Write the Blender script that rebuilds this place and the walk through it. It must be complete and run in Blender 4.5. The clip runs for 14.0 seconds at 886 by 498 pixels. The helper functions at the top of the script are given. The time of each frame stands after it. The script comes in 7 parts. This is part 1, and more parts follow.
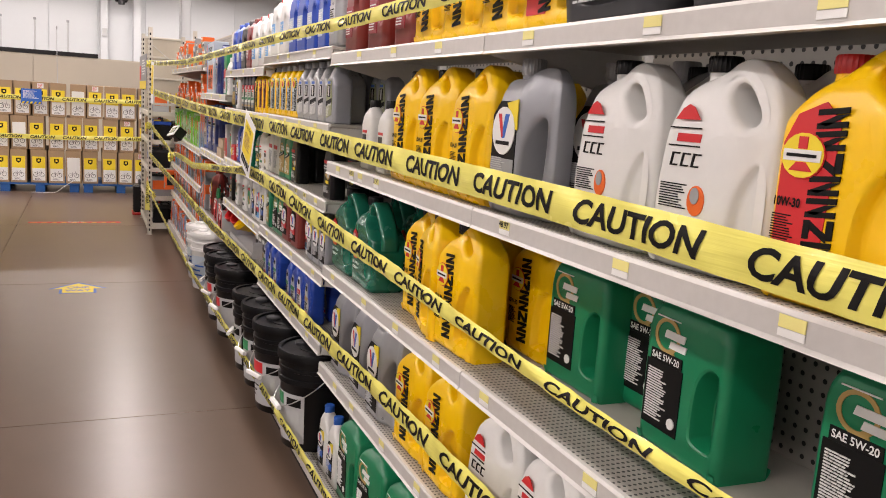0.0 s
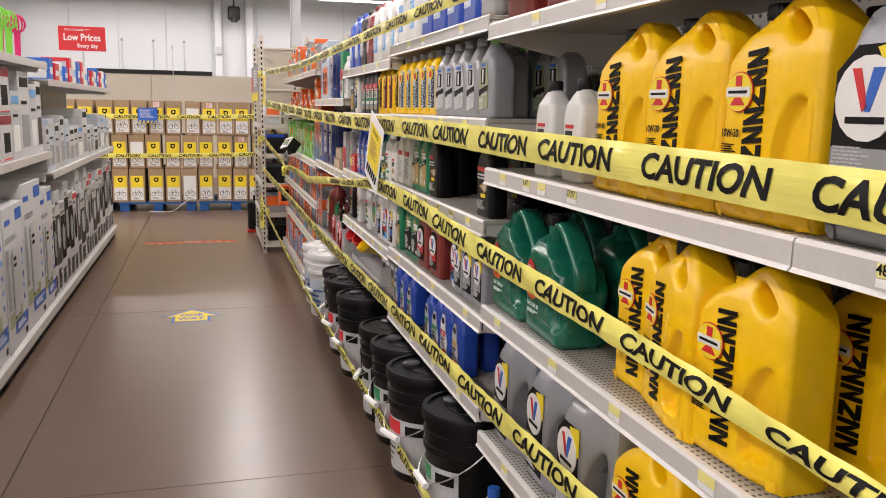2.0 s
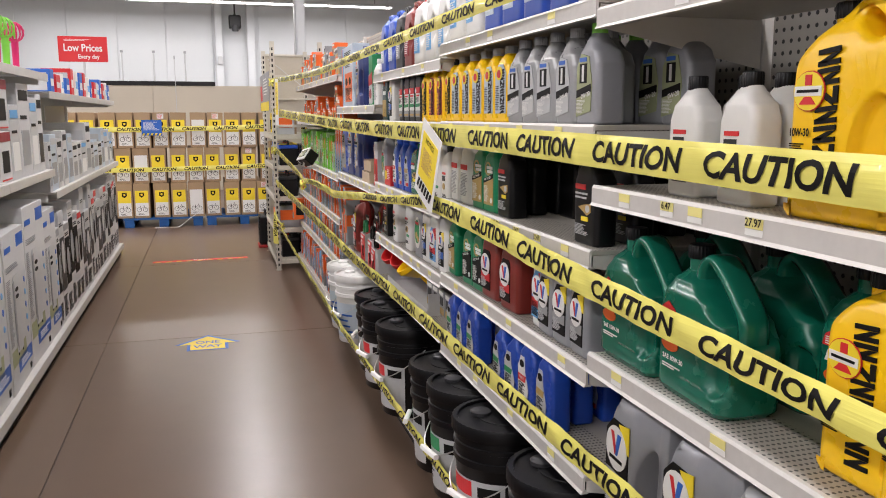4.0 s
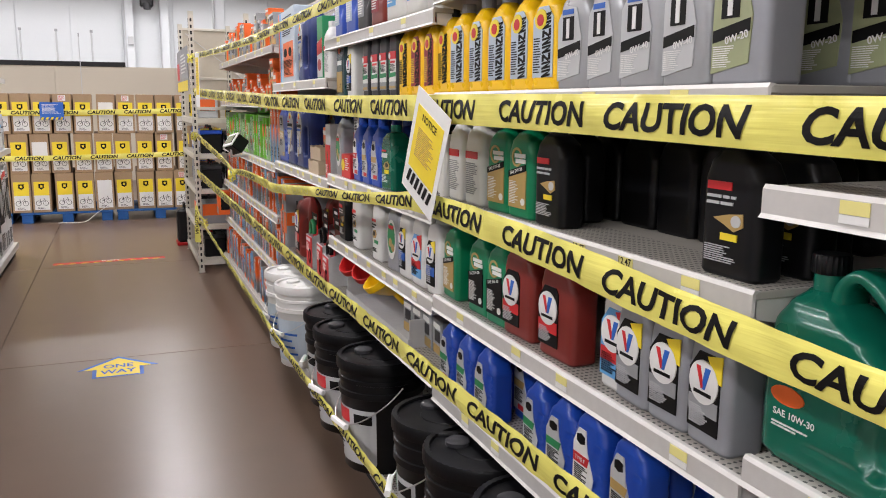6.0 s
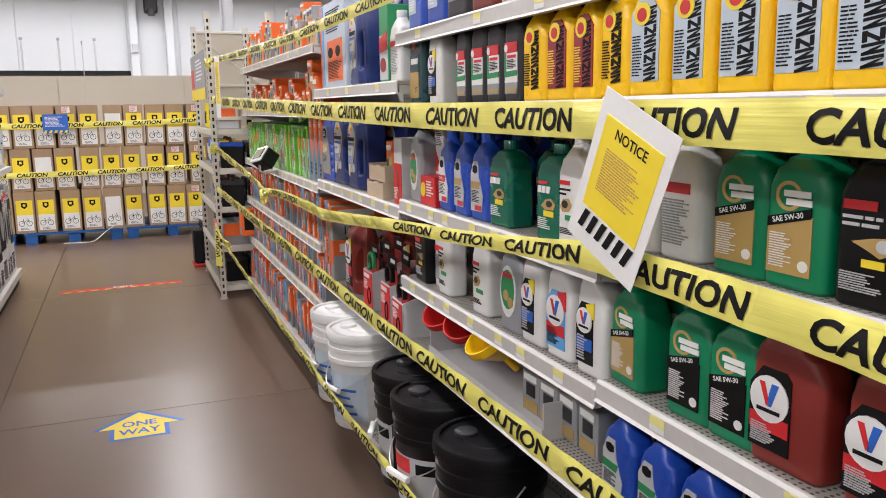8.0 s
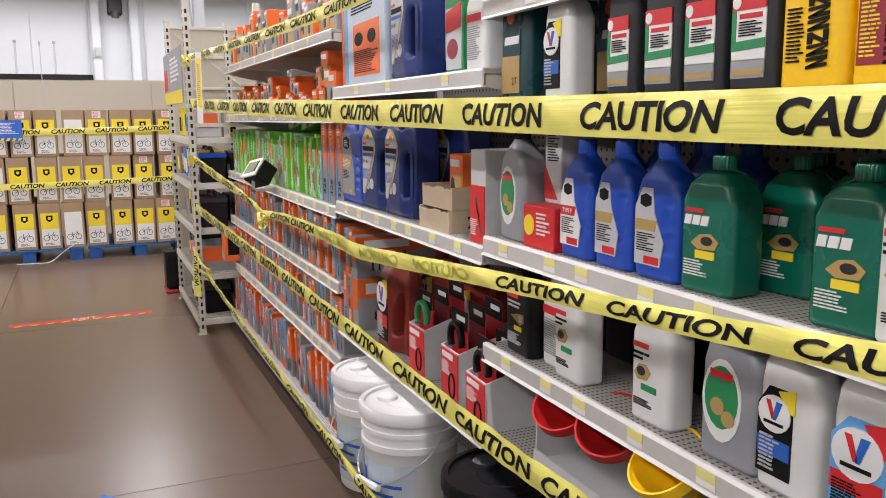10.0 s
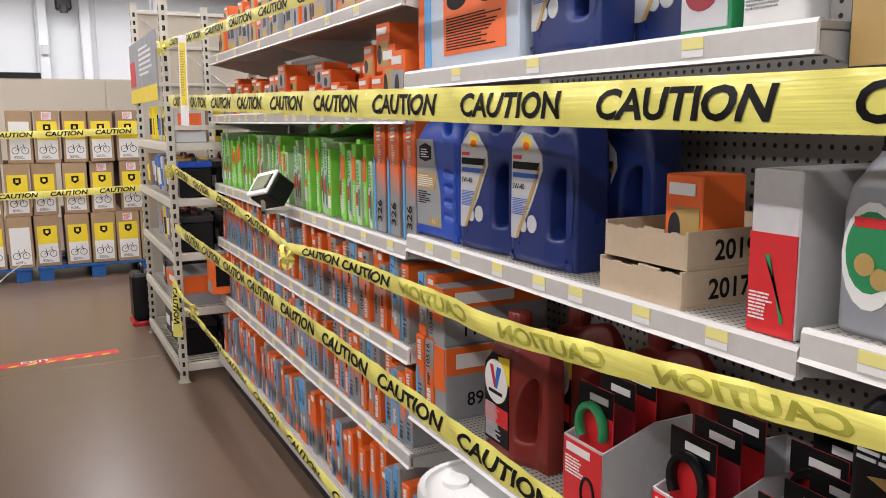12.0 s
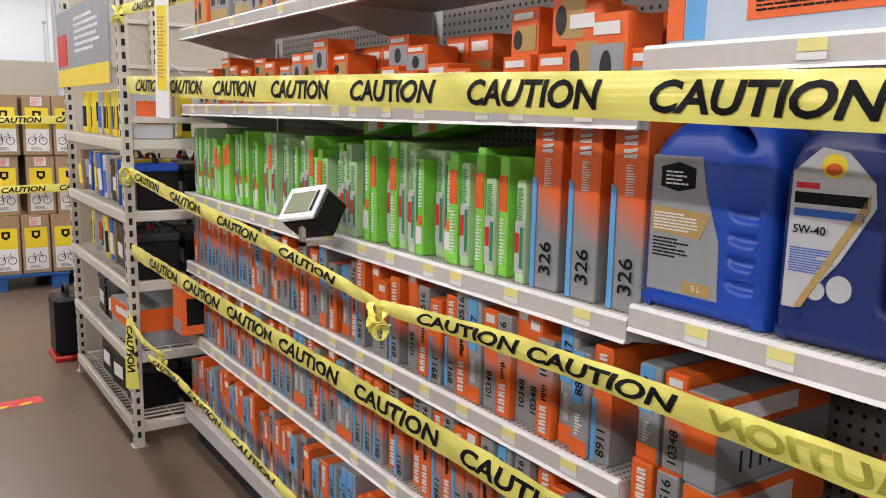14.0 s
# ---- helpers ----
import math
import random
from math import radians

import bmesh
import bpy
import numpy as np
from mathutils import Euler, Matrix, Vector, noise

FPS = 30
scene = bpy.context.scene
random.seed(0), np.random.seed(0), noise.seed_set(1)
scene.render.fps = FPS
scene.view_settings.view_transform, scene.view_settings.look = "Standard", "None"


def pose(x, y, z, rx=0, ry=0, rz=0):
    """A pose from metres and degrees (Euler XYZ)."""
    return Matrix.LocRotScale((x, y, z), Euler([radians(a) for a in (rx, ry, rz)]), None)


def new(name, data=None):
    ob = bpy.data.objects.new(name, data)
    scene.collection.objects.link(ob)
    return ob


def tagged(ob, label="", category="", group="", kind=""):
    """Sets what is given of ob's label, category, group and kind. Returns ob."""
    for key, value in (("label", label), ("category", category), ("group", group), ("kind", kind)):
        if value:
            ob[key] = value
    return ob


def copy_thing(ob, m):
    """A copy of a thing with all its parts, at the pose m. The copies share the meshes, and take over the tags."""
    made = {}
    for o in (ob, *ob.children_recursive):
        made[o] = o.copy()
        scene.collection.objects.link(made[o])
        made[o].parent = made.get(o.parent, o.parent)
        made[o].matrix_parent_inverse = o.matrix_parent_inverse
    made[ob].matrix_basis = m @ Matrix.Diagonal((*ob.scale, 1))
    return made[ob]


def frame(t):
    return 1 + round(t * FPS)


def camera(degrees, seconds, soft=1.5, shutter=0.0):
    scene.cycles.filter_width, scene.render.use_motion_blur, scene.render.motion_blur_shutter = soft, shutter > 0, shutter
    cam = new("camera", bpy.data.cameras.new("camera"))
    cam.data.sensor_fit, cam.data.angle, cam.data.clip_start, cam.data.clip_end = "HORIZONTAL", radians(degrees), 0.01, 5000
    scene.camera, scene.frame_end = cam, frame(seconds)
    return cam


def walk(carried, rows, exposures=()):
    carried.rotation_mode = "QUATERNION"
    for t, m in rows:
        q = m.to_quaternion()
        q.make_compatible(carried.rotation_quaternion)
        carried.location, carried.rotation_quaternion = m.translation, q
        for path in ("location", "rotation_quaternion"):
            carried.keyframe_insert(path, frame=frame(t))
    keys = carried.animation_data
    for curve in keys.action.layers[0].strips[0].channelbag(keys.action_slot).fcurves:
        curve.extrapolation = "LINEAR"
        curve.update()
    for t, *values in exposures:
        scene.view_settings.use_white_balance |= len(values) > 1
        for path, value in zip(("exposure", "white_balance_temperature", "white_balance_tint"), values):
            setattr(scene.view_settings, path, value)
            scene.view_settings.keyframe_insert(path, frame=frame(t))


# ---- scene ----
cam = camera(57.0, 14.0, soft=1.0)
METRES, EYE, TILT, LEAN, TURN = 5.69, 1.515, 0.0, 0.0, -23.7
ROWS = [
    (0.0, 0.0, 0.0, 0.0, 0.66, -9.82, -3.8),
    (0.5, -0.0159, 0.0247, -0.0046, 6.35, -9.74, -2.65),
    (1.0, -0.0316, 0.0567, -0.0082, 6.49, -9.68, -1.92),
    (1.5, -0.0367, 0.0983, -0.0105, 6.72, -9.68, -1.47),
    (2.0, -0.0428, 0.1256, -0.0107, 7.91, -9.71, -1.11),
    (2.5, -0.0633, 0.1457, -0.0108, 8.62, -9.74, -0.79),
    (3.0, -0.0756, 0.1594, -0.0106, 8.75, -9.67, -0.46),
    (5.5, -0.1268, 0.2792, -0.0134, 3.71, -8.86, 0.21),
    (6.0, -0.142, 0.3193, -0.0195, 2.3, -10.07, -0.34),
    (6.5, -0.1535, 0.3483, -0.0178, 4.2, -10.39, -0.14),
    (7.0, -0.1745, 0.3719, -0.0165, 4.21, -10.38, 0.33),
    (9.5, -0.2475, 0.5356, -0.0179, -0.24, -9.22, 0.86),
    (10.0, -0.2636, 0.5717, -0.0206, 0.09, -9.21, 0.47),
    (10.5, -0.2712, 0.616, -0.0163, 0.8, -9.16, 0.46),
    (11.0, -0.2874, 0.6511, -0.0171, 0.31, -8.75, 0.5),
    (11.5, -0.3176, 0.6842, -0.0168, -1.85, -8.56, 0.38),
    (12.0, -0.337, 0.7298, -0.0222, -3.06, -9.03, 0.48),
    (12.5, -0.3566, 0.7809, -0.019, -4.44, -9.26, 0.17),
    (13.0, -0.3871, 0.82, -0.0184, -6.5, -9.17, -0.4),
    (13.5, -0.415, 0.8454, -0.0202, -9.78, -8.98, -1.06),
    (14.0, -0.4283, 0.8831, -0.0215, -10.16, -9.22, -1.1),
]
walk(cam, [(t, pose(0, 0, EYE, TILT, LEAN, TURN) @ pose(METRES * x, METRES * y, METRES * z, 90 + pitch, roll, yaw)) for t, x, y, z, yaw, pitch, roll in ROWS],
     exposures=((0.0, -0.1, 7050, 17), (3.0, -0.1, 6700, 13), (7.0, -0.04, 6400, 12), (14.0, 0.0, 6450, 12)))

# ---- light: rows of ceiling fluorescents in a closed hall ----
CEIL = 4.9
ROWS_X = (-7.4, -3.4, 0.5, 4.4)
world = bpy.data.worlds.new("hall")
scene.world = world
world.use_nodes = True
world.node_tree.nodes["Background"].inputs[0].default_value = (0.9, 0.95, 1.0, 1)
world.node_tree.nodes["Background"].inputs[1].default_value = 0.0
# unseen rows added beside the aisle row; powers tuned to light the shelf fronts
for lx, power in zip(ROWS_X, (540.0, 620.0, 450.0, 320.0)):
    data = bpy.data.lights.new("fluorescent_row", "AREA")
    data.shape, data.size, data.size_y = "RECTANGLE", 0.22, 23.0
    data.energy, data.color = power, (1.0, 0.965, 0.98)
    lamp = new("fluorescent_row", data)
    lamp.matrix_world = pose(lx, 5.5, CEIL - 0.56)
data = bpy.data.lights.new("fluorescent_row", "AREA")
data.shape, data.size, data.size_y = "RECTANGLE", 9.0, 0.22
data.energy, data.color = 260.0, (1.0, 0.962, 0.965)
lamp = new("fluorescent_row", data)
lamp.matrix_world = pose(0, 21.6, 4.02)


# ---- materials ----
def mat(name, colour, rough=0.5, metal=0.0, var=0.12, scale=9.0, bump=0.0, bscale=60.0, spec=0.5, coat=0.0, trans=0.0, emit=0.0, rvar=1.0):
    m = bpy.data.materials.new(name)
    m.use_nodes = True
    nt = m.node_tree
    b = nt.nodes["Principled BSDF"]
    b.inputs["Base Color"].default_value = (*colour, 1)
    b.inputs["Roughness"].default_value = rough
    b.inputs["Metallic"].default_value = metal
    b.inputs["Specular IOR Level"].default_value = spec
    b.inputs["Coat Weight"].default_value = coat
    if trans:
        b.inputs["Transmission Weight"].default_value = trans
    if emit:
        b.inputs["Emission Color"].default_value = (*colour, 1)
        b.inputs["Emission Strength"].default_value = emit
    if var or bump:
        tc = nt.nodes.new("ShaderNodeTexCoord")
        n1 = nt.nodes.new("ShaderNodeTexNoise")
        n1.inputs["Scale"].default_value = scale
        n1.inputs["Detail"].default_value = 5
        nt.links.new(tc.outputs["Object"], n1.inputs["Vector"])
        n2 = nt.nodes.new("ShaderNodeTexNoise")
        n2.inputs["Scale"].default_value = bscale
        n2.inputs["Detail"].default_value = 4
        nt.links.new(tc.outputs["Object"], n2.inputs["Vector"])
    if var:
        add = nt.nodes.new("ShaderNodeMath")
        add.operation = "ADD"
        nt.links.new(n1.outputs[0], add.inputs[0])
        nt.links.new(n2.outputs[0], add.inputs[1])
        rnd = nt.nodes.new("ShaderNodeObjectInfo")
        add2 = nt.nodes.new("ShaderNodeMath")
        add2.operation = "MULTIPLY_ADD"
        add2.inputs[1].default_value = 0.5
        nt.links.new(rnd.outputs["Random"], add2.inputs[0])
        nt.links.new(add.outputs[0], add2.inputs[2])
        ramp = nt.nodes.new("ShaderNodeMapRange")
        ramp.inputs["From Min"].default_value = 0.6
        ramp.inputs["From Max"].default_value = 1.9
        ramp.inputs["To Min"].default_value = 1 - var
        ramp.inputs["To Max"].default_value = 1 + var
        nt.links.new(add2.outputs[0], ramp.inputs["Value"])
        hsv = nt.nodes.new("ShaderNodeHueSaturation")
        hsv.inputs["Color"].default_value = (*colour, 1)
        nt.links.new(ramp.outputs[0], hsv.inputs["Value"])
        nt.links.new(hsv.outputs[0], b.inputs["Base Color"])
        r2 = nt.nodes.new("ShaderNodeMapRange")
        r2.inputs["From Min"].default_value = 0.3
        r2.inputs["From Max"].default_value = 0.7
        r2.inputs["To Min"].default_value = max(rough - 0.08 * rvar, 0.03)
        r2.inputs["To Max"].default_value = min(rough + 0.1 * rvar, 1)
        nt.links.new(n1.outputs[0], r2.inputs["Value"])
        if rvar:
            nt.links.new(r2.outputs[0], b.inputs["Roughness"])
    if bump:
        bp = nt.nodes.new("ShaderNodeBump")
        bp.inputs["Strength"].default_value = bump
        bp.inputs["Distance"].default_value = 0.002
        nt.links.new(n2.outputs[0], bp.inputs["Height"])
        nt.links.new(bp.outputs[0], b.inputs["Normal"])
    return m


def holed(name, colour, pitch_u, pitch_v, axis_u, axis_v, radius, dark=0.02, band=None):
    """Painted steel punched with rows of small holes, in object space."""
    m = mat(name, colour, 0.45, 0.0, 0.06, 5.0)
    nt = m.node_tree
    b = nt.nodes["Principled BSDF"]
    tc = nt.nodes.new("ShaderNodeTexCoord")
    sep = nt.nodes.new("ShaderNodeSeparateXYZ")
    nt.links.new(tc.outputs["Object"], sep.inputs[0])

    def math_node(op, a, c):
        n = nt.nodes.new("ShaderNodeMath")
        n.operation = op
        for k, v in ((0, a), (1, c)):
            if v is None:
                continue
            if isinstance(v, (int, float)):
                n.inputs[k].default_value = v
            else:
                nt.links.new(v, n.inputs[k])
        return n.outputs[0]

    d2 = []
    for ax, p in ((axis_u, pitch_u), (axis_v, pitch_v)):
        f = math_node("FRACT", math_node("DIVIDE", sep.outputs[ax], p), None)
        f = math_node("MULTIPLY", math_node("SUBTRACT", f, 0.5), p)
        d2.append(math_node("MULTIPLY", f, f))
    hole = math_node("LESS_THAN", math_node("ADD", d2[0], d2[1]), radius * radius)
    if band:
        hole = math_node("MULTIPLY", hole, math_node("LESS_THAN", sep.outputs[band[0]], band[1]))
    mix = nt.nodes.new("ShaderNodeMix")
    mix.data_type = "RGBA"
    nt.links.new(hole, mix.inputs["Factor"])
    old = b.inputs["Base Color"].links[0].from_socket
    nt.links.new(old, mix.inputs["A"])
    mix.inputs["B"].default_value = (dark, dark, dark, 1)
    nt.links.new(mix.outputs["Result"], b.inputs["Base Color"])
    return m


YELLOW = mat("yellow_plastic", (0.95, 0.575, 0.007), 0.3, var=0.05, bump=0.05)
GREY = mat("grey_plastic", (0.31, 0.32, 0.345), 0.35, 0.2, var=0.06)
SILVER = mat("silver_plastic", (0.36, 0.37, 0.38), 0.33, 0.35, var=0.06)
WHITE = mat("white_plastic", (0.72, 0.72, 0.70), 0.38, var=0.04)
GREEN = mat("green_plastic", (0.0, 0.20, 0.085), 0.35, var=0.06)
TEAL = mat("dark_green_plastic", (0.004, 0.14, 0.088), 0.24, 0.1, var=0.06, coat=0.25)
DTEAL = mat("deep_teal_plastic", (0.006, 0.05, 0.06), 0.3, var=0.08)
BLUE = mat("blue_plastic", (0.012, 0.065, 0.42), 0.35, var=0.06)
NAVY = mat("navy_plastic", (0.013, 0.028, 0.14), 0.33, var=0.08)
BLACK = mat("black_plastic", (0.004, 0.004, 0.005), 0.38, var=0.1, spec=0.28)
CHAR = mat("charcoal_plastic", (0.028, 0.028, 0.031), 0.4, var=0.1, spec=0.3)
RED = mat("red_plastic", (0.50, 0.014, 0.014), 0.35, var=0.08)
RUST = mat("oxblood_plastic", (0.20, 0.022, 0.016), 0.36, var=0.08)
INK = mat("black_ink", (0.006, 0.0055, 0.0055), 0.55, var=0.0, spec=0.18)
PAPER = mat("white_paper", (0.76, 0.76, 0.74), 0.55, var=0.04)
PYEL = mat("yellow_print", (0.85, 0.66, 0.03), 0.45, var=0.04)
PTAG = mat("pale_yellow_tag", (0.78, 0.71, 0.26), 0.5, var=0.05)
PGOLD = mat("gold_print", (0.45, 0.30, 0.10), 0.4, var=0.05)
PRED = mat("red_print", (0.62, 0.02, 0.025), 0.45, var=0.04)
PMAR = mat("maroon_print", (0.28, 0.015, 0.03), 0.45, var=0.04)
PBLUE = mat("blue_print", (0.02, 0.12, 0.5), 0.45, var=0.04)
PSKY = mat("sky_blue_print", (0.12, 0.38, 0.72), 0.45, var=0.04)
PICE = mat("pale_blue_print", (0.50, 0.58, 0.66), 0.4, 0.2, var=0.04)
PGRN = mat("green_print", (0.02, 0.25, 0.09), 0.45, var=0.04)
PLIME = mat("lime_print", (0.23, 0.66, 0.07), 0.4, var=0.1, scale=20)
PLIME2 = mat("pale_lime_print", (0.46, 0.66, 0.36), 0.35, var=0.1, scale=20)
PGREY = mat("grey_print", (0.30, 0.31, 0.32), 0.45, var=0.06)
PLGREY = mat("pale_grey_print", (0.50, 0.51, 0.52), 0.45, var=0.05)
PPINK = mat("pink_plastic", (0.72, 0.02, 0.16), 0.35, var=0.08)
POLIVE = mat("olive_print", (0.33, 0.36, 0.20), 0.45, var=0.1)
PORANGE = mat("orange_print", (0.80, 0.14, 0.02), 0.42, var=0.06)


def fade(name, low, high, z0, z1, skew):
    """Carton print that runs from one colour to another up the box."""
    m = mat(name, low, 0.42, var=0.0)
    nt = m.node_tree
    tc = nt.nodes.new("ShaderNodeTexCoord")
    sep = nt.nodes.new("ShaderNodeSeparateXYZ")
    nt.links.new(tc.outputs["Generated"], sep.inputs[0])
    add = nt.nodes.new("ShaderNodeMath")
    add.operation = "MULTIPLY_ADD"
    add.inputs[1].default_value = skew
    nt.links.new(sep.outputs[0], add.inputs[0])
    nt.links.new(sep.outputs[2], add.inputs[2])
    mr = nt.nodes.new("ShaderNodeMapRange")
    mr.inputs["From Min"].default_value, mr.inputs["From Max"].default_value = z0, z1
    nt.links.new(add.outputs[0], mr.inputs["Value"])
    mix = nt.nodes.new("ShaderNodeMix")
    mix.data_type = "RGBA"
    mix.inputs["A"].default_value, mix.inputs["B"].default_value = (*low, 1), (*high, 1)
    nt.links.new(mr.outputs[0], mix.inputs["Factor"])
    nt.links.new(mix.outputs["Result"], nt.nodes["Principled BSDF"].inputs["Base Color"])
    return m


FADE_A = fade("grey_orange_fade", (0.27, 0.275, 0.28), (0.80, 0.14, 0.02), 0.38, 0.62, 0.12)
FADE_B = fade("orange_grey_fade", (0.80, 0.14, 0.02), (0.30, 0.305, 0.31), 0.35, 0.65, -0.1)
CARDL = mat("pale_cardboard", (0.50, 0.39, 0.27), 0.8, var=0.12, scale=14, bump=0.15)
CARD = mat("brown_cardboard", (0.36, 0.245, 0.145), 0.8, var=0.16, scale=14, bump=0.15)
CARDW = mat("white_cardboard", (0.56, 0.56, 0.56), 0.7, var=0.1, bump=0.08)
TAPEY = mat("yellow_film", (0.80, 0.74, 0.17), 0.2, var=0.06, scale=5, bump=0.5, bscale=1.0, coat=0.35)
for node in TAPEY.node_tree.nodes:
    if node.type == "TEX_NOISE" and node.inputs["Scale"].default_value == 1.0:
        node.inputs["Detail"].default_value = 2
        stretch = TAPEY.node_tree.nodes.new("ShaderNodeMapping")
        stretch.inputs["Scale"].default_value = (3.0, 3.0, 130.0)
        TAPEY.node_tree.links.new(node.inputs["Vector"].links[0].from_socket, stretch.inputs[0])
        TAPEY.node_tree.links.new(stretch.outputs[0], node.inputs["Vector"])
GHOST = mat("faint_ink", (0.40, 0.38, 0.05), 0.35, var=0.1)
STEEL = mat("white_painted_steel", (0.62, 0.61, 0.58), 0.38, var=0.07, scale=4)
STEELD = mat("scuffed_lip_steel", (0.53, 0.515, 0.49), 0.38, var=0.1, scale=6)
RACKM = mat("cream_painted_steel", (0.60, 0.57, 0.49), 0.45, var=0.1, scale=7)
BEIGE = mat("beige_panel", (0.52, 0.47, 0.38), 0.6, var=0.07, scale=2)
DECK = holed("perforated_deck", (0.42, 0.40, 0.36), 0.0155, 0.0105, 1, 0, 0.0032, 0.05, band=(0, 0.14))
PEG = holed("pegboard_panel", (0.34, 0.325, 0.295), 0.0254, 0.0254, 1, 2, 0.0048)
CHROME = mat("wire_metal", (0.6, 0.6, 0.6), 0.3, 0.9, var=0.0)
PALLET = mat("blue_painted_wood", (0.01, 0.09, 0.30), 0.6, var=0.25, scale=10, bump=0.2)
WALLW = mat("white_wall_panel", (0.66, 0.69, 0.71), 0.6, var=0.05, scale=0.6)
CEILM = mat("white_ceiling", (0.62, 0.63, 0.63), 0.8, var=0.05, scale=1)
GLOW = mat("fluorescent_tube", (1.0, 0.97, 0.93), 0.4, var=0.0, emit=9.0)
SCREEN = mat("lcd_screen", (0.22, 0.24, 0.15), 0.15, var=0.08)
DARK = mat("dark_void", (0.015, 0.015, 0.016), 0.6, var=0.1, spec=0.3)


FLOOR = mat("polished_concrete", (0.152, 0.102, 0.072), 0.28, var=0.10, scale=0.9, spec=0.5, bscale=5.0, rvar=0.0)


# ---- mesh helpers ----
def part(name, bm, material, parent=None, label="", m=None, smooth=False):
    """One mesh object from a bmesh or a mesh, under a thing or a part."""
    if isinstance(bm, bpy.types.Mesh):
        me = bm
    else:
        me = bpy.data.meshes.new(name)
        bm.to_mesh(me)
        bm.free()
    if material and not me.materials:
        me.materials.append(material)
    if smooth == "moulded":
        me.polygons.foreach_set("use_smooth", [True] * len(me.polygons))
        me.set_sharp_from_angle(angle=radians(34))
    elif smooth and name in ("body", "handle"):
        me.polygons.foreach_set("use_smooth", [True] * len(me.polygons))
        me.set_sharp_from_angle(angle=radians(80))
    elif smooth:
        me.polygons.foreach_set("use_smooth", [True] * len(me.polygons))
        me.set_sharp_from_angle(angle=radians(38))
    ob = new(name, me)
    if parent:
        ob.parent = parent
    if m:
        ob.matrix_basis = m
    if label:
        ob["label"] = label
    if name in ("print", "fine_print", "slot_row", "print_dark", "number", "wire_deck"):
        ob["kind"] = "stuff"
    return ob


def box(bm, x0, x1, y0, y1, z0, z1, bev=0.0):
    r = bmesh.ops.create_cube(bm, size=1, matrix=Matrix.Translation(((x0 + x1) / 2, (y0 + y1) / 2, (z0 + z1) / 2)) @ Matrix.Diagonal((abs(x1 - x0), abs(y1 - y0), abs(z1 - z0), 1)))
    if bev:
        es = {e for v in r["verts"] for e in v.link_edges}
        bmesh.ops.bevel(bm, geom=list(es), offset=bev, segments=1, affect="EDGES")
    return bm


def boxm(x0, x1, y0, y1, z0, z1, bev=0.0):
    return box(bmesh.new(), x0, x1, y0, y1, z0, z1, bev)


def cyl(bm, x, y, z0, z1, r0, r1=None, n=20):
    r1 = r0 if r1 is None else r1
    bmesh.ops.create_cone(bm, cap_ends=True, segments=n, radius1=r0, radius2=r1, depth=z1 - z0, matrix=Matrix.Translation((x, y, (z0 + z1) / 2)))
    return bm


def lathe(profile, n=28, x=0, y=0, knurl=0.0):
    """A solid of revolution from (radius, height) pairs."""
    bm = bmesh.new()
    rings = [[bm.verts.new((x + r * (1 - knurl * (k % 2)) * math.cos(2 * math.pi * k / n), y + r * (1 - knurl * (k % 2)) * math.sin(2 * math.pi * k / n), z)) for k in range(n)] for r, z in profile]
    for a, b in zip(rings, rings[1:]):
        for k in range(n):
            bm.faces.new((a[k], a[(k + 1) % n], b[(k + 1) % n], b[k]))
    bm.faces.new(rings[0][::-1])
    bm.faces.new(rings[-1])
    return bm


def plate(bm, pts, layer=1, t=0.0008):
    """A thin slab with the outline pts (x, z), standing proud of a front at y = 0."""
    y = -0.001 * layer
    f = [bm.verts.new((x, y - t, z)) for x, z in pts]
    k = [bm.verts.new((x, y + 0.0011, z)) for x, z in pts]
    n = len(pts)
    area = sum(pts[i][0] * pts[(i + 1) % n][1] - pts[(i + 1) % n][0] * pts[i][1] for i in range(n))
    if area < 0:
        f, k = f[::-1], k[::-1]
    bm.faces.new(f)
    for i in range(n):
        bm.faces.new((f[(i + 1) % n], f[i], k[i], k[(i + 1) % n]))
    return bm


def rect(bm, x0, x1, z0, z1, layer=1, slant=0.0):
    return plate(bm, [(x0, z0), (x1, z0), (x1 + slant, z1), (x0 + slant, z1)], layer)


def oval(bm, cx, cz, rx, rz, layer=1, n=18):
    return plate(bm, [(cx + rx * math.cos(2 * math.pi * k / n), cz + rz * math.sin(2 * math.pi * k / n)) for k in range(n)], layer)


def bars(bm, x0, x1, z0, z1, rows, layer=2, slant=0.0, seed=1):
    """Lines of small print as plain bars."""
    rng = random.Random(seed + rows)
    rows = rows * 2 if (z1 - z0) / rows > 0.0065 else rows
    h = (z1 - z0) / (rows * 2.2)
    for k in range(rows):
        z = z1 - (k + 0.9) * (z1 - z0) / rows
        end = x0 + (x1 - x0) * rng.uniform(0.6, 1.0)
        x = x0
        while x < end - h:
            w = min(rng.uniform(1.6, 4.5) * h * 1.4, end - x)
            rect(bm, x, x + w, z, z + h, layer, slant)
            x += w + h * 0.8
    return bm


TEXTS = {}


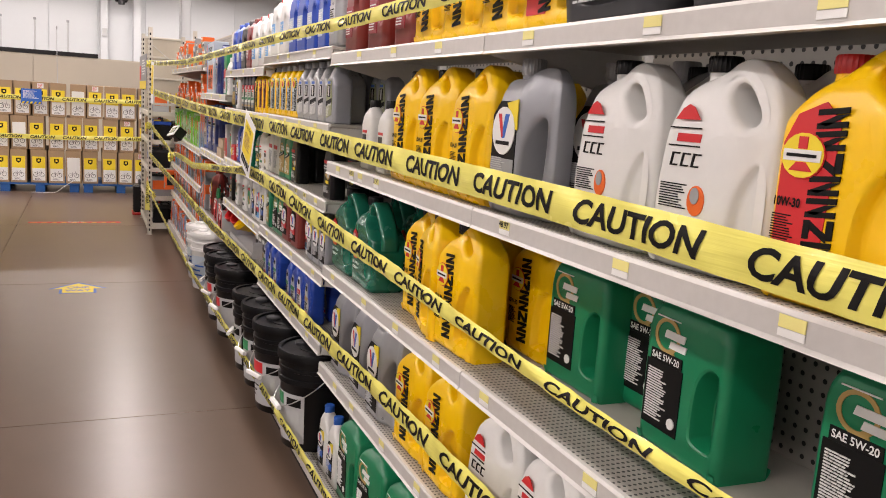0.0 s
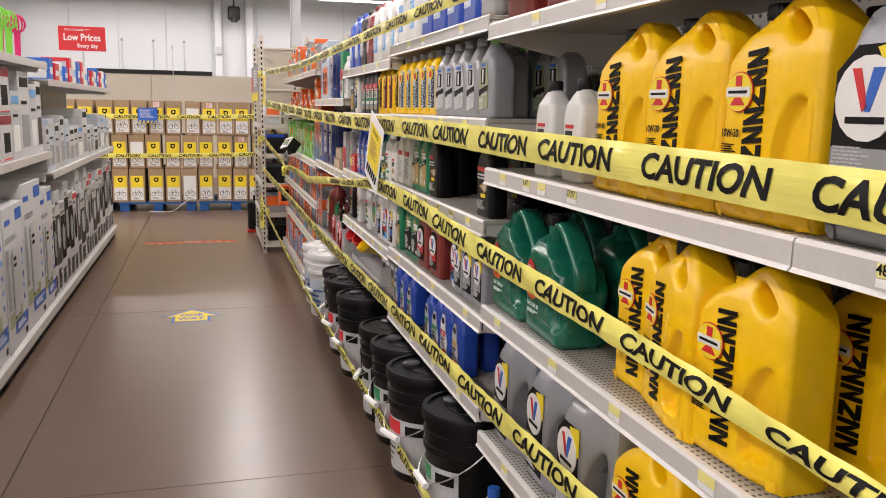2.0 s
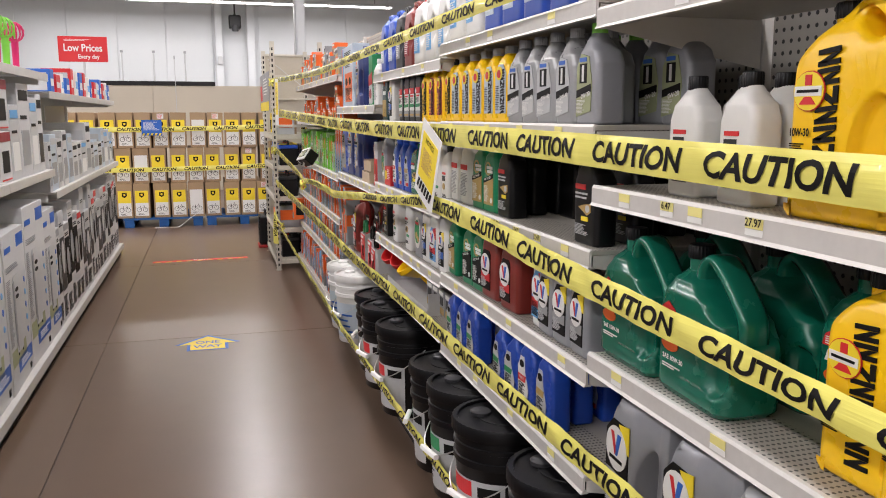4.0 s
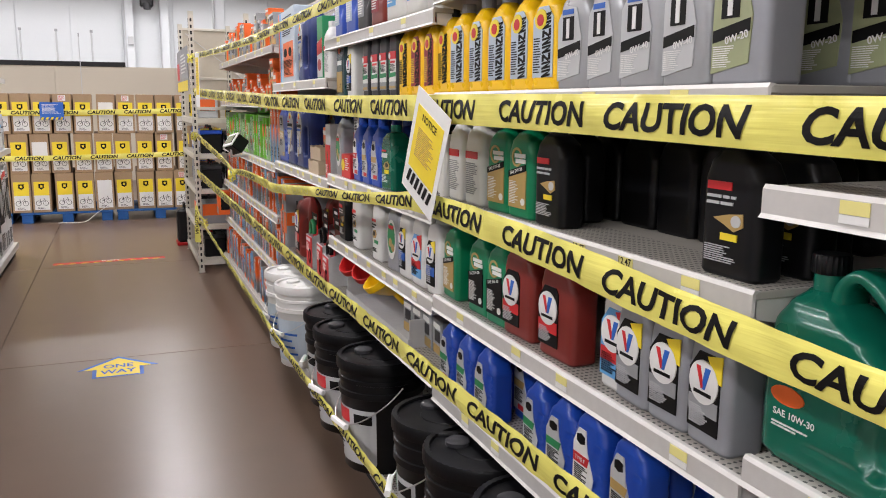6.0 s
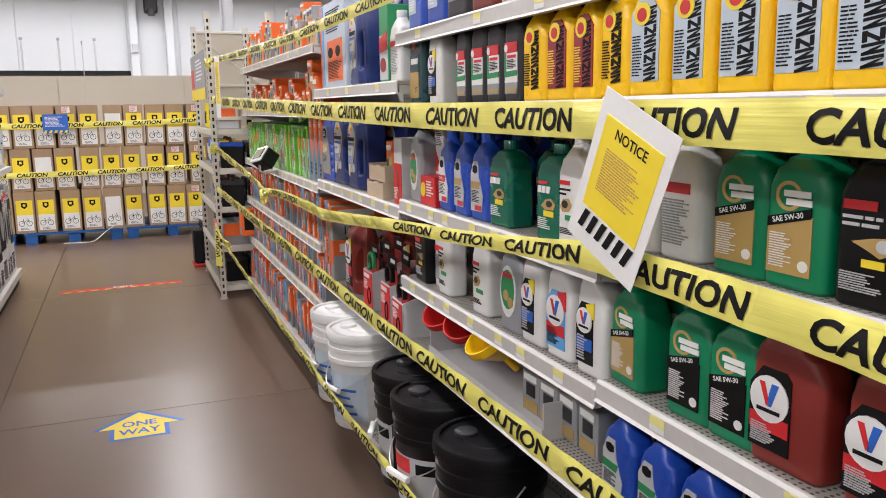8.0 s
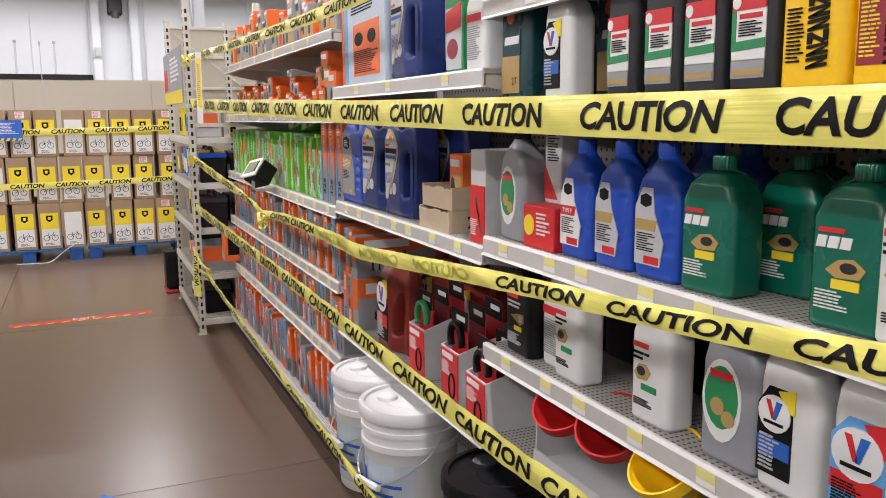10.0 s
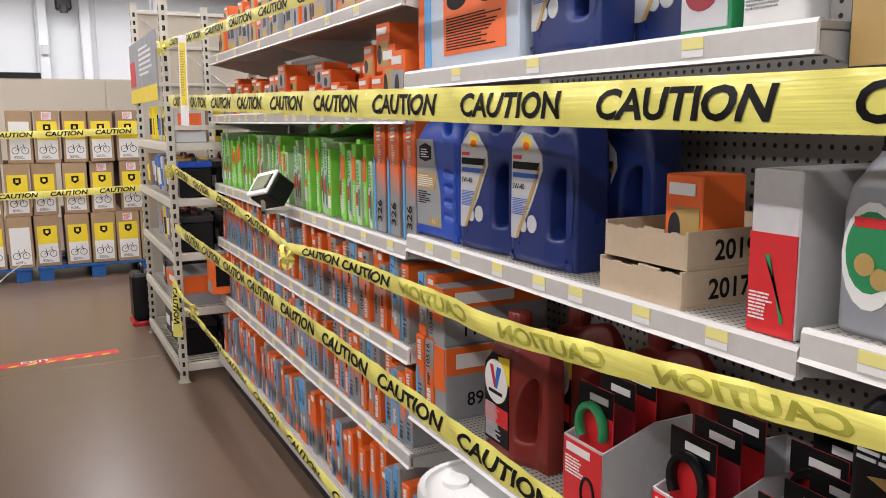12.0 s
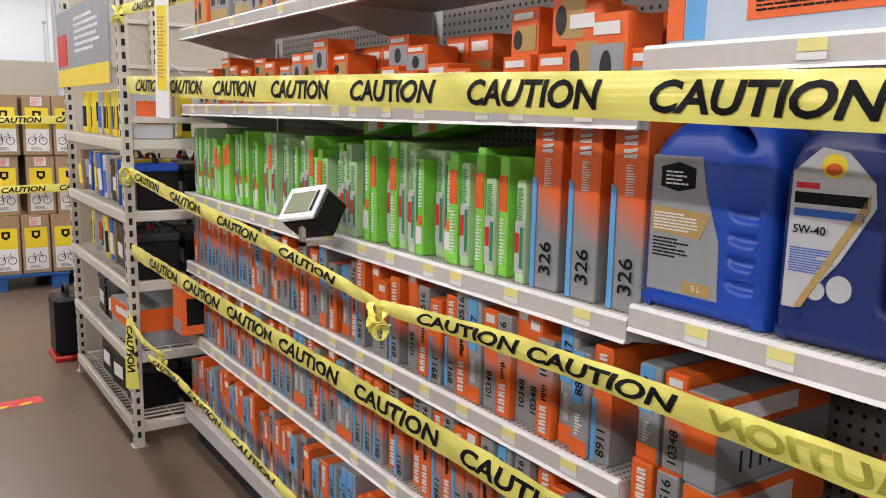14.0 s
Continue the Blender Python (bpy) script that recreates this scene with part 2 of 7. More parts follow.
def text_mesh(body, size, bold=0.0, shear=0.0):
    """Flat lettering in the xy plane, centred, from the built-in font."""
    key = (body, size, bold, shear)
    if key not in TEXTS:
        cu = bpy.data.curves.new("lettering", "FONT")
        cu.body, cu.size, cu.offset, cu.shear, cu.align_x, cu.align_y = body, size, bold, shear, "CENTER", "CENTER"
        cu.resolution_u = 3
        ob = bpy.data.objects.new("lettering", cu)
        scene.collection.objects.link(ob)
        bpy.context.view_layer.update()
        me = bpy.data.meshes.new_from_object(ob.evaluated_get(bpy.context.evaluated_depsgraph_get()))
        bpy.data.objects.remove(ob)
        me.materials.clear()
        TEXTS[key] = me
    return TEXTS[key]


def letters(bm, body, cx, cz, size, layer=3, turn=0.0, bold=0.0, width=None, shear=0.0):
    """Lettering laid on a front at y = 0; turn: degrees anticlockwise."""
    me = text_mesh(body, size, bold, shear)
    co = [v.co.copy() for v in me.vertices]
    k = 1.0
    if width:
        k = width / (max(c.x for c in co) - min(c.x for c in co))
    a = radians(turn)
    vs = []
    for c in co:
        u, v = c.x * k, c.y
        vs.append(bm.verts.new((cx + u * math.cos(a) - v * math.sin(a), -0.001 * layer - 0.0008, cz + u * math.sin(a) + v * math.cos(a))))
    for p in me.polygons:
        bm.faces.new([vs[i] for i in p.vertices])
    return bm


def sweep(bm, path, wa, wb, up=Vector((0, 1, 0)), n=8):
    """A rounded bar along a path; wa across, wb along up."""
    path = [Vector(p) for p in path]
    rings = []
    for i, p in enumerate(path):
        t = (path[min(i + 1, len(path) - 1)] - path[max(i - 1, 0)]).normalized()
        s = t.cross(up).normalized()
        w = s.cross(t).normalized()
        ring = []
        for k in range(n):
            a = 2 * math.pi * (k + 0.5) / n
            c, d = math.cos(a), math.sin(a)
            c, d = math.copysign(abs(c) ** 0.6, c), math.copysign(abs(d) ** 0.6, d)
            ring.append(bm.verts.new(p + s * c * wa / 2 + w * d * wb / 2))
        rings.append(ring)
    for a, b in zip(rings, rings[1:]):
        for k in range(n):
            bm.faces.new((a[k], a[(k + 1) % n], b[(k + 1) % n], b[k]))
    bm.faces.new(rings[0][::-1])
    bm.faces.new(rings[-1])
    return bm


def smooth_path(pts, k=5):
    """Points on a smooth curve through pts."""
    pts = [Vector(p) for p in pts]
    out = []
    for i in range(len(pts) - 1):
        a, b, c, d = pts[max(i - 1, 0)], pts[i], pts[i + 1], pts[min(i + 2, len(pts) - 1)]
        for j in range(k):
            t = j / k
            out.append(0.5 * ((2 * b) + (c - a) * t + (2 * a - 5 * b + 4 * c - d) * t * t + (3 * b - a - 3 * c + d) * t ** 3))
    return out + [pts[-1]]


def shell(secs, depth, dents=(), ribs=None, levels=58, front=30):
    """A blown plastic body: rounded-rectangle sections (z, centre x, width, depth share, corner radius); its front lies at y = 0.
    dents: (x, z, half width, half height, depth) pressed into front and back."""
    bm = bmesh.new()
    z0, z1 = secs[0][0], secs[-1][0]
    zs = sorted({s[0] for s in secs} | {z0 + (z1 - z0) * k / levels for k in range(levels + 1)})
    rings = []
    for z in zs:
        for a, b in zip(secs, secs[1:]):
            if a[0] <= z <= b[0]:
                t = (z - a[0]) / (b[0] - a[0])
                t = t * t * (3 - 2 * t) * 0.55 + t * 0.45
                cx, w, ds, r = [a[i] + (b[i] - a[i]) * t for i in (1, 2, 3, 4)]
                break
        d = depth * ds
        r = min(r, w / 2 * 0.99, d / 2 * 0.99)
        if ribs and ribs[0] < z < ribs[1]:
            w -= ribs[2] * (0.5 + 0.5 * math.cos((z - ribs[0]) * 2 * math.pi / ribs[3]))
        ring = []
        loop = []
        for k in range(front + 1):
            loop.append((-w / 2 + r + (w - 2 * r) * k / front, -d / 2))
        for k in range(1, 4):
            a = -math.pi / 2 + k * math.pi / 8
            loop.append((w / 2 - r + r * math.cos(a), -d / 2 + r + r * math.sin(a)))
        loop += [(w / 2, -d / 2 + r), (w / 2, 0), (w / 2, d / 2 - r)]
        for k in range(1, 4):
            a = k * math.pi / 8
            loop.append((w / 2 - r + r * math.cos(a), d / 2 - r + r * math.sin(a)))
        for k in range(front + 1):
            loop.append((w / 2 - r - (w - 2 * r) * k / front, d / 2))
        for k in range(1, 4):
            a = math.pi / 2 + k * math.pi / 8
            loop.append((-w / 2 + r + r * math.cos(a), d / 2 - r + r * math.sin(a)))
        loop += [(-w / 2, d / 2 - r), (-w / 2, 0), (-w / 2, -d / 2 + r)]
        for k in range(1, 4):
            a = math.pi + k * math.pi / 8
            loop.append((-w / 2 + r + r * math.cos(a), -d / 2 + r + r * math.sin(a)))
        for x, y in loop:
            x += cx
            if abs(y) > d * 0.3:
                for dx, dz, hw, hh, dep in dents:
                    q = (abs((x - dx) / hw) ** 2.6 + abs((z - dz) / hh) ** 2.6)
                    if q < 1:
                        f = min(1.0, (1 - q) * 1.5)
                        f = f * f * (3 - 2 * f)
                        y *= 1 - f * min(0.95, dep / (d / 2))
            ring.append(bm.verts.new((x, y + depth / 2, z)))
        rings.append(ring)
    n = len(rings[0])
    for a, b in zip(rings, rings[1:]):
        for k in range(n):
            bm.faces.new((a[k], a[(k + 1) % n], b[(k + 1) % n], b[k]))
    bm.faces.new(rings[0][::-1])
    bm.faces.new(rings[-1])
    return bm


def blob(cx, cz, hw, hh, turn=0.0, n=20, power=2.4):
    """A rounded outline (x, z) for a hole or a recess."""
    a = radians(turn)
    out = []
    for k in range(n):
        q = 2 * math.pi * k / n
        c, d = math.cos(q), math.sin(q)
        u = hw * math.copysign(abs(c) ** (2 / power), c)
        v = hh * math.copysign(abs(d) ** (2 / power), d)
        out.append((cx + u * math.cos(a) - v * math.sin(a), cz + u * math.sin(a) + v * math.cos(a)))
    return out


def round_outline(pts, k=4):
    """A closed smooth outline through (x, z) points, anticlockwise."""
    n = len(pts)
    out = []
    for i in range(n):
        a, b, c, d = [Vector(pts[(i + j) % n]) for j in (-1, 0, 1, 2)]
        for j in range(k):
            t = j / k
            p = 0.5 * ((2 * b) + (c - a) * t + (2 * a - 5 * b + 4 * c - d) * t * t + (3 * b - a - 3 * c + d) * t ** 3)
            out.append((p.x, p.y))
    return out


def inset_loop(pts, dist):
    """The outline moved inward by dist along its own normals."""
    n = len(pts)
    out = []
    for i in range(n):
        t = Vector(pts[(i + 1) % n]) - Vector(pts[i - 1])
        t.normalize()
        out.append((pts[i][0] - t.y * dist, pts[i][1] + t.x * dist))
    return out


def moulded(outline, depth, bev, holes=(), recesses=(), waist=((0, 1), (1, 1)), steps=4, flank=None):
    """A blown jug: an outline with through holes, rounded rims, pockets pressed into its front; its front lies at y = 0.
    recesses: (loop, depth); waist: share of the depth at heights; flank: (x0, x1, share) thins the handle side."""
    bm = bmesh.new()

    def ring(pts, y):
        return [bm.verts.new((x, y, z)) for x, z in pts]

    def join(a, b):
        n = len(a)
        for k in range(n):
            bm.faces.new((a[k], a[(k + 1) % n], b[(k + 1) % n], b[k]))

    angles = [math.pi / 2 * j / steps for j in range(steps + 1)]
    rims = {0: [], 1: []}
    for loop, sign, r in [(outline, 1, bev)] + [(h, -1, bev * 0.6) for h in holes]:
        mids = {}
        for side in (0, 1):
            last = None
            for a in angles:
                off = r * (1 - math.cos(a))
                y = r * (1 - math.sin(a))
                cur = ring(inset_loop(loop, sign * off), y if side == 0 else depth - y)
                if last:
                    join(last, cur)
                else:
                    mids[side] = cur
                last = cur
            cur = ring(inset_loop(loop, sign * (r + 0.003)), 0.0 if side == 0 else depth)
            join(last, cur)
            rims[side].append(cur)
        join(mids[0], mids[1])
    for loop, deep in recesses:
        last = ring(inset_loop(loop, -0.004), 0.0)
        rims[0].append(last)
        for off, y in ((0.0, deep * 0.06), (0.003, deep * 0.25), (0.006, deep * 0.75), (0.009, deep * 0.94), (0.013, deep)):
            cur = ring(inset_loop(loop, off), y)
            join(last, cur)
            last = cur
        bm.faces.new(last)
    for side in (0, 1):
        es = []
        for r in rims[side]:
            for k in range(len(r)):
                e = bm.edges.get((r[k], r[(k + 1) % len(r)]))
                es.append(e)
        bmesh.ops.triangle_fill(bm, edges=es, use_beauty=True)
    for z, q in waist[1:-1]:
        bmesh.ops.bisect_plane(bm, geom=bm.verts[:] + bm.edges[:] + bm.faces[:], plane_co=(0, 0, z), plane_no=(0, 0, 1))
    if flank:
        for k in range(5):
            bmesh.ops.bisect_plane(bm, geom=bm.verts[:] + bm.edges[:] + bm.faces[:], plane_co=(flank[0] + (flank[1] - flank[0]) * k / 4, 0, 0), plane_no=(1, 0, 0))
    for v in bm.verts:
        q = waist[-1][1]
        for (za, qa), (zb, qb) in zip(waist, waist[1:]):
            if za <= v.co.z <= zb:
                q = qa + (qb - qa) * (v.co.z - za) / (zb - za)
                break
        if flank:
            f = min(max((v.co.x - flank[0]) / (flank[1] - flank[0]), 0.0), 1.0)
            q *= 1 - (1 - flank[2]) * f * f * (3 - 2 * f)
        v.co.y = depth / 2 + (v.co.y - depth / 2) * q
    bmesh.ops.recalc_face_normals(bm, faces=bm.faces[:])
    return bm


# ---- kinds of goods: each is built once and then copied ----
KINDS = {}
BUILT = {}


def kind(key):
    def keep(fn):
        KINDS[key] = fn
        return fn
    return keep


def thing(name, label, category, group=""):
    return tagged(new(name), label, category, group)


RNG = random.Random(7)


# height of a bottle against its drawing
LOW = {"silver_quart": 0.865, "yellow_quart": 0.90, ("black_quart", "edge"): 0.86, ("black_quart", "bare"): 0.86, "green_quart": 0.89, ("white_quart", "go"): 0.91, ("white_quart", "plain"): 0.88, "white_quart": 0.93, "grey_quart": 1.0, "rust_quart": 0.97, ("blue_quart", "green"): 0.84, "blue_quart": 0.94, "teal_jug": 0.94}


def put(key, y, z, x=0.80, turn=None, tilt=0.0, w=None, **kw):
    """Stands a copy of a kind on a shelf: y is its edge away from the door end, x its front."""
    tag = (key, tuple(sorted(kw.items())))
    if tag not in BUILT:
        BUILT[tag] = [KINDS[key](**kw), False]
        low = LOW.get((key, kw.get("style")), LOW.get(key, 1.0))
        if low != 1.0:
            for p in BUILT[tag][0].children_recursive:
                p.data.transform(Matrix.Diagonal((1, 1, low, 1)))
    proto, used = BUILT[tag]
    wid = proto.get("wide", 0.1) if w is None else w
    rz = -90 + (RNG.uniform(-3, 3) if turn is None else turn)
    m = pose(x, y - wid / 2, z, 0, tilt, rz)
    if not used:
        BUILT[tag][1] = True
        proto.matrix_basis = m @ Matrix.Diagonal((*proto.scale, 1))
        return proto
    return copy_thing(proto, m)


def cap(parent, x, y, z0, z1, r, material, label=""):
    bm = lathe([(r * 0.96, z0), (r, z0 + 0.002), (r, z1 - 0.003), (r * 0.92, z1)], 48, x, y, 0.05)
    return part("cap", bm, material, parent, label, smooth=True)


def up_word(bm, x0, x1, z0, z1, layer=2):
    """A heavy slanted wordmark running up the front, drawn as plain letter blocks."""
    n = 8
    h = (z1 - z0) / n
    w = x1 - x0
    for k in range(n):
        z = z0 + k * h + h * 0.07
        e = z + h * 0.88

        def slab(u0, u1, v0, v1, tilt=0.004):
            plate(bm, [(x0 + w * u0, z + (e - z) * v0 + tilt * u0), (x0 + w * u1, z + (e - z) * v0 + tilt * u1), (x0 + w * u1, z + (e - z) * v1 + tilt * u1), (x0 + w * u0, z + (e - z) * v1 + tilt * u0)], layer)

        if k % 3 != 2:
            slab(0, 1, 0, 0.30)
            slab(0, 1, 0.70, 1.0)
            plate(bm, [(x0, z + (e - z) * 0.26), (x0 + w * 0.35, z + (e - z) * 0.18), (x1, z + (e - z) * 0.66 + 0.004), (x1 - w * 0.35, z + (e - z) * 0.76)], layer)
        else:
            slab(0, 0.22, 0, 1)
            slab(0.78, 1, 0, 1)
            plate(bm, [(x1 - w * 0.2, z), (x1 - w * 0.2, z + (e - z) * 0.4), (x0 + w * 0.2, e), (x0 + w * 0.2, z + (e - z) * 0.6)], layer)
    return bm


def stripes_word(bm, x0, x1, z0, z1, n, layer=2, slant=0.003):
    """A wordmark running up the front, as plain slanted blocks."""
    h = (z1 - z0) / n
    for k in range(n):
        z = z0 + k * h
        plate(bm, [(x0, z + h * 0.08), (x1, z + h * 0.08 + slant), (x1, z + h * 0.42 + slant), (x0, z + h * 0.30)], layer)
        plate(bm, [(x0, z + h * 0.5), (x0 + (x1 - x0) * 0.3, z + h * 0.45), (x1, z + h * 0.62 + slant), (x1, z + h * 0.86 + slant), (x0, z + h * 0.72)], layer)
    return bm


@kind("yellow_jug")
def yellow_jug(red=False):
    w, d, h = 0.205, 0.115, 0.315
    t = thing("oil_jug", "yellow plastic five litre motor oil jug with black cap" if not red else "yellow five litre oil jug with red label and cap", "oil jug", "yellow oil jugs")
    t["wide"] = w
    out = round_outline([(-0.092, 0.0), (0.0, 0.0), (0.092, 0.0), (0.1025, 0.012), (0.1025, 0.10), (0.1025, 0.20), (0.101, 0.248), (0.092, 0.272), (0.066, 0.297), (0.038, 0.313), (0.016, 0.315), (-0.004, 0.306), (-0.030, 0.286), (-0.064, 0.266), (-0.092, 0.238), (-0.1025, 0.205), (-0.1025, 0.10), (-0.1025, 0.012)])
    pocket = round_outline([(0.028, 0.035), (0.078, 0.035), (0.086, 0.06), (0.086, 0.15), (0.080, 0.176), (0.062, 0.180), (0.042, 0.160), (0.026, 0.12), (0.022, 0.06)], 3)
    part("body", moulded(out, d, 0.018, [blob(0.040, 0.272, 0.029, 0.0125, -36)], [(pocket, 0.02)], ((0, 1), (0.232, 1), (0.262, 0.86), (0.29, 0.62), (0.32, 0.46)), 4, (0.03, 0.1, 0.8)), YELLOW, t, smooth="moulded")
    part("neck", cyl(bmesh.new(), -0.05, 0.058, 0.22, 0.292, 0.021), YELLOW, t, smooth=True)
    cap(t, -0.05, 0.058, 0.286, 0.309, 0.024, RED if red else BLACK)
    if red:
        part("label", plate(bmesh.new(), [(-0.088, 0.03), (-0.015, 0.03), (-0.005, 0.225), (-0.03, 0.25), (-0.07, 0.235), (-0.088, 0.20)], 1), PRED, t, "red front label")
    bm = up_word(bmesh.new(), -0.040, 0.004, 0.03, 0.242, 2)
    part("lettering", bm, INK, t, "black wordmark running up the front")
    part("badge", oval(bmesh.new(), -0.054, 0.185, 0.034, 0.029, 3), PRED, t, "round emblem")
    part("badge_ring", oval(bmesh.new(), -0.054, 0.185, 0.0325, 0.0275, 4), PYEL, t)
    bm = rect(bmesh.new(), -0.083, -0.025, 0.178, 0.192, 5)
    part("badge_band", bm, PAPER, t)
    bm = rect(bmesh.new(), -0.061, -0.047, 0.193, 0.208, 5)
    plate(bm, [(-0.072, 0.166), (-0.036, 0.166), (-0.047, 0.177), (-0.061, 0.177)], 5)
    part("bell", bm, PRED, t)
    bm = rect(bmesh.new(), -0.077, -0.031, 0.183, 0.187, 6)
    bars(bm, -0.092, -0.050, 0.072, 0.112, 6, 2)
    part("print", bm, INK, t)
    part("grade", letters(bmesh.new(), "10W-30", -0.070, 0.126, 0.0155, 3, 0, 0.0006, 0.042), INK, t, "black grade lettering")
    return t


def tick(parent, cx, cz, s, layer):
    """The two-coloured tick of an emblem."""
    bm = plate(bmesh.new(), [(cx - s, cz + s), (cx - s * 0.45, cz + s), (cx + s * 0.12, cz - s * 0.8), (cx - s * 0.2, cz - s)], layer)
    part("tick_red", bm, PRED, parent)
    bm = plate(bmesh.new(), [(cx - s * 0.05, cz - s), (cx + s * 0.3, cz - s), (cx + s, cz + s), (cx + s * 0.3, cz + s), (cx + s * 0.02, cz - s * 0.1)], layer)
    part("tick_blue", bm, PBLUE, parent)


def tick_label(t, x0, x1, z0, z1, base, layer=1, flag=PYEL, low=None):
    """A front label with a round white emblem."""
    w = x1 - x0
    part("label", plate(bmesh.new(), [(x0, z0), (x1, z0), (x1, z1 - 0.012), (x1 - 0.01, z1), (x0 + w * 0.3, z1), (x0, z1 - 0.03)], layer), base, t)
    if low:
        part("label_band", rect(bmesh.new(), x0 + 0.002, x1 - 0.002, z0 + (z1 - z0) * 0.22, z0 + (z1 - z0) * 0.42, layer + 1), low, t)
    r = w * 0.47
    cz = z1 - 0.012 - r
    part("emblem", oval(bmesh.new(), (x0 + x1) / 2, cz, r, r, layer + 2), PAPER, t)
    tick(t, (x0 + x1) / 2, cz + r * 0.2, r * 0.5, layer + 3)
    bm = rect(bmesh.new(), (x0 + x1) / 2 - r * 0.6, (x0 + x1) / 2 + r * 0.6, cz - r * 0.58, cz - r * 0.42, layer + 3)
    part("wordmark", bm, INK, t)
    if flag:
        part("flag", plate(bmesh.new(), [(x1 - w * 0.42, z1 - 0.004), (x1 + 0.004, z1 + 0.004), (x1 + 0.004, z1 - w * 0.55), (x1 - w * 0.12, z1 - w * 0.5)], layer + 1), flag, t, "yellow corner flag")
    part("print", bars(bmesh.new(), x0 + 0.006, x1 - w * 0.3, z0 + 0.008, cz - r - 0.004, 9, layer + 2, seed=5), PLGREY if base in (INK, RUST, PBLUE, PMAR) else INK, t)


@kind("grey_jug")
def grey_jug(body="grey", n=0):
    w, d, h = 0.205, 0.12, 0.325
    M = {"grey": GREY, "rust": RUST, "silver": SILVER}[body]
    name = {"grey": "grey plastic five litre oil jug with round white emblem", "rust": "oxblood red plastic oil jug with black label", "silver": "silver grey oil jug with side handle"}[body]
    t = thing("oil_jug", name, "oil jug", body + " oil jugs")
    t["wide"] = w
    out = round_outline([(-0.09, 0.0), (0.0, 0.0), (0.09, 0.0), (0.1005, 0.012), (0.1025, 0.09), (0.1025, 0.18), (0.101, 0.24), (0.094, 0.276), (0.074, 0.300), (0.044, 0.306), (0.014, 0.298), (-0.016, 0.284), (-0.070, 0.282), (-0.082, 0.262), (-0.094, 0.215), (-0.1015, 0.16), (-0.1025, 0.09), (-0.1005, 0.012)])
    gap = round_outline([(0.024, 0.062), (0.058, 0.062), (0.066, 0.09), (0.070, 0.16), (0.068, 0.196), (0.056, 0.205), (0.038, 0.184), (0.024, 0.145), (0.018, 0.10)], 3)
    part("body", moulded(out, d, 0.02, [gap], [], ((0, 1), (0.225, 1), (0.255, 0.9), (0.285, 0.66), (0.31, 0.5)), 4, (0.006, 0.075, 0.42)), M, t, smooth="moulded")
    part("neck", cyl(bmesh.new(), -0.048, 0.06, 0.25, 0.298, 0.023), M, t, smooth=True)
    cap(t, -0.048, 0.06, 0.292, 0.326, 0.026, {"grey": SILVER, "rust": RUST, "silver": BLACK}[body])
    tick_label(t, -0.0985, 0.008, 0.03, 0.236, INK, 1, PYEL, PGREY if body != "rust" else PRED)
    return t


@kind("white_jug")
def white_jug():
    w, d = 0.215, 0.12
    t = thing("oil_jug", "white plastic five litre motor oil jug with black cap", "oil jug", "white oil jugs")
    t["wide"] = w
    out = round_outline([(-0.095, 0.0), (0.0, 0.0), (0.095, 0.0), (0.1055, 0.014), (0.1075, 0.09), (0.1075, 0.17), (0.104, 0.215), (0.090, 0.258), (0.066, 0.290), (0.036, 0.307), (0.010, 0.304), (-0.014, 0.288), (-0.050, 0.274), (-0.074, 0.256), (-0.091, 0.21), (-0.102, 0.15), (-0.1075, 0.085), (-0.1055, 0.014)])
    pocket = round_outline([(0.05, 0.03), (0.088, 0.03), (0.094, 0.06), (0.094, 0.13), (0.082, 0.165), (0.064, 0.15), (0.048, 0.10)], 3)
    part("body", moulded(out, d, 0.022, [blob(0.045, 0.244, 0.034, 0.0155, -54)], [(pocket, 0.012)], ((0, 1), (0.20, 1), (0.25, 0.84), (0.285, 0.6), (0.312, 0.46)), 4, (0.02, 0.095, 0.66)), WHITE, t, smooth="moulded")
    part("neck", cyl(bmesh.new(), -0.042, 0.06, 0.22, 0.296, 0.021), WHITE, t, smooth=True)
    cap(t, -0.042, 0.06, 0.290, 0.314, 0.025, BLACK)
    bm = plate(bmesh.new(), [(-0.066, 0.220), (-0.016, 0.220), (-0.030, 0.238), (-0.040, 0.242), (-0.052, 0.236)], 1)
    rect(bm, -0.060, -0.012, 0.188, 0.200, 1, 0.002)
    part("emblem", bm, PRED, t, "red emblem and wordmark")
    bm = rect(bmesh.new(), -0.076, -0.012, 0.207, 0.209, 1)
    rect(bm, -0.076, -0.012, 0.181, 0.183, 1)
    for k, x in enumerate((-0.07, -0.048, -0.026)):
        rect(bm, x, x + 0.015, 0.152, 0.1545, 1, 0.001)
        rect(bm, x + 0.004, x + 0.019, 0.1695, 0.172, 1, 0.001)
        rect(bm, x, x + 0.0035, 0.152, 0.172, 1, 0.004)
    bars(bm, -0.085, -0.025, 0.09, 0.128, 5, 1)
    part("print", bm, INK, t)
    part("picture", oval(bmesh.new(), -0.008, 0.105, 0.017, 0.022, 1), PORANGE, t, "orange engine picture")
    part("picture_core", oval(bmesh.new(), -0.010, 0.112, 0.009, 0.012, 2), PGREY, t)
    part("grade_tag", rect(bmesh.new(), -0.045, -0.005, 0.058, 0.075, 1), PLIME, t)
    return t


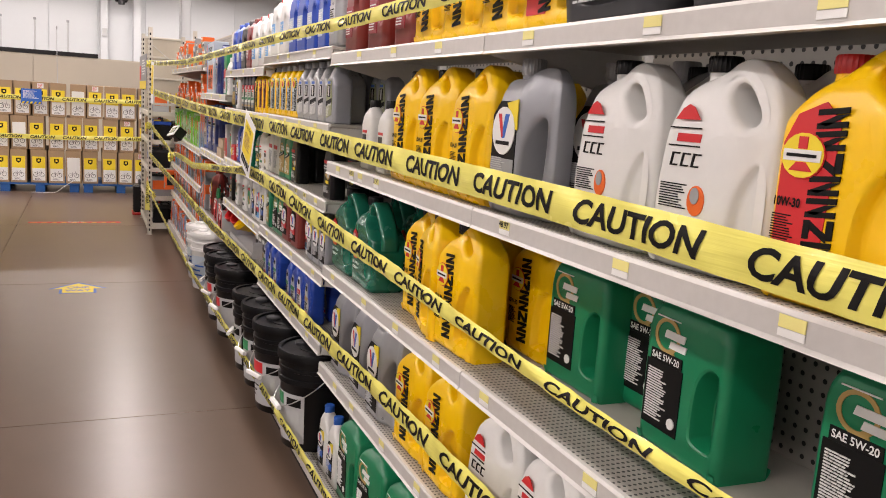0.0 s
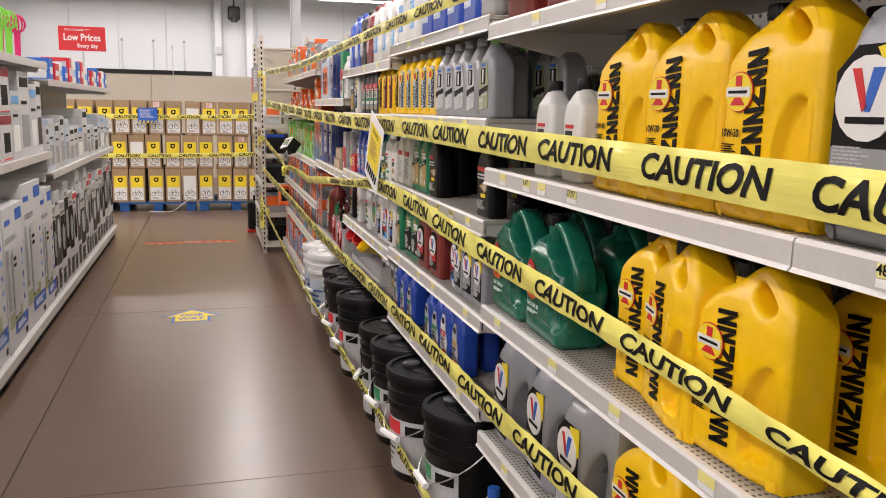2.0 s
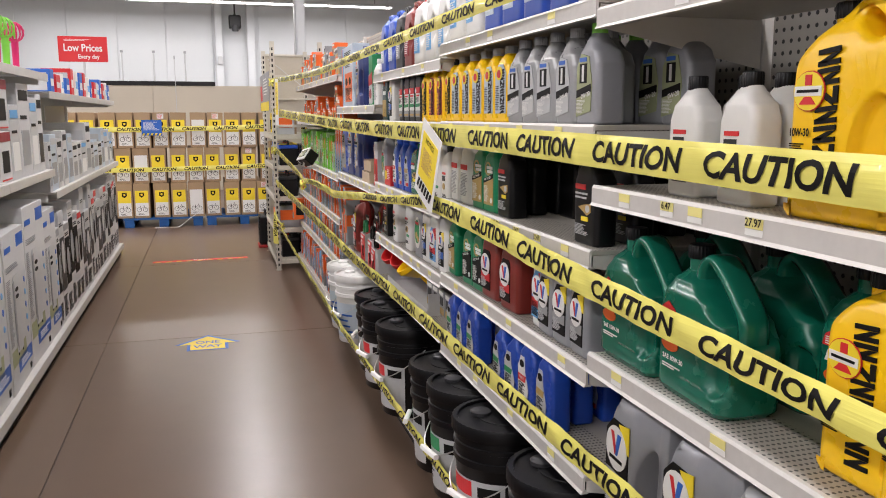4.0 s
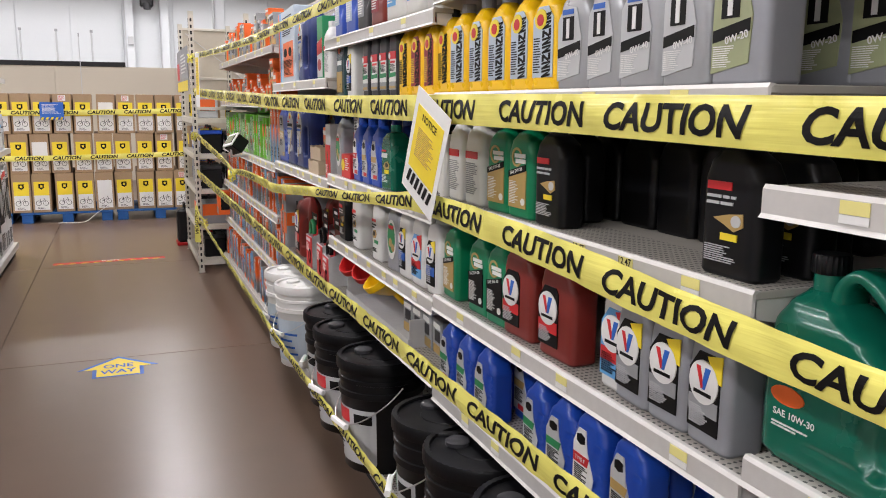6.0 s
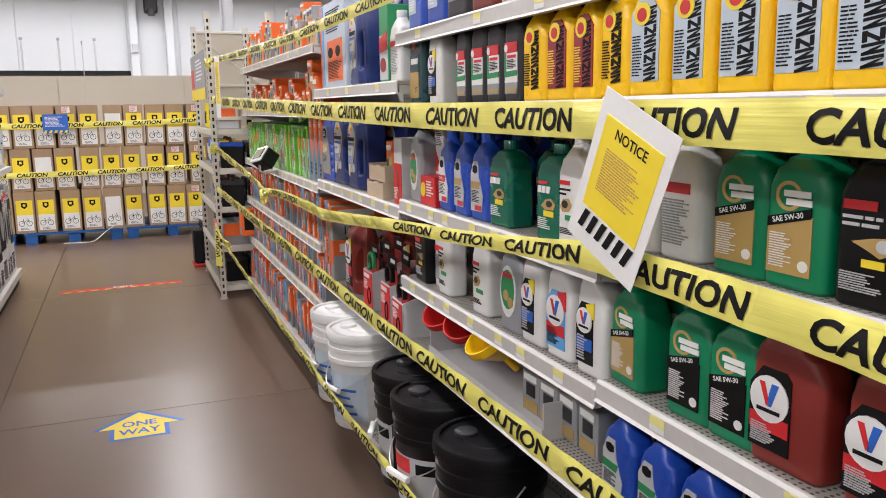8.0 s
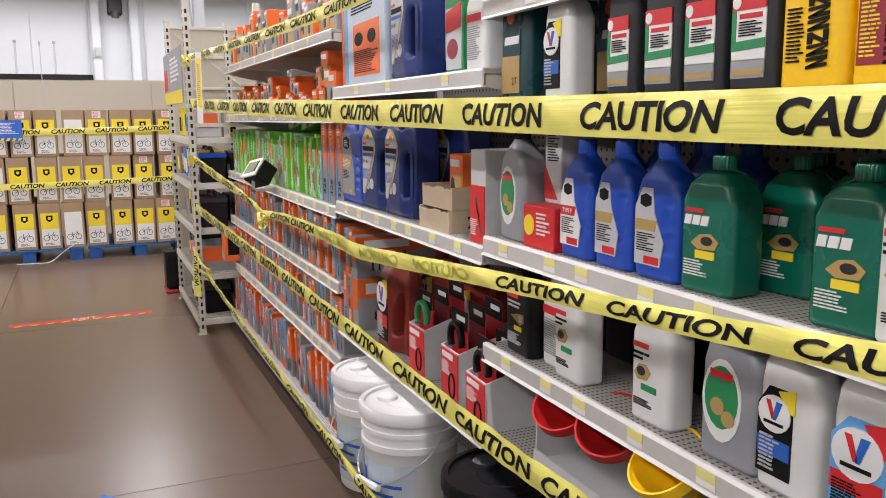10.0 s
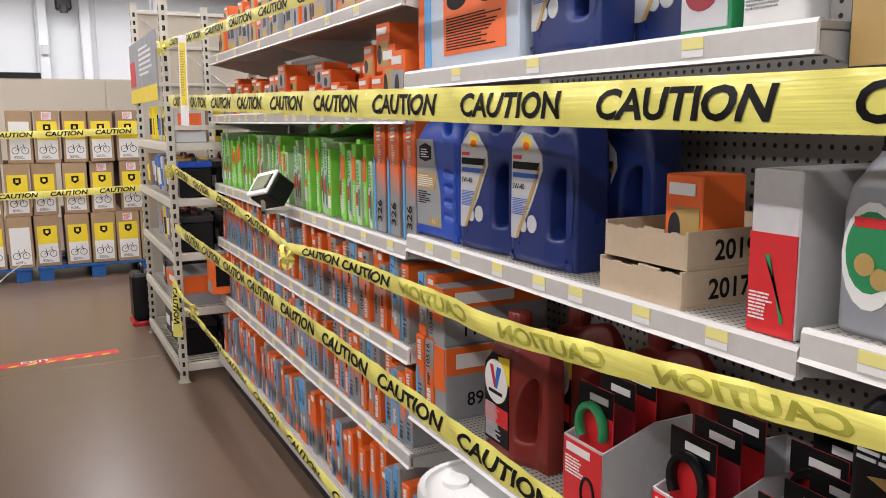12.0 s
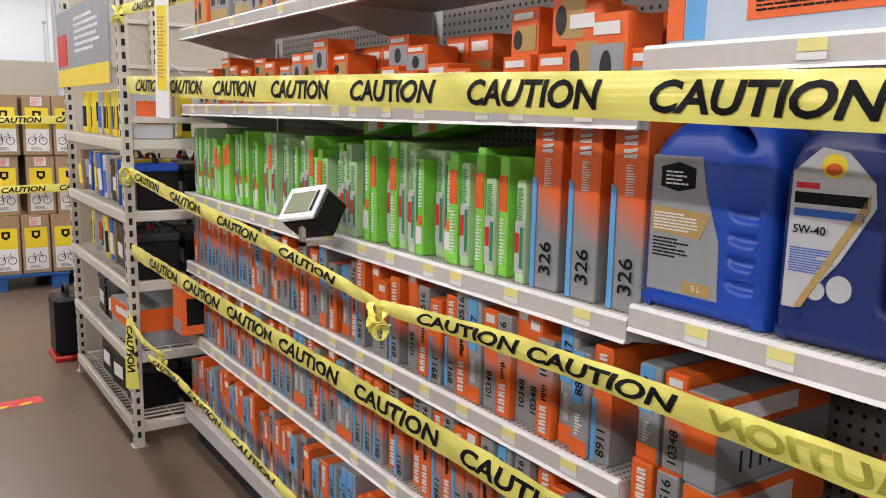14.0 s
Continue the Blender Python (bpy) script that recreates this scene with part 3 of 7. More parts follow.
@kind("green_jug")
def green_jug():
    w, d = 0.225, 0.12
    t = thing("oil_jug", "green plastic five litre motor oil jug with black label", "oil jug", "green oil jugs")
    t["wide"] = w
    out = round_outline([(-0.1, 0.0), (0.0, 0.0), (0.1, 0.0), (0.111, 0.010), (0.1125, 0.10), (0.1125, 0.20), (0.109, 0.246), (0.096, 0.268), (0.070, 0.276), (0.044, 0.284), (0.012, 0.292), (-0.024, 0.288), (-0.062, 0.286), (-0.092, 0.268), (-0.109, 0.232), (-0.1125, 0.19), (-0.1125, 0.10), (-0.111, 0.010)])
    pocket = round_outline([(0.042, 0.05), (0.082, 0.046), (0.092, 0.066), (0.094, 0.165), (0.084, 0.186), (0.062, 0.184), (0.042, 0.160), (0.034, 0.12), (0.034, 0.07)], 3)
    part("body", moulded(out, d, 0.016, [], [(pocket, 0.045)], ((0, 1), (0.24, 1), (0.262, 0.9), (0.28, 0.66), (0.3, 0.5))), GREEN, t, smooth="moulded")
    cap(t, -0.04, 0.06, 0.284, 0.306, 0.025, GREEN)
    part("label", rect(bmesh.new(), -0.098, 0.004, 0.04, 0.162, 1), INK, t, "black front label")
    bm = rect(bmesh.new(), -0.088, 0.0, 0.163, 0.184, 2)
    part("grade_plate", bm, INK, t)
    part("lettering", letters(bmesh.new(), "SAE 5W-20", -0.044, 0.1735, 0.017, 3, 0, 0.0004, 0.078), PAPER, t)
    bm = bmesh.new()
    for k in range(20):
        a0, a1 = 2 * math.pi * k / 20, 2 * math.pi * (k + 1) / 20
        if k == 16:
            continue
        plate(bm, [(-0.048 + r * math.cos(a), 0.215 + r * 0.9 * math.sin(a)) for r, a in ((0.036, a0), (0.036, a1), (0.028, a1), (0.028, a0))], 1)
    plate(bm, [(-0.04, 0.192), (-0.030, 0.196), (-0.022, 0.178), (-0.034, 0.176)], 1)
    part("emblem", bm, PGOLD, t, "gold ring emblem")
    bm = rect(bmesh.new(), -0.055, 0.0, 0.212, 0.226, 2, 0.004)
    rect(bm, -0.04, 0.005, 0.195, 0.208, 2, 0.004)
    rect(bm, -0.08, -0.015, 0.246, 0.248, 2)
    bars(bm, -0.09, -0.03, 0.055, 0.15, 10, 3, seed=3)
    oval(bm, -0.012, 0.062, 0.010, 0.010, 3)
    part("print", bm, PAPER, t)
    return t


@kind("teal_jug")
def teal_jug():
    w, d = 0.235, 0.125
    t = thing("oil_jug", "glossy dark green five litre oil jug with slanted handle", "oil jug", "dark green oil jugs")
    t["wide"] = w
    part("body", shell([(0, 0, w * 0.9, 0.9, 0.026), (0.014, 0, w, 1, 0.026), (0.135, 0, w, 1, 0.026), (0.175, -0.010, w * 0.91, 0.98, 0.026), (0.205, -0.030, w * 0.70, 0.92, 0.026), (0.232, -0.052, w * 0.42, 0.72, 0.024), (0.252, -0.062, 0.05, 0.42, 0.022)], d, [(0.085, 0.085, 0.03, 0.05, 0.02), (0.03, 0.04, 0.07, 0.006, 0.003)]), TEAL, t, smooth=True)
    part("neck", cyl(bmesh.new(), -0.066, 0.062, 0.225, 0.285, 0.021), TEAL, t, smooth=True)
    part("handle", sweep(bmesh.new(), smooth_path([(-0.03, 0.062, 0.225), (-0.026, 0.062, 0.262), (-0.004, 0.062, 0.284), (0.024, 0.062, 0.276), (0.068, 0.062, 0.235), (0.104, 0.062, 0.19), (0.108, 0.062, 0.145)]), 0.022, 0.058), TEAL, t, smooth=True)
    cap(t, -0.066, 0.062, 0.276, 0.304, 0.025, BLACK)
    part("emblem", plate(bmesh.new(), [(-0.098, 0.155), (-0.036, 0.155), (-0.046, 0.176), (-0.07, 0.19), (-0.092, 0.176)], 1), PRED, t, "red emblem")
    bm = bars(bmesh.new(), -0.09, -0.045, 0.158, 0.174, 2, 2)
    rect(bm, -0.09, -0.025, 0.128, 0.148, 1, 0.006)
    bars(bm, -0.085, -0.02, 0.052, 0.062, 1, 1)
    part("print", bm, PAPER, t)
    part("picture", oval(bmesh.new(), -0.06, 0.102, 0.03, 0.014, 1), PORANGE, t)
    part("lettering", letters(bmesh.new(), "SAE 10W-30", -0.045, 0.075, 0.014, 2, 0, 0.0003), PAPER, t)
    return t


@kind("navy_jug")
def navy_jug(tall=True):
    w, d = 0.205, 0.125
    t = thing("oil_jug", "navy blue five litre oil jug with white swoosh label", "oil jug", "navy oil jugs")
    t["wide"] = w
    out = round_outline([(-0.09, 0.0), (0.0, 0.0), (0.09, 0.0), (0.1005, 0.012), (0.1025, 0.1), (0.1025, 0.20), (0.099, 0.25), (0.086, 0.288), (0.062, 0.314), (0.030, 0.324), (0.002, 0.314), (-0.020, 0.306), (-0.062, 0.304), (-0.080, 0.280), (-0.096, 0.245), (-0.1025, 0.205), (-0.1025, 0.1), (-0.1005, 0.012)])
    gap = round_outline([(0.044, 0.066), (0.074, 0.066), (0.084, 0.09), (0.086, 0.17), (0.078, 0.196), (0.060, 0.196), (0.046, 0.176), (0.040, 0.13), (0.040, 0.09)], 3)
    part("body", moulded(out, d, 0.018, [gap, blob(0.036, 0.284, 0.024, 0.010, -40)], [], ((0, 1), (0.265, 1), (0.29, 0.82), (0.308, 0.6), (0.33, 0.45)), 4, (0.03, 0.1, 0.7)), NAVY, t, smooth="moulded")
    cap(t, -0.04, 0.062, 0.308, 0.335, 0.026, NAVY)
    part("label", plate(bmesh.new(), [(-0.09, 0.05), (-0.088, 0.235), (-0.05, 0.268), (-0.015, 0.262), (0.022, 0.225), (0.026, 0.195), (-0.015, 0.12), (-0.07, 0.05)], 1), PLGREY, t, "pale swoosh label")
    part("stripe", plate(bmesh.new(), [(-0.072, 0.052), (-0.062, 0.052), (0.018, 0.19), (0.018, 0.212)], 2), PGOLD, t)
    bm = oval(bmesh.new(), -0.032, 0.244, 0.017, 0.016, 2)
    part("emblem", bm, PYEL, t, "yellow scallop emblem")
    part("emblem_edge", oval(bmesh.new(), -0.032, 0.240, 0.011, 0.008, 3), PORANGE, t)
    bm = rect(bmesh.new(), -0.082, -0.05, 0.213, 0.221, 2)
    part("wordmark", bm, PRED, t)
    bm = rect(bmesh.new(), -0.082, 0.012, 0.176, 0.186, 2)
    bars(bm, -0.084, -0.02, 0.1, 0.135, 5, 2)
    part("print", bm, PBLUE, t)
    part("wordmark", rect(bmesh.new(), -0.083, 0.015, 0.193, 0.208, 2), INK, t)
    part("lettering", letters(bmesh.new(), "5W-40", -0.058, 0.158, 0.016, 4, 0, 0.0003), INK, t)
    part("seal", oval(bmesh.new(), -0.012, 0.085, 0.017, 0.018, 1), PLGREY, t, "round grey seal")
    part("seal", oval(bmesh.new(), -0.044, 0.078, 0.013, 0.013, 1), PLGREY, t, "round grey seal")
    return t


@kind("blue_jug")
def blue_jug():
    w, d = 0.232, 0.12
    t = thing("fluid_jug", "bright blue five litre fluid jug with grey label", "oil jug")
    t["wide"] = w
    out = round_outline([(-0.105, 0.0), (0.0, 0.0), (0.105, 0.0), (0.1145, 0.012), (0.116, 0.1), (0.116, 0.20), (0.112, 0.252), (0.100, 0.288), (0.076, 0.312), (0.044, 0.320), (0.016, 0.312), (-0.004, 0.300), (-0.060, 0.296), (-0.088, 0.276), (-0.108, 0.240), (-0.116, 0.20), (-0.116, 0.1), (-0.1145, 0.012)])
    ribs_ = [(round_outline([(0.052, z), (0.098, z), (0.098, z + 0.02), (0.044, z + 0.02)], 3), 0.008) for z in (0.05, 0.085, 0.12, 0.155)]
    part("body", moulded(out, d, 0.018, [blob(0.048, 0.278, 0.030, 0.011, -36)], ribs_, ((0, 1), (0.25, 1), (0.275, 0.88), (0.3, 0.64), (0.33, 0.5))), BLUE, t, smooth="moulded")
    cap(t, -0.04, 0.06, 0.292, 0.322, 0.024, BLUE)
    part("label", plate(bmesh.new(), [(-0.102, 0.03), (0.034, 0.03), (0.030, 0.12), (0.004, 0.19), (-0.008, 0.245), (-0.102, 0.245)], 1), PGREY, t, "grey front label")
    part("emblem", plate(bmesh.new(), [(-0.084, 0.197), (-0.05, 0.190), (-0.018, 0.197), (-0.018, 0.227), (-0.05, 0.236), (-0.084, 0.227)], 2), INK, t)
    part("label_band", plate(bmesh.new(), [(-0.100, 0.125), (-0.004, 0.12), (0.014, 0.16), (-0.100, 0.165)], 2), PGOLD, t)
    bm = bars(bmesh.new(), -0.094, -0.004, 0.128, 0.158, 3, 3)
    bars(bm, -0.074, -0.028, 0.200, 0.224, 2, 3)
    part("print", bm, PAPER, t)
    part("print_dark", bars(bmesh.new(), -0.094, -0.022, 0.085, 0.118, 3, 2), INK, t)
    part("volume_tag", rect(bmesh.new(), -0.03, 0.022, 0.034, 0.052, 2), PGOLD, t)
    part("lettering", letters(bmesh.new(), "5 L", -0.004, 0.043, 0.013, 3), PAPER, t)
    return t


def quart(name, label, group, M, capm, w=0.108, d=0.068, h=0.232, neck=0.0, shoulder=0.66, ribs=None, dents=()):
    t = thing(name, label, "oil bottle", group)
    t["wide"] = w + 0.004
    shoulder -= 0.05
    part("body", shell([(0, 0, w * 0.92, 0.9, 0.012), (0.006, 0, w, 1, 0.014), (h * shoulder, 0, w, 1, 0.014), (h * (shoulder + 0.12), neck * 0.3, w * 0.86, 0.97, 0.018), (h * (shoulder + 0.2), neck * 0.8, w * 0.55, 0.8, 0.018), (h * 0.9, neck, 0.036, 0.52, 0.018)], d, dents, ribs, 26, 10), M, t, smooth=True)
    cap(t, neck, d / 2, h * 0.88, h, 0.018, capm)
    return t


@kind("yellow_quart")
def yellow_quart(style="plain"):
    t = quart("oil_bottle", {"plain": "yellow one litre motor oil bottle with black wordmark", "red": "yellow one litre oil bottle with maroon label", "ice": "yellow one litre oil bottle with silver blue label"}[style], "yellow oil bottles", YELLOW, {"plain": BLACK, "red": RED, "ice": PGREY}[style], 0.106, 0.066, 0.245, -0.004, 0.68)
    if style != "plain":
        part("label", plate(bmesh.new(), [(-0.042, 0.03), (0.036, 0.03), (0.036, 0.16), (0.015, 0.185), (-0.02, 0.185), (-0.042, 0.16)], 1), PMAR if style == "red" else PICE, t)
    part("lettering", up_word(bmesh.new(), -0.004, 0.028, 0.028, 0.168, 2), INK, t, "black wordmark running up the front")
    part("badge", oval(bmesh.new(), -0.010, 0.158, 0.023, 0.022, 3), PYEL, t, "round emblem")
    part("bell", oval(bmesh.new(), -0.010, 0.156, 0.013, 0.013, 4), PRED, t)
    part("print", bars(bmesh.new(), -0.038, -0.008, 0.04, 0.12, 7, 2, seed=9), INK if style != "red" else PYEL, t)
    return t


@kind("silver_quart")
def silver_quart(style="dark"):
    t = quart("oil_bottle", {"dark": "silver grey one litre oil bottle with black numeral block", "green": "grey one litre oil bottle with green label and cap"}[style], "silver oil bottles", SILVER if style == "dark" else GREY, SILVER if style == "dark" else PLIME, 0.116, 0.07, 0.262, -0.012, 0.64, (0.13, 0.21, 0.003, 0.008))
    part("label", plate(bmesh.new(), [(-0.052, 0.02), (0.026, 0.035), (0.030, 0.11), (0.012, 0.175), (-0.03, 0.185), (-0.052, 0.15)], 1), PLGREY if style == "dark" else POLIVE, t)
    part("block", rect(bmesh.new(), -0.034, 0.004, 0.108, 0.158, 2), INK, t, "black block")
    part("numeral", rect(bmesh.new(), -0.020, -0.010, 0.112, 0.154, 3), PAPER, t, "white bar numeral")
    part("wordmark", rect(bmesh.new(), -0.036, 0.002, 0.163, 0.174, 2), PBLUE, t)
    part("band", plate(bmesh.new(), [(-0.05, 0.07), (0.027, 0.085), (0.027, 0.105), (-0.05, 0.09)], 2), INK, t)
    part("lettering", letters(bmesh.new(), "0W-40" if style == "dark" else "0W-20", 0.002, 0.076, 0.017, 3, 11, 0.0004), PAPER, t)
    part("print", bars(bmesh.new(), -0.048, 0.0, 0.03, 0.066, 5, 2), PAPER, t)
    return t


@kind("black_quart")
def black_quart(style="red"):
    t = quart("fluid_bottle", "black one litre transmission fluid bottle with red and green label" if style == "red" else "black one litre motor oil bottle with dark label", "black fluid bottles", CHAR if style == "red" else BLACK, BLACK, 0.086 if style == "red" else 0.118, 0.056, 0.245, 0 if style == "red" else -0.008, 0.72)
    if style == "red":
        part("label", rect(bmesh.new(), -0.034, 0.028, 0.045, 0.115, 1), PAPER, t)
        part("label_top", rect(bmesh.new(), -0.034, 0.028, 0.114, 0.138, 2), PRED, t)
        part("label_edge", rect(bmesh.new(), -0.034, -0.026, 0.07, 0.114, 2), PGRN, t)
        part("label_band", plate(bmesh.new(), [(-0.034, 0.058), (0.028, 0.061), (0.028, 0.074), (-0.034, 0.071)], 2), PGRN, t)
        part("label_foot", rect(bmesh.new(), -0.034, 0.028, 0.02, 0.046, 1), PGREY, t)
        part("label_line", rect(bmesh.new(), -0.03, 0.026, 0.024, 0.032, 2), PGOLD, t)
        part("emblem", rect(bmesh.new(), -0.02, 0.022, 0.102, 0.109, 2), PRED, t)
        part("print", bars(bmesh.new(), -0.02, 0.024, 0.078, 0.100, 3, 3), INK, t)
        part("seal", oval(bmesh.new(), -0.025, 0.125, 0.008, 0.009, 3), PAPER, t)
    elif style == "edge":
        bm = rect(bmesh.new(), -0.046, 0.005, 0.148, 0.162, 1)
        part("emblem", bm, PRED, t)
        bm = bars(bmesh.new(), -0.046, 0.015, 0.122, 0.144, 1, 1)
        bars(bm, -0.046, 0.02, 0.025, 0.055, 4, 1)
        part("print", bm, PLGREY, t)
        part("picture", plate(bmesh.new(), [(-0.03, 0.1), (0.0, 0.108), (0.03, 0.112), (0.032, 0.09), (0.014, 0.08), (-0.006, 0.09)], 1), PGOLD, t)
        part("picture_core", oval(bmesh.new(), 0.018, 0.098, 0.010, 0.010, 2), PLGREY, t)
        part("grade_tag", rect(bmesh.new(), -0.012, 0.022, 0.064, 0.076, 2), PYEL, t)
    return t


@kind("white_quart")
def white_quart(style="gtx"):
    lab = {"gtx": "white one litre motor oil bottle", "tick": "white one litre oil bottle with blue cap and round emblem", "tickred": "white one litre oil bottle with blue and red label", "go": "white one litre two stroke oil bottle with black cap", "plain": "white fluid bottle with small print"}[style]
    t = quart("oil_bottle", lab, "white oil bottles", WHITE, {"gtx": WHITE, "tick": PBLUE, "tickred": PBLUE, "go": BLACK, "plain": WHITE}[style], 0.107, 0.058, 0.262 if style != "go" else 0.245, -0.02 if style.startswith("tick") else 0.0, 0.68)
    if style == "tick":
        tick_label(t, -0.05, 0.012, 0.025, 0.165, INK, 1, PYEL, PBLUE)
    elif style == "tickred":
        tick_label(t, -0.05, 0.030, 0.025, 0.165, PSKY, 1, PRED, PRED)
    elif style == "gtx":
        part("emblem", rect(bmesh.new(), -0.044, -0.004, 0.142, 0.152, 1), PRED, t)
        bm = bars(bmesh.new(), -0.044, 0.006, 0.118, 0.138, 1, 1)
        bars(bm, -0.04, 0.02, 0.03, 0.045, 2, 1)
        part("print", bm, INK, t)
        part("picture", plate(bmesh.new(), [(-0.04, 0.092), (-0.028, 0.110), (-0.008, 0.112), (0.004, 0.098), (-0.006, 0.082), (-0.03, 0.080)], 1), PGOLD, t)
        part("picture_core", oval(bmesh.new(), -0.02, 0.098, 0.011, 0.009, 2), CHAR, t)
        part("grade_tag", rect(bmesh.new(), -0.02, 0.02, 0.062, 0.074, 1), PGRN, t)
    elif style == "go":
        part("emblem", rect(bmesh.new(), -0.03, 0.012, 0.128, 0.137, 1), PRED, t)
        bm = rect(bmesh.new(), -0.03, 0.006, 0.102, 0.122, 1)
        bars(bm, -0.03, 0.024, 0.03, 0.05, 3, 1)
        part("print", bm, CHAR, t)
        part("picture", oval(bmesh.new(), -0.012, 0.08, 0.015, 0.013, 1), PGOLD, t)
    else:
        part("emblem", rect(bmesh.new(), -0.044, 0.03, 0.13, 0.15, 1), PRED, t)
        part("print", bars(bmesh.new(), -0.042, 0.03, 0.03, 0.12, 8, 1), PGREY, t)
    return t


@kind("green_quart")
def green_quart(style="qs"):
    t = quart("oil_bottle", {"qs": "green one litre oil bottle with black label", "gold": "green one litre oil bottle with gold brown label", "gtx": "dark green one litre oil bottle"}[style], "green oil bottles", TEAL if style == "gtx" else GREEN, TEAL if style == "gtx" else GREEN, 0.112, 0.07, 0.24, 0, 0.72)
    if style == "gtx":
        part("emblem", rect(bmesh.new(), -0.042, -0.004, 0.142, 0.149, 1, 0.002), PRED, t)
        bm = rect(bmesh.new(), -0.044, -0.030, 0.120, 0.137, 1, 0.003)
        rect(bm, -0.027, -0.012, 0.120, 0.137, 1, 0.003)
        rect(bm, -0.009, 0.006, 0.120, 0.137, 1, 0.003)
        bars(bm, -0.042, 0.01, 0.03, 0.06, 3, 1)
        part("print", bm, PAPER, t)
        part("picture", plate(bmesh.new(), [(-0.028, 0.088), (-0.01, 0.104), (0.012, 0.108), (0.03, 0.094), (0.022, 0.08), (-0.012, 0.078)], 1), PGOLD, t)
        part("picture_core", oval(bmesh.new(), 0.006, 0.094, 0.012, 0.008, 2), CHAR, t)
        part("grade_tag", rect(bmesh.new(), -0.018, 0.022, 0.062, 0.076, 1), PYEL, t)
    else:
        part("label", plate(bmesh.new(), [(-0.048, 0.025), (0.032, 0.025), (0.032, 0.12), (-0.048, 0.10)], 1), INK if style == "qs" else PGOLD, t)
        part("grade_plate", plate(bmesh.new(), [(-0.048, 0.098), (0.030, 0.118), (0.030, 0.134), (-0.048, 0.114)], 2), INK, t)
        part("lettering", letters(bmesh.new(), "SAE 5W-30", -0.010, 0.116, 0.012, 3, 14, 0.0003), PAPER, t)
        bm = bmesh.new()
        for k in range(16):
            a0, a1 = 2 * math.pi * k / 16, 2 * math.pi * (k + 1) / 16
            plate(bm, [(-0.012 + r * math.cos(a), 0.150 + r * math.sin(a)) for r, a in ((0.024, a0), (0.024, a1), (0.018, a1), (0.018, a0))], 1)
        part("emblem", bm, PGOLD, t)
        bm = rect(bmesh.new(), -0.02, 0.028, 0.149, 0.159, 2)
        rect(bm, -0.015, 0.03, 0.136, 0.146, 2)
        bars(bm, -0.043, 0.0, 0.035, 0.092, 7, 2)
        oval(bm, 0.02, 0.042, 0.009, 0.009, 2)
        part("print", bm, PAPER, t)
    return t


@kind("rust_quart")
def rust_quart():
    t = quart("oil_bottle", "oxblood red one litre high mileage oil bottle", "red oil bottles", RUST, RUST, 0.135, 0.062, 0.24, -0.018, 0.69)
    tick_label(t, -0.066, 0.012, 0.025, 0.155, INK, 1, None, PRED)
    return t


@kind("grey_quart")
def grey_quart(style="tick"):
    t = quart("oil_bottle", "grey one litre oil bottle with round white emblem" if style == "tick" else "grey one litre motorcycle oil bottle with green oval label", "grey oil bottles", GREY, GREY if style == "tick" else BLACK, 0.102 if style == "tick" else 0.118, 0.072, 0.235 if style == "tick" else 0.25, -0.012, 0.66)
    if style == "tick":
        tick_label(t, -0.044, 0.03, 0.025, 0.15, INK, 1, PYEL, PGREY)
    else:
        part("label", oval(bmesh.new(), -0.012, 0.10, 0.04, 0.066, 1), PAPER, t, "white oval label")
        part("label_core", oval(bmesh.new(), -0.012, 0.105, 0.034, 0.05, 2), PGRN, t)
        part("emblem", rect(bmesh.new(), -0.035, 0.01, 0.135, 0.147, 3), PRED, t)
        bm = oval(bmesh.new(), -0.018, 0.09, 0.014, 0.014, 3)
        oval(bm, 0.004, 0.075, 0.013, 0.013, 3)
        part("picture", bm, PGOLD, t)
    return t


@kind("blue_quart")
def blue_quart(style="grey"):
    t = quart("fluid_bottle", {"grey": "bright blue one litre fluid bottle with grey label", "red": "bright blue fluid bottle with white label and red band", "green": "bright blue one litre oil bottle with green band"}[style], "blue fluid bottles", BLUE, BLUE, 0.110, 0.06, 0.245, -0.004, 0.66, None, [(0.036, 0.06 + k * 0.02, 0.016, 0.006, 0.005) for k in range(5)])
    part("label", plate(bmesh.new(), [(-0.05, 0.025), (0.016, 0.025), (0.024, 0.07), (0.0, 0.12), (-0.006, 0.165), (-0.032, 0.165), (-0.05, 0.13)], 1), PLGREY if style != "red" else PAPER, t)
    part("emblem", plate(bmesh.new(), [(-0.036, 0.135), (-0.022, 0.13), (-0.008, 0.135), (-0.008, 0.150), (-0.022, 0.155), (-0.036, 0.150)], 2), INK, t)
    part("label_band", plate(bmesh.new(), [(-0.048, 0.088), (0.002, 0.088), (0.008, 0.108), (-0.048, 0.108)], 2), {"grey": PGOLD, "red": PRED, "green": PGRN}[style], t)
    if style == "red":
        part("lettering", letters(bmesh.new(), "TYPE F", -0.022, 0.098, 0.012, 3, 0, 0.0003), PAPER, t)
    part("print", bars(bmesh.new(), -0.044, 0.004, 0.05, 0.085, 4, 2), INK, t)
    part("volume_tag", rect(bmesh.new(), -0.024, 0.014, 0.028, 0.042, 2), PRED, t)
    return t


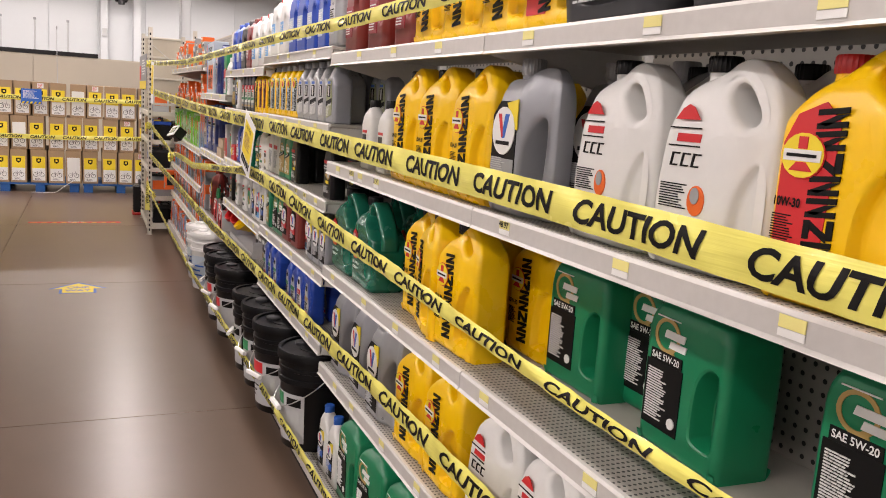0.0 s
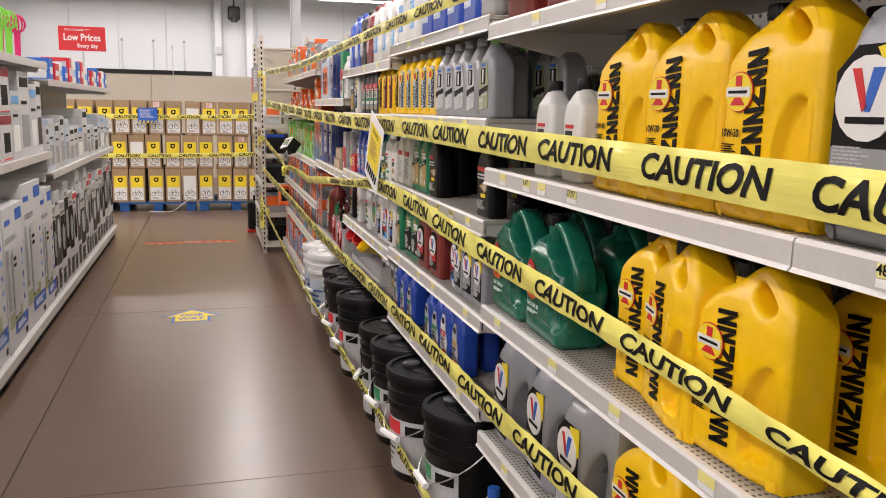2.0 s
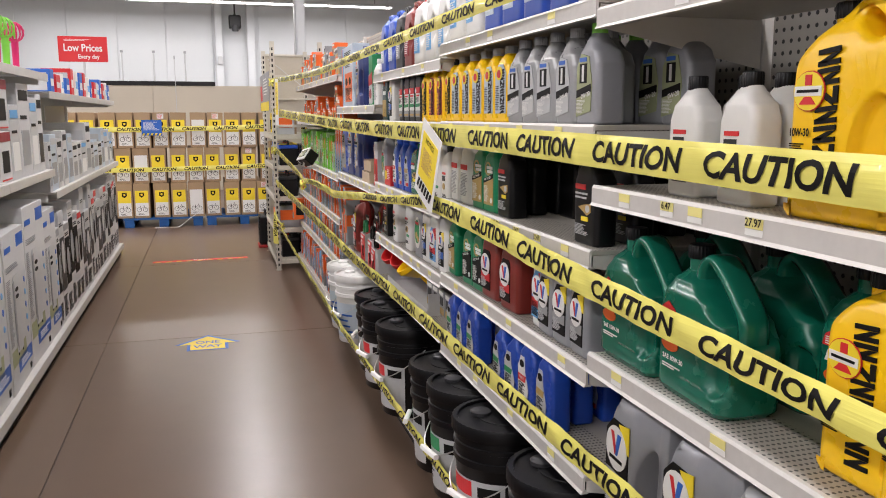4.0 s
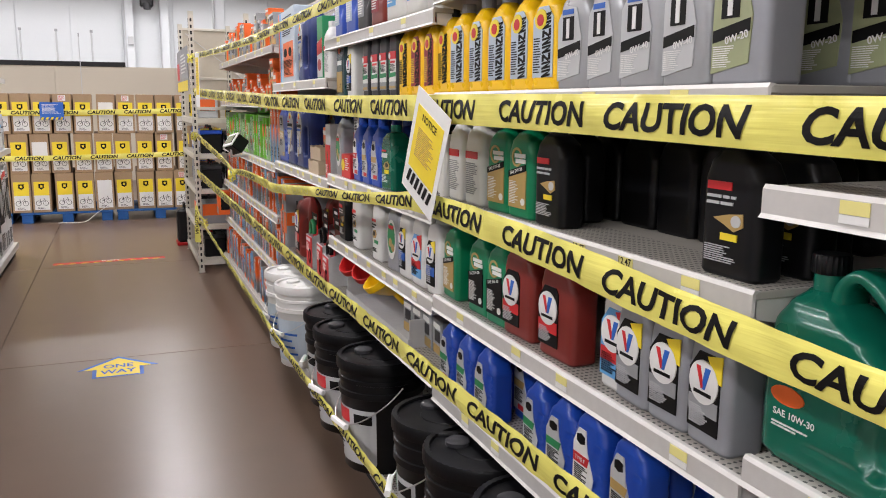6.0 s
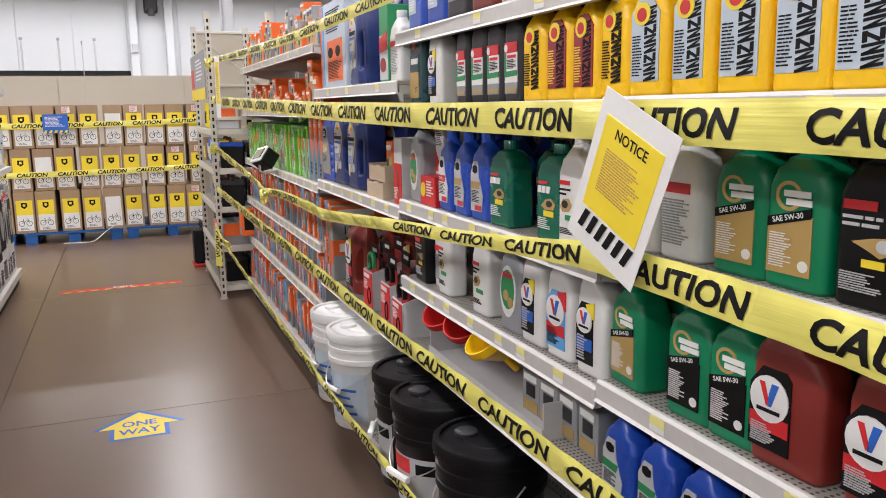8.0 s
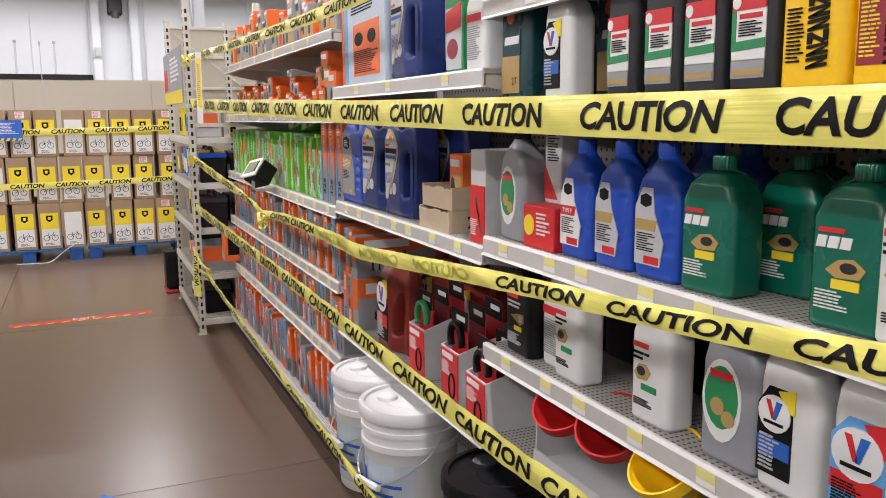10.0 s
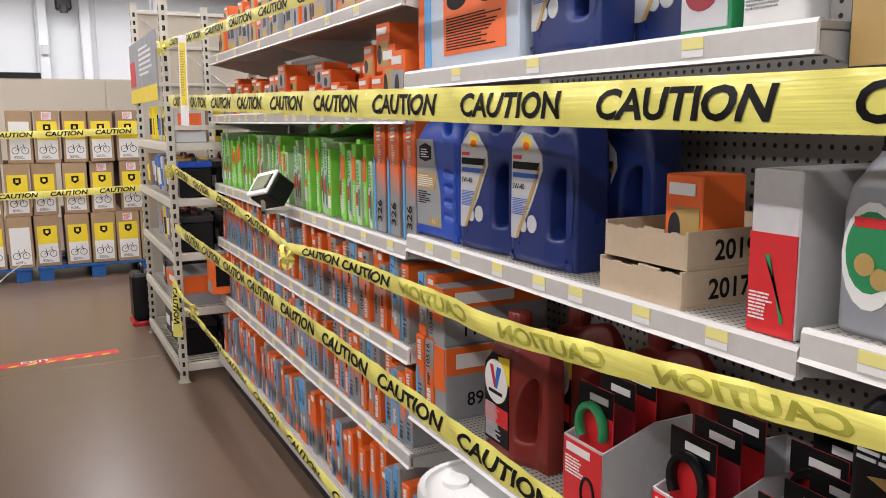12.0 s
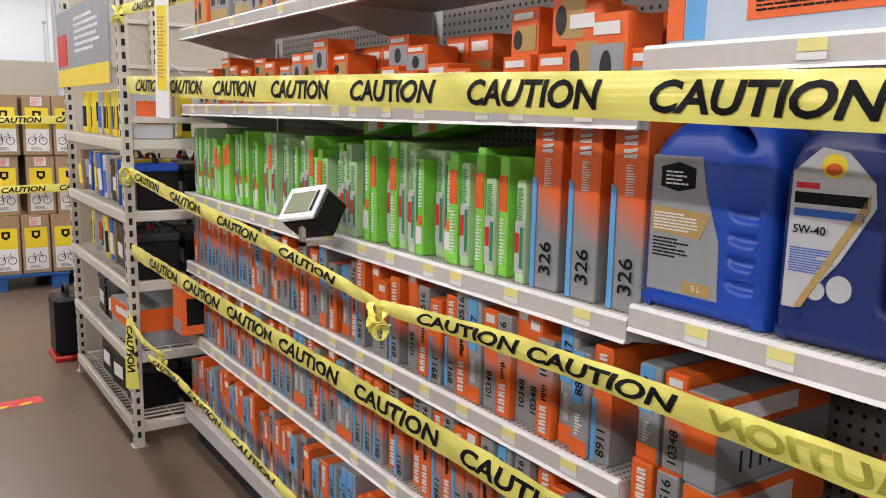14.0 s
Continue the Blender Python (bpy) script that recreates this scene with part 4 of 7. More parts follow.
@kind("teal_quart")
def teal_quart():
    t = quart("oil_bottle", "deep teal one litre two stroke oil bottle", "teal oil bottles", DTEAL, BLACK, 0.13, 0.075, 0.29, 0, 0.74)
    part("label", plate(bmesh.new(), [(-0.055, 0.02), (0.025, 0.02), (0.025, 0.10), (-0.055, 0.10)], 1), PGOLD, t)
    part("label_top", rect(bmesh.new(), -0.05, 0.03, 0.10, 0.155, 1), DTEAL, t)
    part("emblem", oval(bmesh.new(), -0.015, 0.185, 0.016, 0.016, 1), PORANGE, t)
    bm = rect(bmesh.new(), -0.04, 0.022, 0.125, 0.142, 2, 0.004)
    part("lettering", bm, PAPER, t)
    part("lettering", letters(bmesh.new(), "2T", 0.005, 0.045, 0.022, 2), INK, t)
    return t


@kind("spray_jug")
def spray_jug(colour="blue"):
    """Washer fluid and coolant jugs of the top shelves."""
    M = {"blue": BLUE, "white": WHITE, "red": RUST, "grey": SILVER, "dark": CHAR}[colour]
    w, d = 0.16, 0.11
    t = thing("fluid_jug", {"blue": "blue plastic fluid jug with handle", "white": "white plastic fluid jug with printed label", "red": "brownish red plastic fluid jug", "grey": "silver grey plastic fluid jug", "dark": "dark grey fluid jug"}[colour], "fluid jug", colour + " fluid jugs")
    t["wide"] = w
    part("body", shell([(0, 0, w * 0.92, 0.9, 0.022), (0.012, 0, w, 1, 0.022), (0.17, 0, w, 1, 0.022), (0.22, -0.008, w * 0.75, 0.95, 0.022), (0.25, -0.02, 0.05, 0.5, 0.02)], d, [(0.045, 0.13, 0.02, 0.05, 0.035)], None, 26, 10), M, t, smooth=True)
    part("handle", sweep(bmesh.new(), smooth_path([(0.0, 0.055, 0.235), (0.02, 0.055, 0.262), (0.045, 0.055, 0.25), (0.066, 0.055, 0.2)]), 0.022, 0.045), M, t, smooth=True)
    cap(t, -0.02, 0.055, 0.248, 0.272, 0.021, {"blue": BLUE, "white": PRED, "red": RUST, "grey": BLACK, "dark": BLACK}[colour])
    part("label", rect(bmesh.new(), -0.06, 0.012, 0.05, 0.15, 1), {"blue": PICE, "white": PSKY, "red": PMAR, "grey": PLGREY, "dark": PGREY}[colour], t)
    part("print", bars(bmesh.new(), -0.055, 0.006, 0.06, 0.14, 5, 2), PAPER if colour != "grey" else INK, t)
    return t


@kind("tub")
def tub():
    t = thing("storage_tub", "dark grey plastic oil drain tub on its side", "tub")
    t["wide"] = 0.34
    part("body", shell([(0, 0, 0.29, 0.85, 0.05), (0.01, 0, 0.3, 0.9, 0.05), (0.14, 0, 0.33, 1, 0.06), (0.15, 0, 0.345, 1, 0.06), (0.165, 0, 0.345, 1, 0.06)], 0.3, [(0.0, 0.06, 0.09, 0.03, 0.01)]), CHAR, t, smooth=True)
    part("print", bars(bmesh.new(), -0.07, 0.07, 0.035, 0.085, 3, 1), PLGREY, t)
    return t


@kind("pail")
def pail(colour="black", style=0):
    M = BLACK if colour == "black" else WHITE
    r = 0.143
    t = thing("pail", ["black plastic oil pail with ribbed lid and grey label", "black plastic oil pail with white and red label"][style] if colour == "black" else "white plastic pail with blue label and wire handle", "pail", colour + " pails")
    t["wide"] = 2 * 0.15
    t.scale = (1.05, 1.05, 1.05)
    prof = [(r * 0.86, 0), (r * 0.88, 0.004), (r * 0.95, 0.25), (r * 0.96, 0.252), (r, 0.254), (r, 0.272), (r * 0.965, 0.274), (r * 0.97, 0.298), (r, 0.30), (r, 0.312), (r * 0.97, 0.314), (r * 0.975, 0.345)]
    part("bucket", lathe(prof, 40, 0, r), M, t, smooth=True)
    lid = [(r * 1.03, 0.335), (r * 1.04, 0.338), (r * 1.04, 0.366), (r * 1.02, 0.372), (r * 0.93, 0.372), (r * 0.92, 0.364), (r * 0.5, 0.364), (r * 0.49, 0.367), (r * 0.05, 0.368)]
    bm = lathe(lid, 96, 0, r, 0.018)
    part("lid", bm, M, t, smooth=True)
    part("spout_cap", lathe([(0.03, 0.366), (0.03, 0.376), (0.026, 0.379)], 24, -0.05, r * 0.7), M if colour != "black" else CHAR, t, smooth=True)

    def wrap(u0, u1, z0, z1, off):
        bm = bmesh.new()
        n = 14
        rows = []
        for k in range(n + 1):
            a = -math.pi / 2 + (u0 + (u1 - u0) * k / n)
            rows.append([bm.verts.new(((r * (0.88 + 0.07 * z / 0.25) + off) * math.cos(a), r + (r * (0.88 + 0.07 * z / 0.25) + off) * math.sin(a), z)) for z in (z0, z1)])
        for a, b in zip(rows, rows[1:]):
            bm.faces.new((a[0], b[0], b[1], a[1]))
        return bm

    if colour == "black":
        lab = part("label", wrap(-1.15, 0.95, 0.03, 0.215, 0.0012), PLGREY, t, "pale grey wrap label")
        part("label_band", wrap(-1.1, 0.2, 0.165, 0.21, 0.0022), PRED if style else PGRN, t)
        part("emblem", wrap(0.35, 0.85, 0.168, 0.2, 0.0022), INK, t)
        for k in range(4):
            part("print", wrap(-1.0, -0.2 + 0.1 * (k % 3), 0.06 + k * 0.022, 0.066 + k * 0.022, 0.0022), INK, t)
    else:
        part("label", wrap(-1.1, 1.0, 0.03, 0.22, 0.0012), PICE, t, "pale blue wrap label")
        part("emblem", wrap(-0.9, -0.3, 0.13, 0.19, 0.0022), PBLUE, t)
        for k in range(4):
            part("print", wrap(-0.1, 0.7 - 0.1 * (k % 3), 0.06 + k * 0.03, 0.07 + k * 0.03, 0.0022), PBLUE, t)
    pts = [(r * 1.0, r, 0.29)] + [(r * 1.04 * math.cos(a), r - 0.06 * math.sin(a) * 2.6, 0.29 - 0.13 * math.sin(a)) for a in (0.35, 0.8, 1.2, math.pi / 2, 1.95, 2.35, 2.8)] + [(-r * 1.0, r, 0.29)]
    part("wire_handle", sweep(bmesh.new(), smooth_path(pts, 4), 0.004, 0.004, Vector((0.1, 0.2, 1)), 6), CHROME, t, "thin wire bail handle", smooth=True)
    p = [Vector((u, r - 0.156, 0.16)) for u in (-0.05, 0.0, 0.05)]
    part("grip", sweep(bmesh.new(), p, 0.018, 0.018, Vector((0, 0.3, 1)), 8), PAPER if colour == "black" else WHITE, t, "white plastic grip", smooth=True)
    return t


# ---- cartons ----
def carton(name, label, category, w, d, h, M, group=""):
    t = thing(name, label, category, group)
    t["wide"] = w + 0.002
    part("box", boxm(-w / 2, w / 2, 0, d, 0, h, 0.0025), M, t)
    return t


@kind("filter_box")
def filter_box(w=0.045, h=0.27, style=0):
    t = carton("filter_box", ["grey and orange air filter carton, spine outward", "orange air filter carton with blue stripe", "grey air filter carton with blue spine", "grey air filter carton with orange top"][style], "filter box", w, 0.25, h, (FADE_A, FADE_B, PGREY, FADE_A)[style], "air filter cartons")
    a, b = -w / 2 + 0.001, w / 2 - 0.001
    dark = bmesh.new()
    light = bmesh.new()
    if style == 0:
        part("blue_panel", rect(bmesh.new(), a, a + w * 0.24, 0.002, h * 0.55, 1), PSKY, t)
        letters(dark, "8911", w * 0.12, h * 0.2, w * 0.62, 2, 90, 0.0004)
        stripes_word(light, -w * 0.16, w * 0.24, h * 0.66, h * 0.96, 4, 2, 0.0)
    elif style == 1:
        letters(dark, "10516", w * 0.02, h * 0.78, w * 0.6, 2, 90, 0.0004)
        stripes_word(light, -w * 0.2, w * 0.22, h * 0.05, h * 0.34, 4, 2, 0.0)
        bars(dark, -w * 0.1, w * 0.22, h * 0.38, h * 0.55, 6, 2)
    elif style == 2:
        part("blue_panel", rect(bmesh.new(), a, b - w * 0.3, h * 0.5, h - 0.002, 1), PSKY, t)
        part("orange_panel", rect(bmesh.new(), a, b, 0.002, h * 0.16, 1), PORANGE, t)
        letters(dark, "8817", 0, h * 0.72, w * 0.6, 3, 90, 0.0004)
        bars(light, -w * 0.2, w * 0.2, h * 0.2, h * 0.42, 7, 2)
    else:
        part("orange_panel", rect(bmesh.new(), a, b, h * 0.82, h - 0.002, 1), PORANGE, t)
        letters(dark, "10348", w * 0.05, h * 0.25, w * 0.55, 2, 90, 0.0004)
        rect(light, -w * 0.3, w * 0.3, h * 0.87, h * 0.95, 2)
    part("number", dark, INK, t)
    part("print", light, PAPER, t)
    top = bmesh.new()
    box(top, -w / 2 + 0.001, w / 2 - 0.001, 0.002, 0.09, h, h + 0.0008)
    part("top_print", top, PORANGE if style != 2 else PGREY, t)
    return t


@kind("big_filter_box")
def big_filter_box(number="326"):
    w, h = 0.075, 0.36
    t = carton("filter_box", "tall orange and grey air filter carton numbered " + number, "filter box", w, 0.3, h, FADE_A, "tall filter cartons")
    a, b = -w / 2 + 0.001, w / 2 - 0.001
    part("blue_panel", plate(bmesh.new(), [(a, 0.002), (a + 0.012, 0.002), (a + 0.012, h * 0.58), (a, h * 0.6)], 2), PSKY, t)
    bm = stripes_word(bmesh.new(), -0.012, 0.016, h * 0.72, h * 0.96, 4, 2, 0.0)
    bars(bm, -0.004, 0.018, h * 0.55, h * 0.7, 6, 2)
    part("lettering", bm, PAPER, t)
    part("lettering", letters(bmesh.new(), number, 0.006, 0.062, 0.044, 2, 90, 0.0006), INK, t)
    return t


@kind("wide_filter_box")
def wide_filter_box(number="11113", h=0.14):
    w = 0.06
    t = carton("filter_box", "orange and grey filter carton with number on its side", "filter box", w, 0.3, h, PGREY, "filter cartons with numbers")
    part("orange_panel", rect(bmesh.new(), -w / 2 + 0.001, w / 2 - 0.001, h * 0.4, h - 0.002, 1), PORANGE, t)
    side = bmesh.new()
    box(side, w / 2, w / 2 + 0.001, 0.002, 0.295, h * 0.62, h - 0.002)
    part("side_panel", side, PORANGE, t)
    bm = letters(bmesh.new(), number, 0.11, h * 0.26, 0.05, 1, 0, 0.0006)
    me = bpy.data.meshes.new("lettering")
    bmesh.ops.transform(bm, matrix=pose(w / 2, 0, 0, 0, 0, 90), verts=bm.verts)
    bm.to_mesh(me)
    bm.free()
    part("lettering", me, INK, t)
    bm = bmesh.new()
    box(bm, w / 2 + 0.001, w / 2 + 0.002, 0.03, 0.2, h * 0.7, h * 0.9)
    part("lettering", bm, PAPER, t)
    return t


@kind("green_pack")
def green_pack(w=0.03, h=0.22, style=0):
    t = carton("cabin_filter_box", ["lime green cabin filter carton, spine outward", "pale green carton with dark green print", "lime green carton with orange tag"][style], "filter box", w, 0.22, h, (PLIME, PLIME2, PLIME)[style], "green cabin filter cartons")
    if style == 0:
        part("panel", rect(bmesh.new(), -w * 0.4, w * 0.4, h * 0.12, h * 0.3, 1), PAPER, t)
        part("stripe", rect(bmesh.new(), -w * 0.42, -w * 0.2, h * 0.35, h * 0.97, 1), PGRN, t)
        part("print", stripes_word(bmesh.new(), -w * 0.1, w * 0.32, h * 0.5, h * 0.9, 6, 1, 0.0), PAPER, t)
        part("tag", rect(bmesh.new(), -w * 0.15, w * 0.42, h * 0.32, h * 0.42, 1), PORANGE, t)
    elif style == 1:
        part("panel", rect(bmesh.new(), -w * 0.46, w * 0.46, h * 0.1, h * 0.6, 1), PLGREY, t)
        part("stripe", rect(bmesh.new(), w * 0.1, w * 0.4, h * 0.15, h * 0.56, 2), PGRN, t)
        part("tag", rect(bmesh.new(), -w * 0.4, w * 0.0, h * 0.3, h * 0.5, 2), PRED, t)
        part("print", bars(bmesh.new(), -w * 0.3, w * 0.35, h * 0.62, h * 0.95, 8, 1, seed=4), PGRN, t)
    else:
        part("panel", rect(bmesh.new(), -w * 0.4, w * 0.45, h * 0.55, h * 0.85, 1), PORANGE, t)
        part("print", bars(bmesh.new(), -w * 0.3, w * 0.35, h * 0.1, h * 0.5, 7, 1, seed=6), PAPER, t)
    return t


@kind("oil_filter_box")
def oil_filter_box(w=0.085, h=0.1, style=0):
    t = carton("oil_filter_box", ["small orange oil filter carton box", "small grey and orange oil filter carton", "small grey oil filter carton"][style], "filter box", w, 0.09, h, [PORANGE, PORANGE, PGREY][style], "small oil filter cartons")
    if style == 0:
        part("panel", rect(bmesh.new(), -w * 0.2, w * 0.45, h * 0.1, h * 0.62, 1), PGOLD, t)
        part("picture", oval(bmesh.new(), -w * 0.2, h * 0.35, w * 0.16, h * 0.2, 2), CHAR, t)
    elif style == 1:
        part("panel", rect(bmesh.new(), -w * 0.46, w * 0.46, h * 0.05, h * 0.66, 1), PGREY, t)
        part("picture", oval(bmesh.new(), 0, h * 0.35, w * 0.16, h * 0.24, 2), CHAR, t)
    else:
        part("panel", rect(bmesh.new(), -w * 0.4, w * 0.4, h * 0.06, h * 0.3, 1), PGOLD, t)
        part("picture", rect(bmesh.new(), -w * 0.25, w * 0.25, h * 0.4, h * 0.7, 1), CHAR, t)
    part("wordmark", rect(bmesh.new(), -w * 0.36, w * 0.34, h * 0.76, h * 0.9, 2), PAPER, t)
    return t


@kind("poster_carton")
def poster_carton():
    t = carton("filter_carton", "large grey and orange filter carton with truck picture", "carton", 0.5, 0.1, 0.36, PICE)
    part("orange_panel", rect(bmesh.new(), -0.10, 0.2, 0.03, 0.2, 1), PORANGE, t)
    part("orange_edge", rect(bmesh.new(), -0.248, -0.215, 0.01, 0.355, 1), PORANGE, t)
    part("blue_edge", rect(bmesh.new(), -0.212, -0.175, 0.01, 0.355, 1), PSKY, t)
    bm = oval(bmesh.new(), -0.03, 0.15, 0.05, 0.022, 2)
    oval(bm, 0.12, 0.15, 0.045, 0.022, 2)
    bars(bm, -0.085, 0.19, 0.04, 0.115, 6, 2)
    bars(bm, -0.12, 0.2, 0.235, 0.33, 5, 1)
    part("print", bm, INK, t)
    return t


@kind("tray")
def tray(year="2017"):
    """An open corrugated display tray, torn at its front."""
    w, d, h = 0.2, 0.3, 0.06
    t = thing("cardboard_tray", "torn brown cardboard display tray printed with the year " + year, "cardboard tray")
    t["wide"] = w
    bm = bmesh.new()
    box(bm, -w / 2, w / 2, 0, d, 0, 0.004)
    box(bm, -w / 2, -w / 2 + 0.005, 0, d, 0.004, h, 0.001)
    box(bm, w / 2 - 0.005, w / 2, 0, d, 0.004, h, 0.001)
    box(bm, -w / 2 + 0.005, w / 2 - 0.005, d - 0.005, d, 0.004, h, 0.001)
    rng = random.Random(4)
    n = 12
    for k in range(n):
        x0 = -w / 2 + 0.005 + (w - 0.01) * k / n
        box(bm, x0, x0 + (w - 0.01) / n + 0.0004, 0, 0.005, 0.004, h * rng.uniform(0.86, 1.0))
    part("tray", bm, CARDL, t)
    bm = letters(bmesh.new(), year + " FR", 0.13, h * 0.45, 0.045, 1, 0, 0.001)
    bmesh.ops.transform(bm, matrix=pose(w / 2, 0, 0, 0, 0, 90), verts=bm.verts)
    part("lettering", bm, INK, t)
    return t


@kind("tool_box")
def tool_box(w=0.12, h=0.2, style=0):
    """A white display carton with a red front and tool cards standing in it."""
    d = 0.3
    t = thing("tool_display_box", "white display carton with red front holding carded tools", "display box", "tool display cartons")
    t["wide"] = w
    bm = bmesh.new()
    box(bm, -w / 2, w / 2, 0, d, 0, 0.004)
    box(bm, -w / 2, w / 2, 0, 0.004, 0.004, h * 0.8)
    for s in (-1, 1):
        v = [bm.verts.new((s * w / 2, y, z)) for y, z in ((0, 0), (d, 0), (d, h), (0.12, h), (0, h * 0.8))]
        u = [bm.verts.new((s * (w / 2 - 0.004), y, z)) for y, z in ((0, 0), (d, 0), (d, h), (0.12, h), (0, h * 0.8))]
        bm.faces.new(v)
        bm.faces.new(u[::-1])
        for k in range(5):
            bm.faces.new((v[k], u[k], u[(k + 1) % 5], v[(k + 1) % 5]))
    box(bm, -w / 2 + 0.004, w / 2 - 0.004, d - 0.004, d, 0.004, h)
    part("carton", bm, CARDW, t)
    part("front_panel", rect(bmesh.new(), -w / 2 + 0.003, w / 2 - 0.003, 0.004, h * 0.78, 1), PRED, t, "red printed front")
    bm = rect(bmesh.new(), -w * 0.4, w * 0.2, h * 0.66, h * 0.74, 2)
    bars(bm, -w * 0.42, w * 0.1, h * 0.42, h * 0.62, 3, 2)
    part("print", bm, PAPER, t)
    bm = bmesh.new()
    sweep(bm, [(w * (0.15 + 0.16 * math.cos(a)), -0.003, h * 0.3 + h * 0.17 * math.sin(a)) for a in np.linspace(0.0, 6.28, 18)], 0.006, 0.004, Vector((0, 1, 0)), 6)
    part("tool_picture", bm, INK, t)
    for k in range(3):
        y = 0.03 + 0.05 * k
        card = part("tool_card", boxm(-w * 0.44, w * 0.40, y, y + 0.0025, 0.006, h * (1.35 + 0.05 * k), 0.0008), PRED if k != 1 else PMAR, t, "red tool card")
        part("header", boxm(-w * 0.44, w * 0.40, y - 0.0012, y, h * (1.08 + 0.05 * k), h * (1.35 + 0.05 * k)), INK, card)
        part("wordmark", boxm(-w * 0.15, w * 0.3, y - 0.0024, y - 0.0012, h * (1.2 + 0.05 * k), h * (1.27 + 0.05 * k)), PAPER, card)
        if k == 0:
            bm = bmesh.new()
            sweep(bm, [(w * 0.3 * math.cos(a), y - 0.012, h * 0.95 + h * 0.22 * math.sin(a)) for a in np.linspace(-0.4, 3.8, 16)], 0.014, 0.018, Vector((0, 1, 0)), 8)
            part("strap_wrench", bm, BLACK if style else PGRN, card, "ring shaped strap wrench", smooth=True)
    return t


@kind("funnel")
def funnel(colour="yellow"):
    t = thing("funnel", colour + " plastic funnel lying on its side", "funnel", "plastic funnels")
    t["wide"] = 0.18
    M = {"yellow": YELLOW, "red": RED}[colour]
    r = [(0.012, 0), (0.016, 0.06), (0.03, 0.07), (0.085, 0.14), (0.09, 0.142), (0.09, 0.17), (0.085, 0.17), (0.082, 0.145), (0.028, 0.08), (0.01, 0.06)]
    bm = lathe(r, 32)
    bmesh.ops.transform(bm, matrix=pose(0, 0.13, 0.05, 40, 0, 0) @ Matrix.Scale(0.8, 4), verts=bm.verts)
    part("cone", bm, M, t, smooth=True)
    return t


# ---- the hall: floor, walls, ceiling ----
def setting(name, bm, material, label, category, m=None):
    ob = part(name, bm, material, None, "", m)
    return tagged(ob, label, category, "", "structure")


floor = setting("floor", boxm(-9, 9, -7, 24, -0.12, -0.006), DARK, "brown polished concrete floor with saw-cut joints", "floor")
XS = (-9.0, -4.6, -0.72, 3.2, 9.0)
YS = (-7.0, -2.0, 1.0, 3.86, 6.72, 9.58, 12.4, 18.0, 24.0)
for xa, xb in zip(XS, XS[1:]):
    for ya, yb in zip(YS, YS[1:]):
        part("slab", boxm(xa + 0.002, xb - 0.002, ya + 0.002, yb - 0.002, -0.05, 0.0, 0.0015), FLOOR, floor)

setting("ceiling", boxm(-9, 9, -7, 24, CEIL, CEIL + 0.1), CEILM, "white metal deck ceiling of the hall", "ceiling")
# side and south walls are unseen, added to close the hall round the lamps
setting("wall_west", boxm(-9.1, -9, -7, 24, 0, CEIL), WALLW, "unseen white side wall added to close the hall", "wall")
setting("wall_east", boxm(9, 9.1, -7, 24, 0, CEIL), WALLW, "unseen white side wall added to close the hall", "wall")
setting("wall_south", boxm(-9, 9, -7.1, -7, 0, CEIL), WALLW, "unseen white end wall added to close the hall", "wall")
wall_n = setting("wall_north", boxm(-9, 9, 23.6, 23.7, 0, CEIL), WALLW, "white insulated panel wall with vertical seams", "wall")
for k in range(16):
    x = -9 + 1.15 * k
    part("panel", boxm(x + 0.006, x + 1.144, 23.575, 23.6, 0, CEIL, 0.004), WALLW, wall_n)
low = setting("wall_low", boxm(-9, 9, 17.9, 18.0, 0, 2.02), BEIGE, "low beige partition wall with dark top rail", "wall")
for k in range(9):
    x = -9 + 2.0 * k
    part("panel", boxm(x + 0.005, x + 1.995, 17.885, 17.9, 0.05, 2.0, 0.004), BEIGE, low)
part("top_rail", boxm(-9, 0.15, 17.88, 18.02, 2.02, 2.1, 0.004), DARK, low, "dark top rail")


def pole(x, y, z0, z1, r=0.02):
    t = thing("pole", "thin grey metal pole with bracket in front of the far wall", "pole", "thin poles")
    part("shaft", cyl(bmesh.new(), x, y, z0, z1, r, n=10), PLGREY, t, smooth=True)
    part("bracket", boxm(x - 1.6 * r, x + 1.6 * r, y - 0.02, y + 0.02, z1, z1 + 0.06, 0.003), PGREY, t)
    return t


for x in (-2.0, -1.25, -0.5, 2.4):
    pole(x, 23.3, 0, 3.0)
pole(-0.55, 16.9, 0, 2.45, 0.006)
for x, y in ((1.75, 17.4), (0.35, 23.45), (1.15, 23.45)):
    t = thing("column", "white painted column against the far wall", "column", "white columns")
    part("shaft", boxm(x - 0.09, x + 0.09, y - 0.08, y + 0.08, 0, CEIL - 0.002, 0.008), WALLW, t)
    part("flange", boxm(x - 0.11, x - 0.09, y - 0.1, y + 0.1, 0, CEIL - 0.002, 0.003), PLGREY, t)
t = thing("wall_speaker", "black ceiling camera unit hanging before the far wall", "camera unit")
part("housing", boxm(0.6, 0.9, 23.0, 23.3, 3.62, 3.95, 0.03), BLACK, t)
part("lens", cyl(bmesh.new(), 0.75, 23.0, 3.55, 3.7, 0.08, n=16), CHAR, t, smooth=True)
part("bracket", boxm(0.72, 0.78, 23.1, 23.575, 3.93, 3.98), CHAR, t)
part("stem", boxm(0.73, 0.77, 23.12, 23.16, 3.97, CEIL), CHAR, t)
t = thing("wall_lamp", "small white fixture on the far wall", "fixture")
part("housing", boxm(0.3, 0.42, 23.3, 23.36, 2.75, 2.95, 0.01), PLGREY, t)
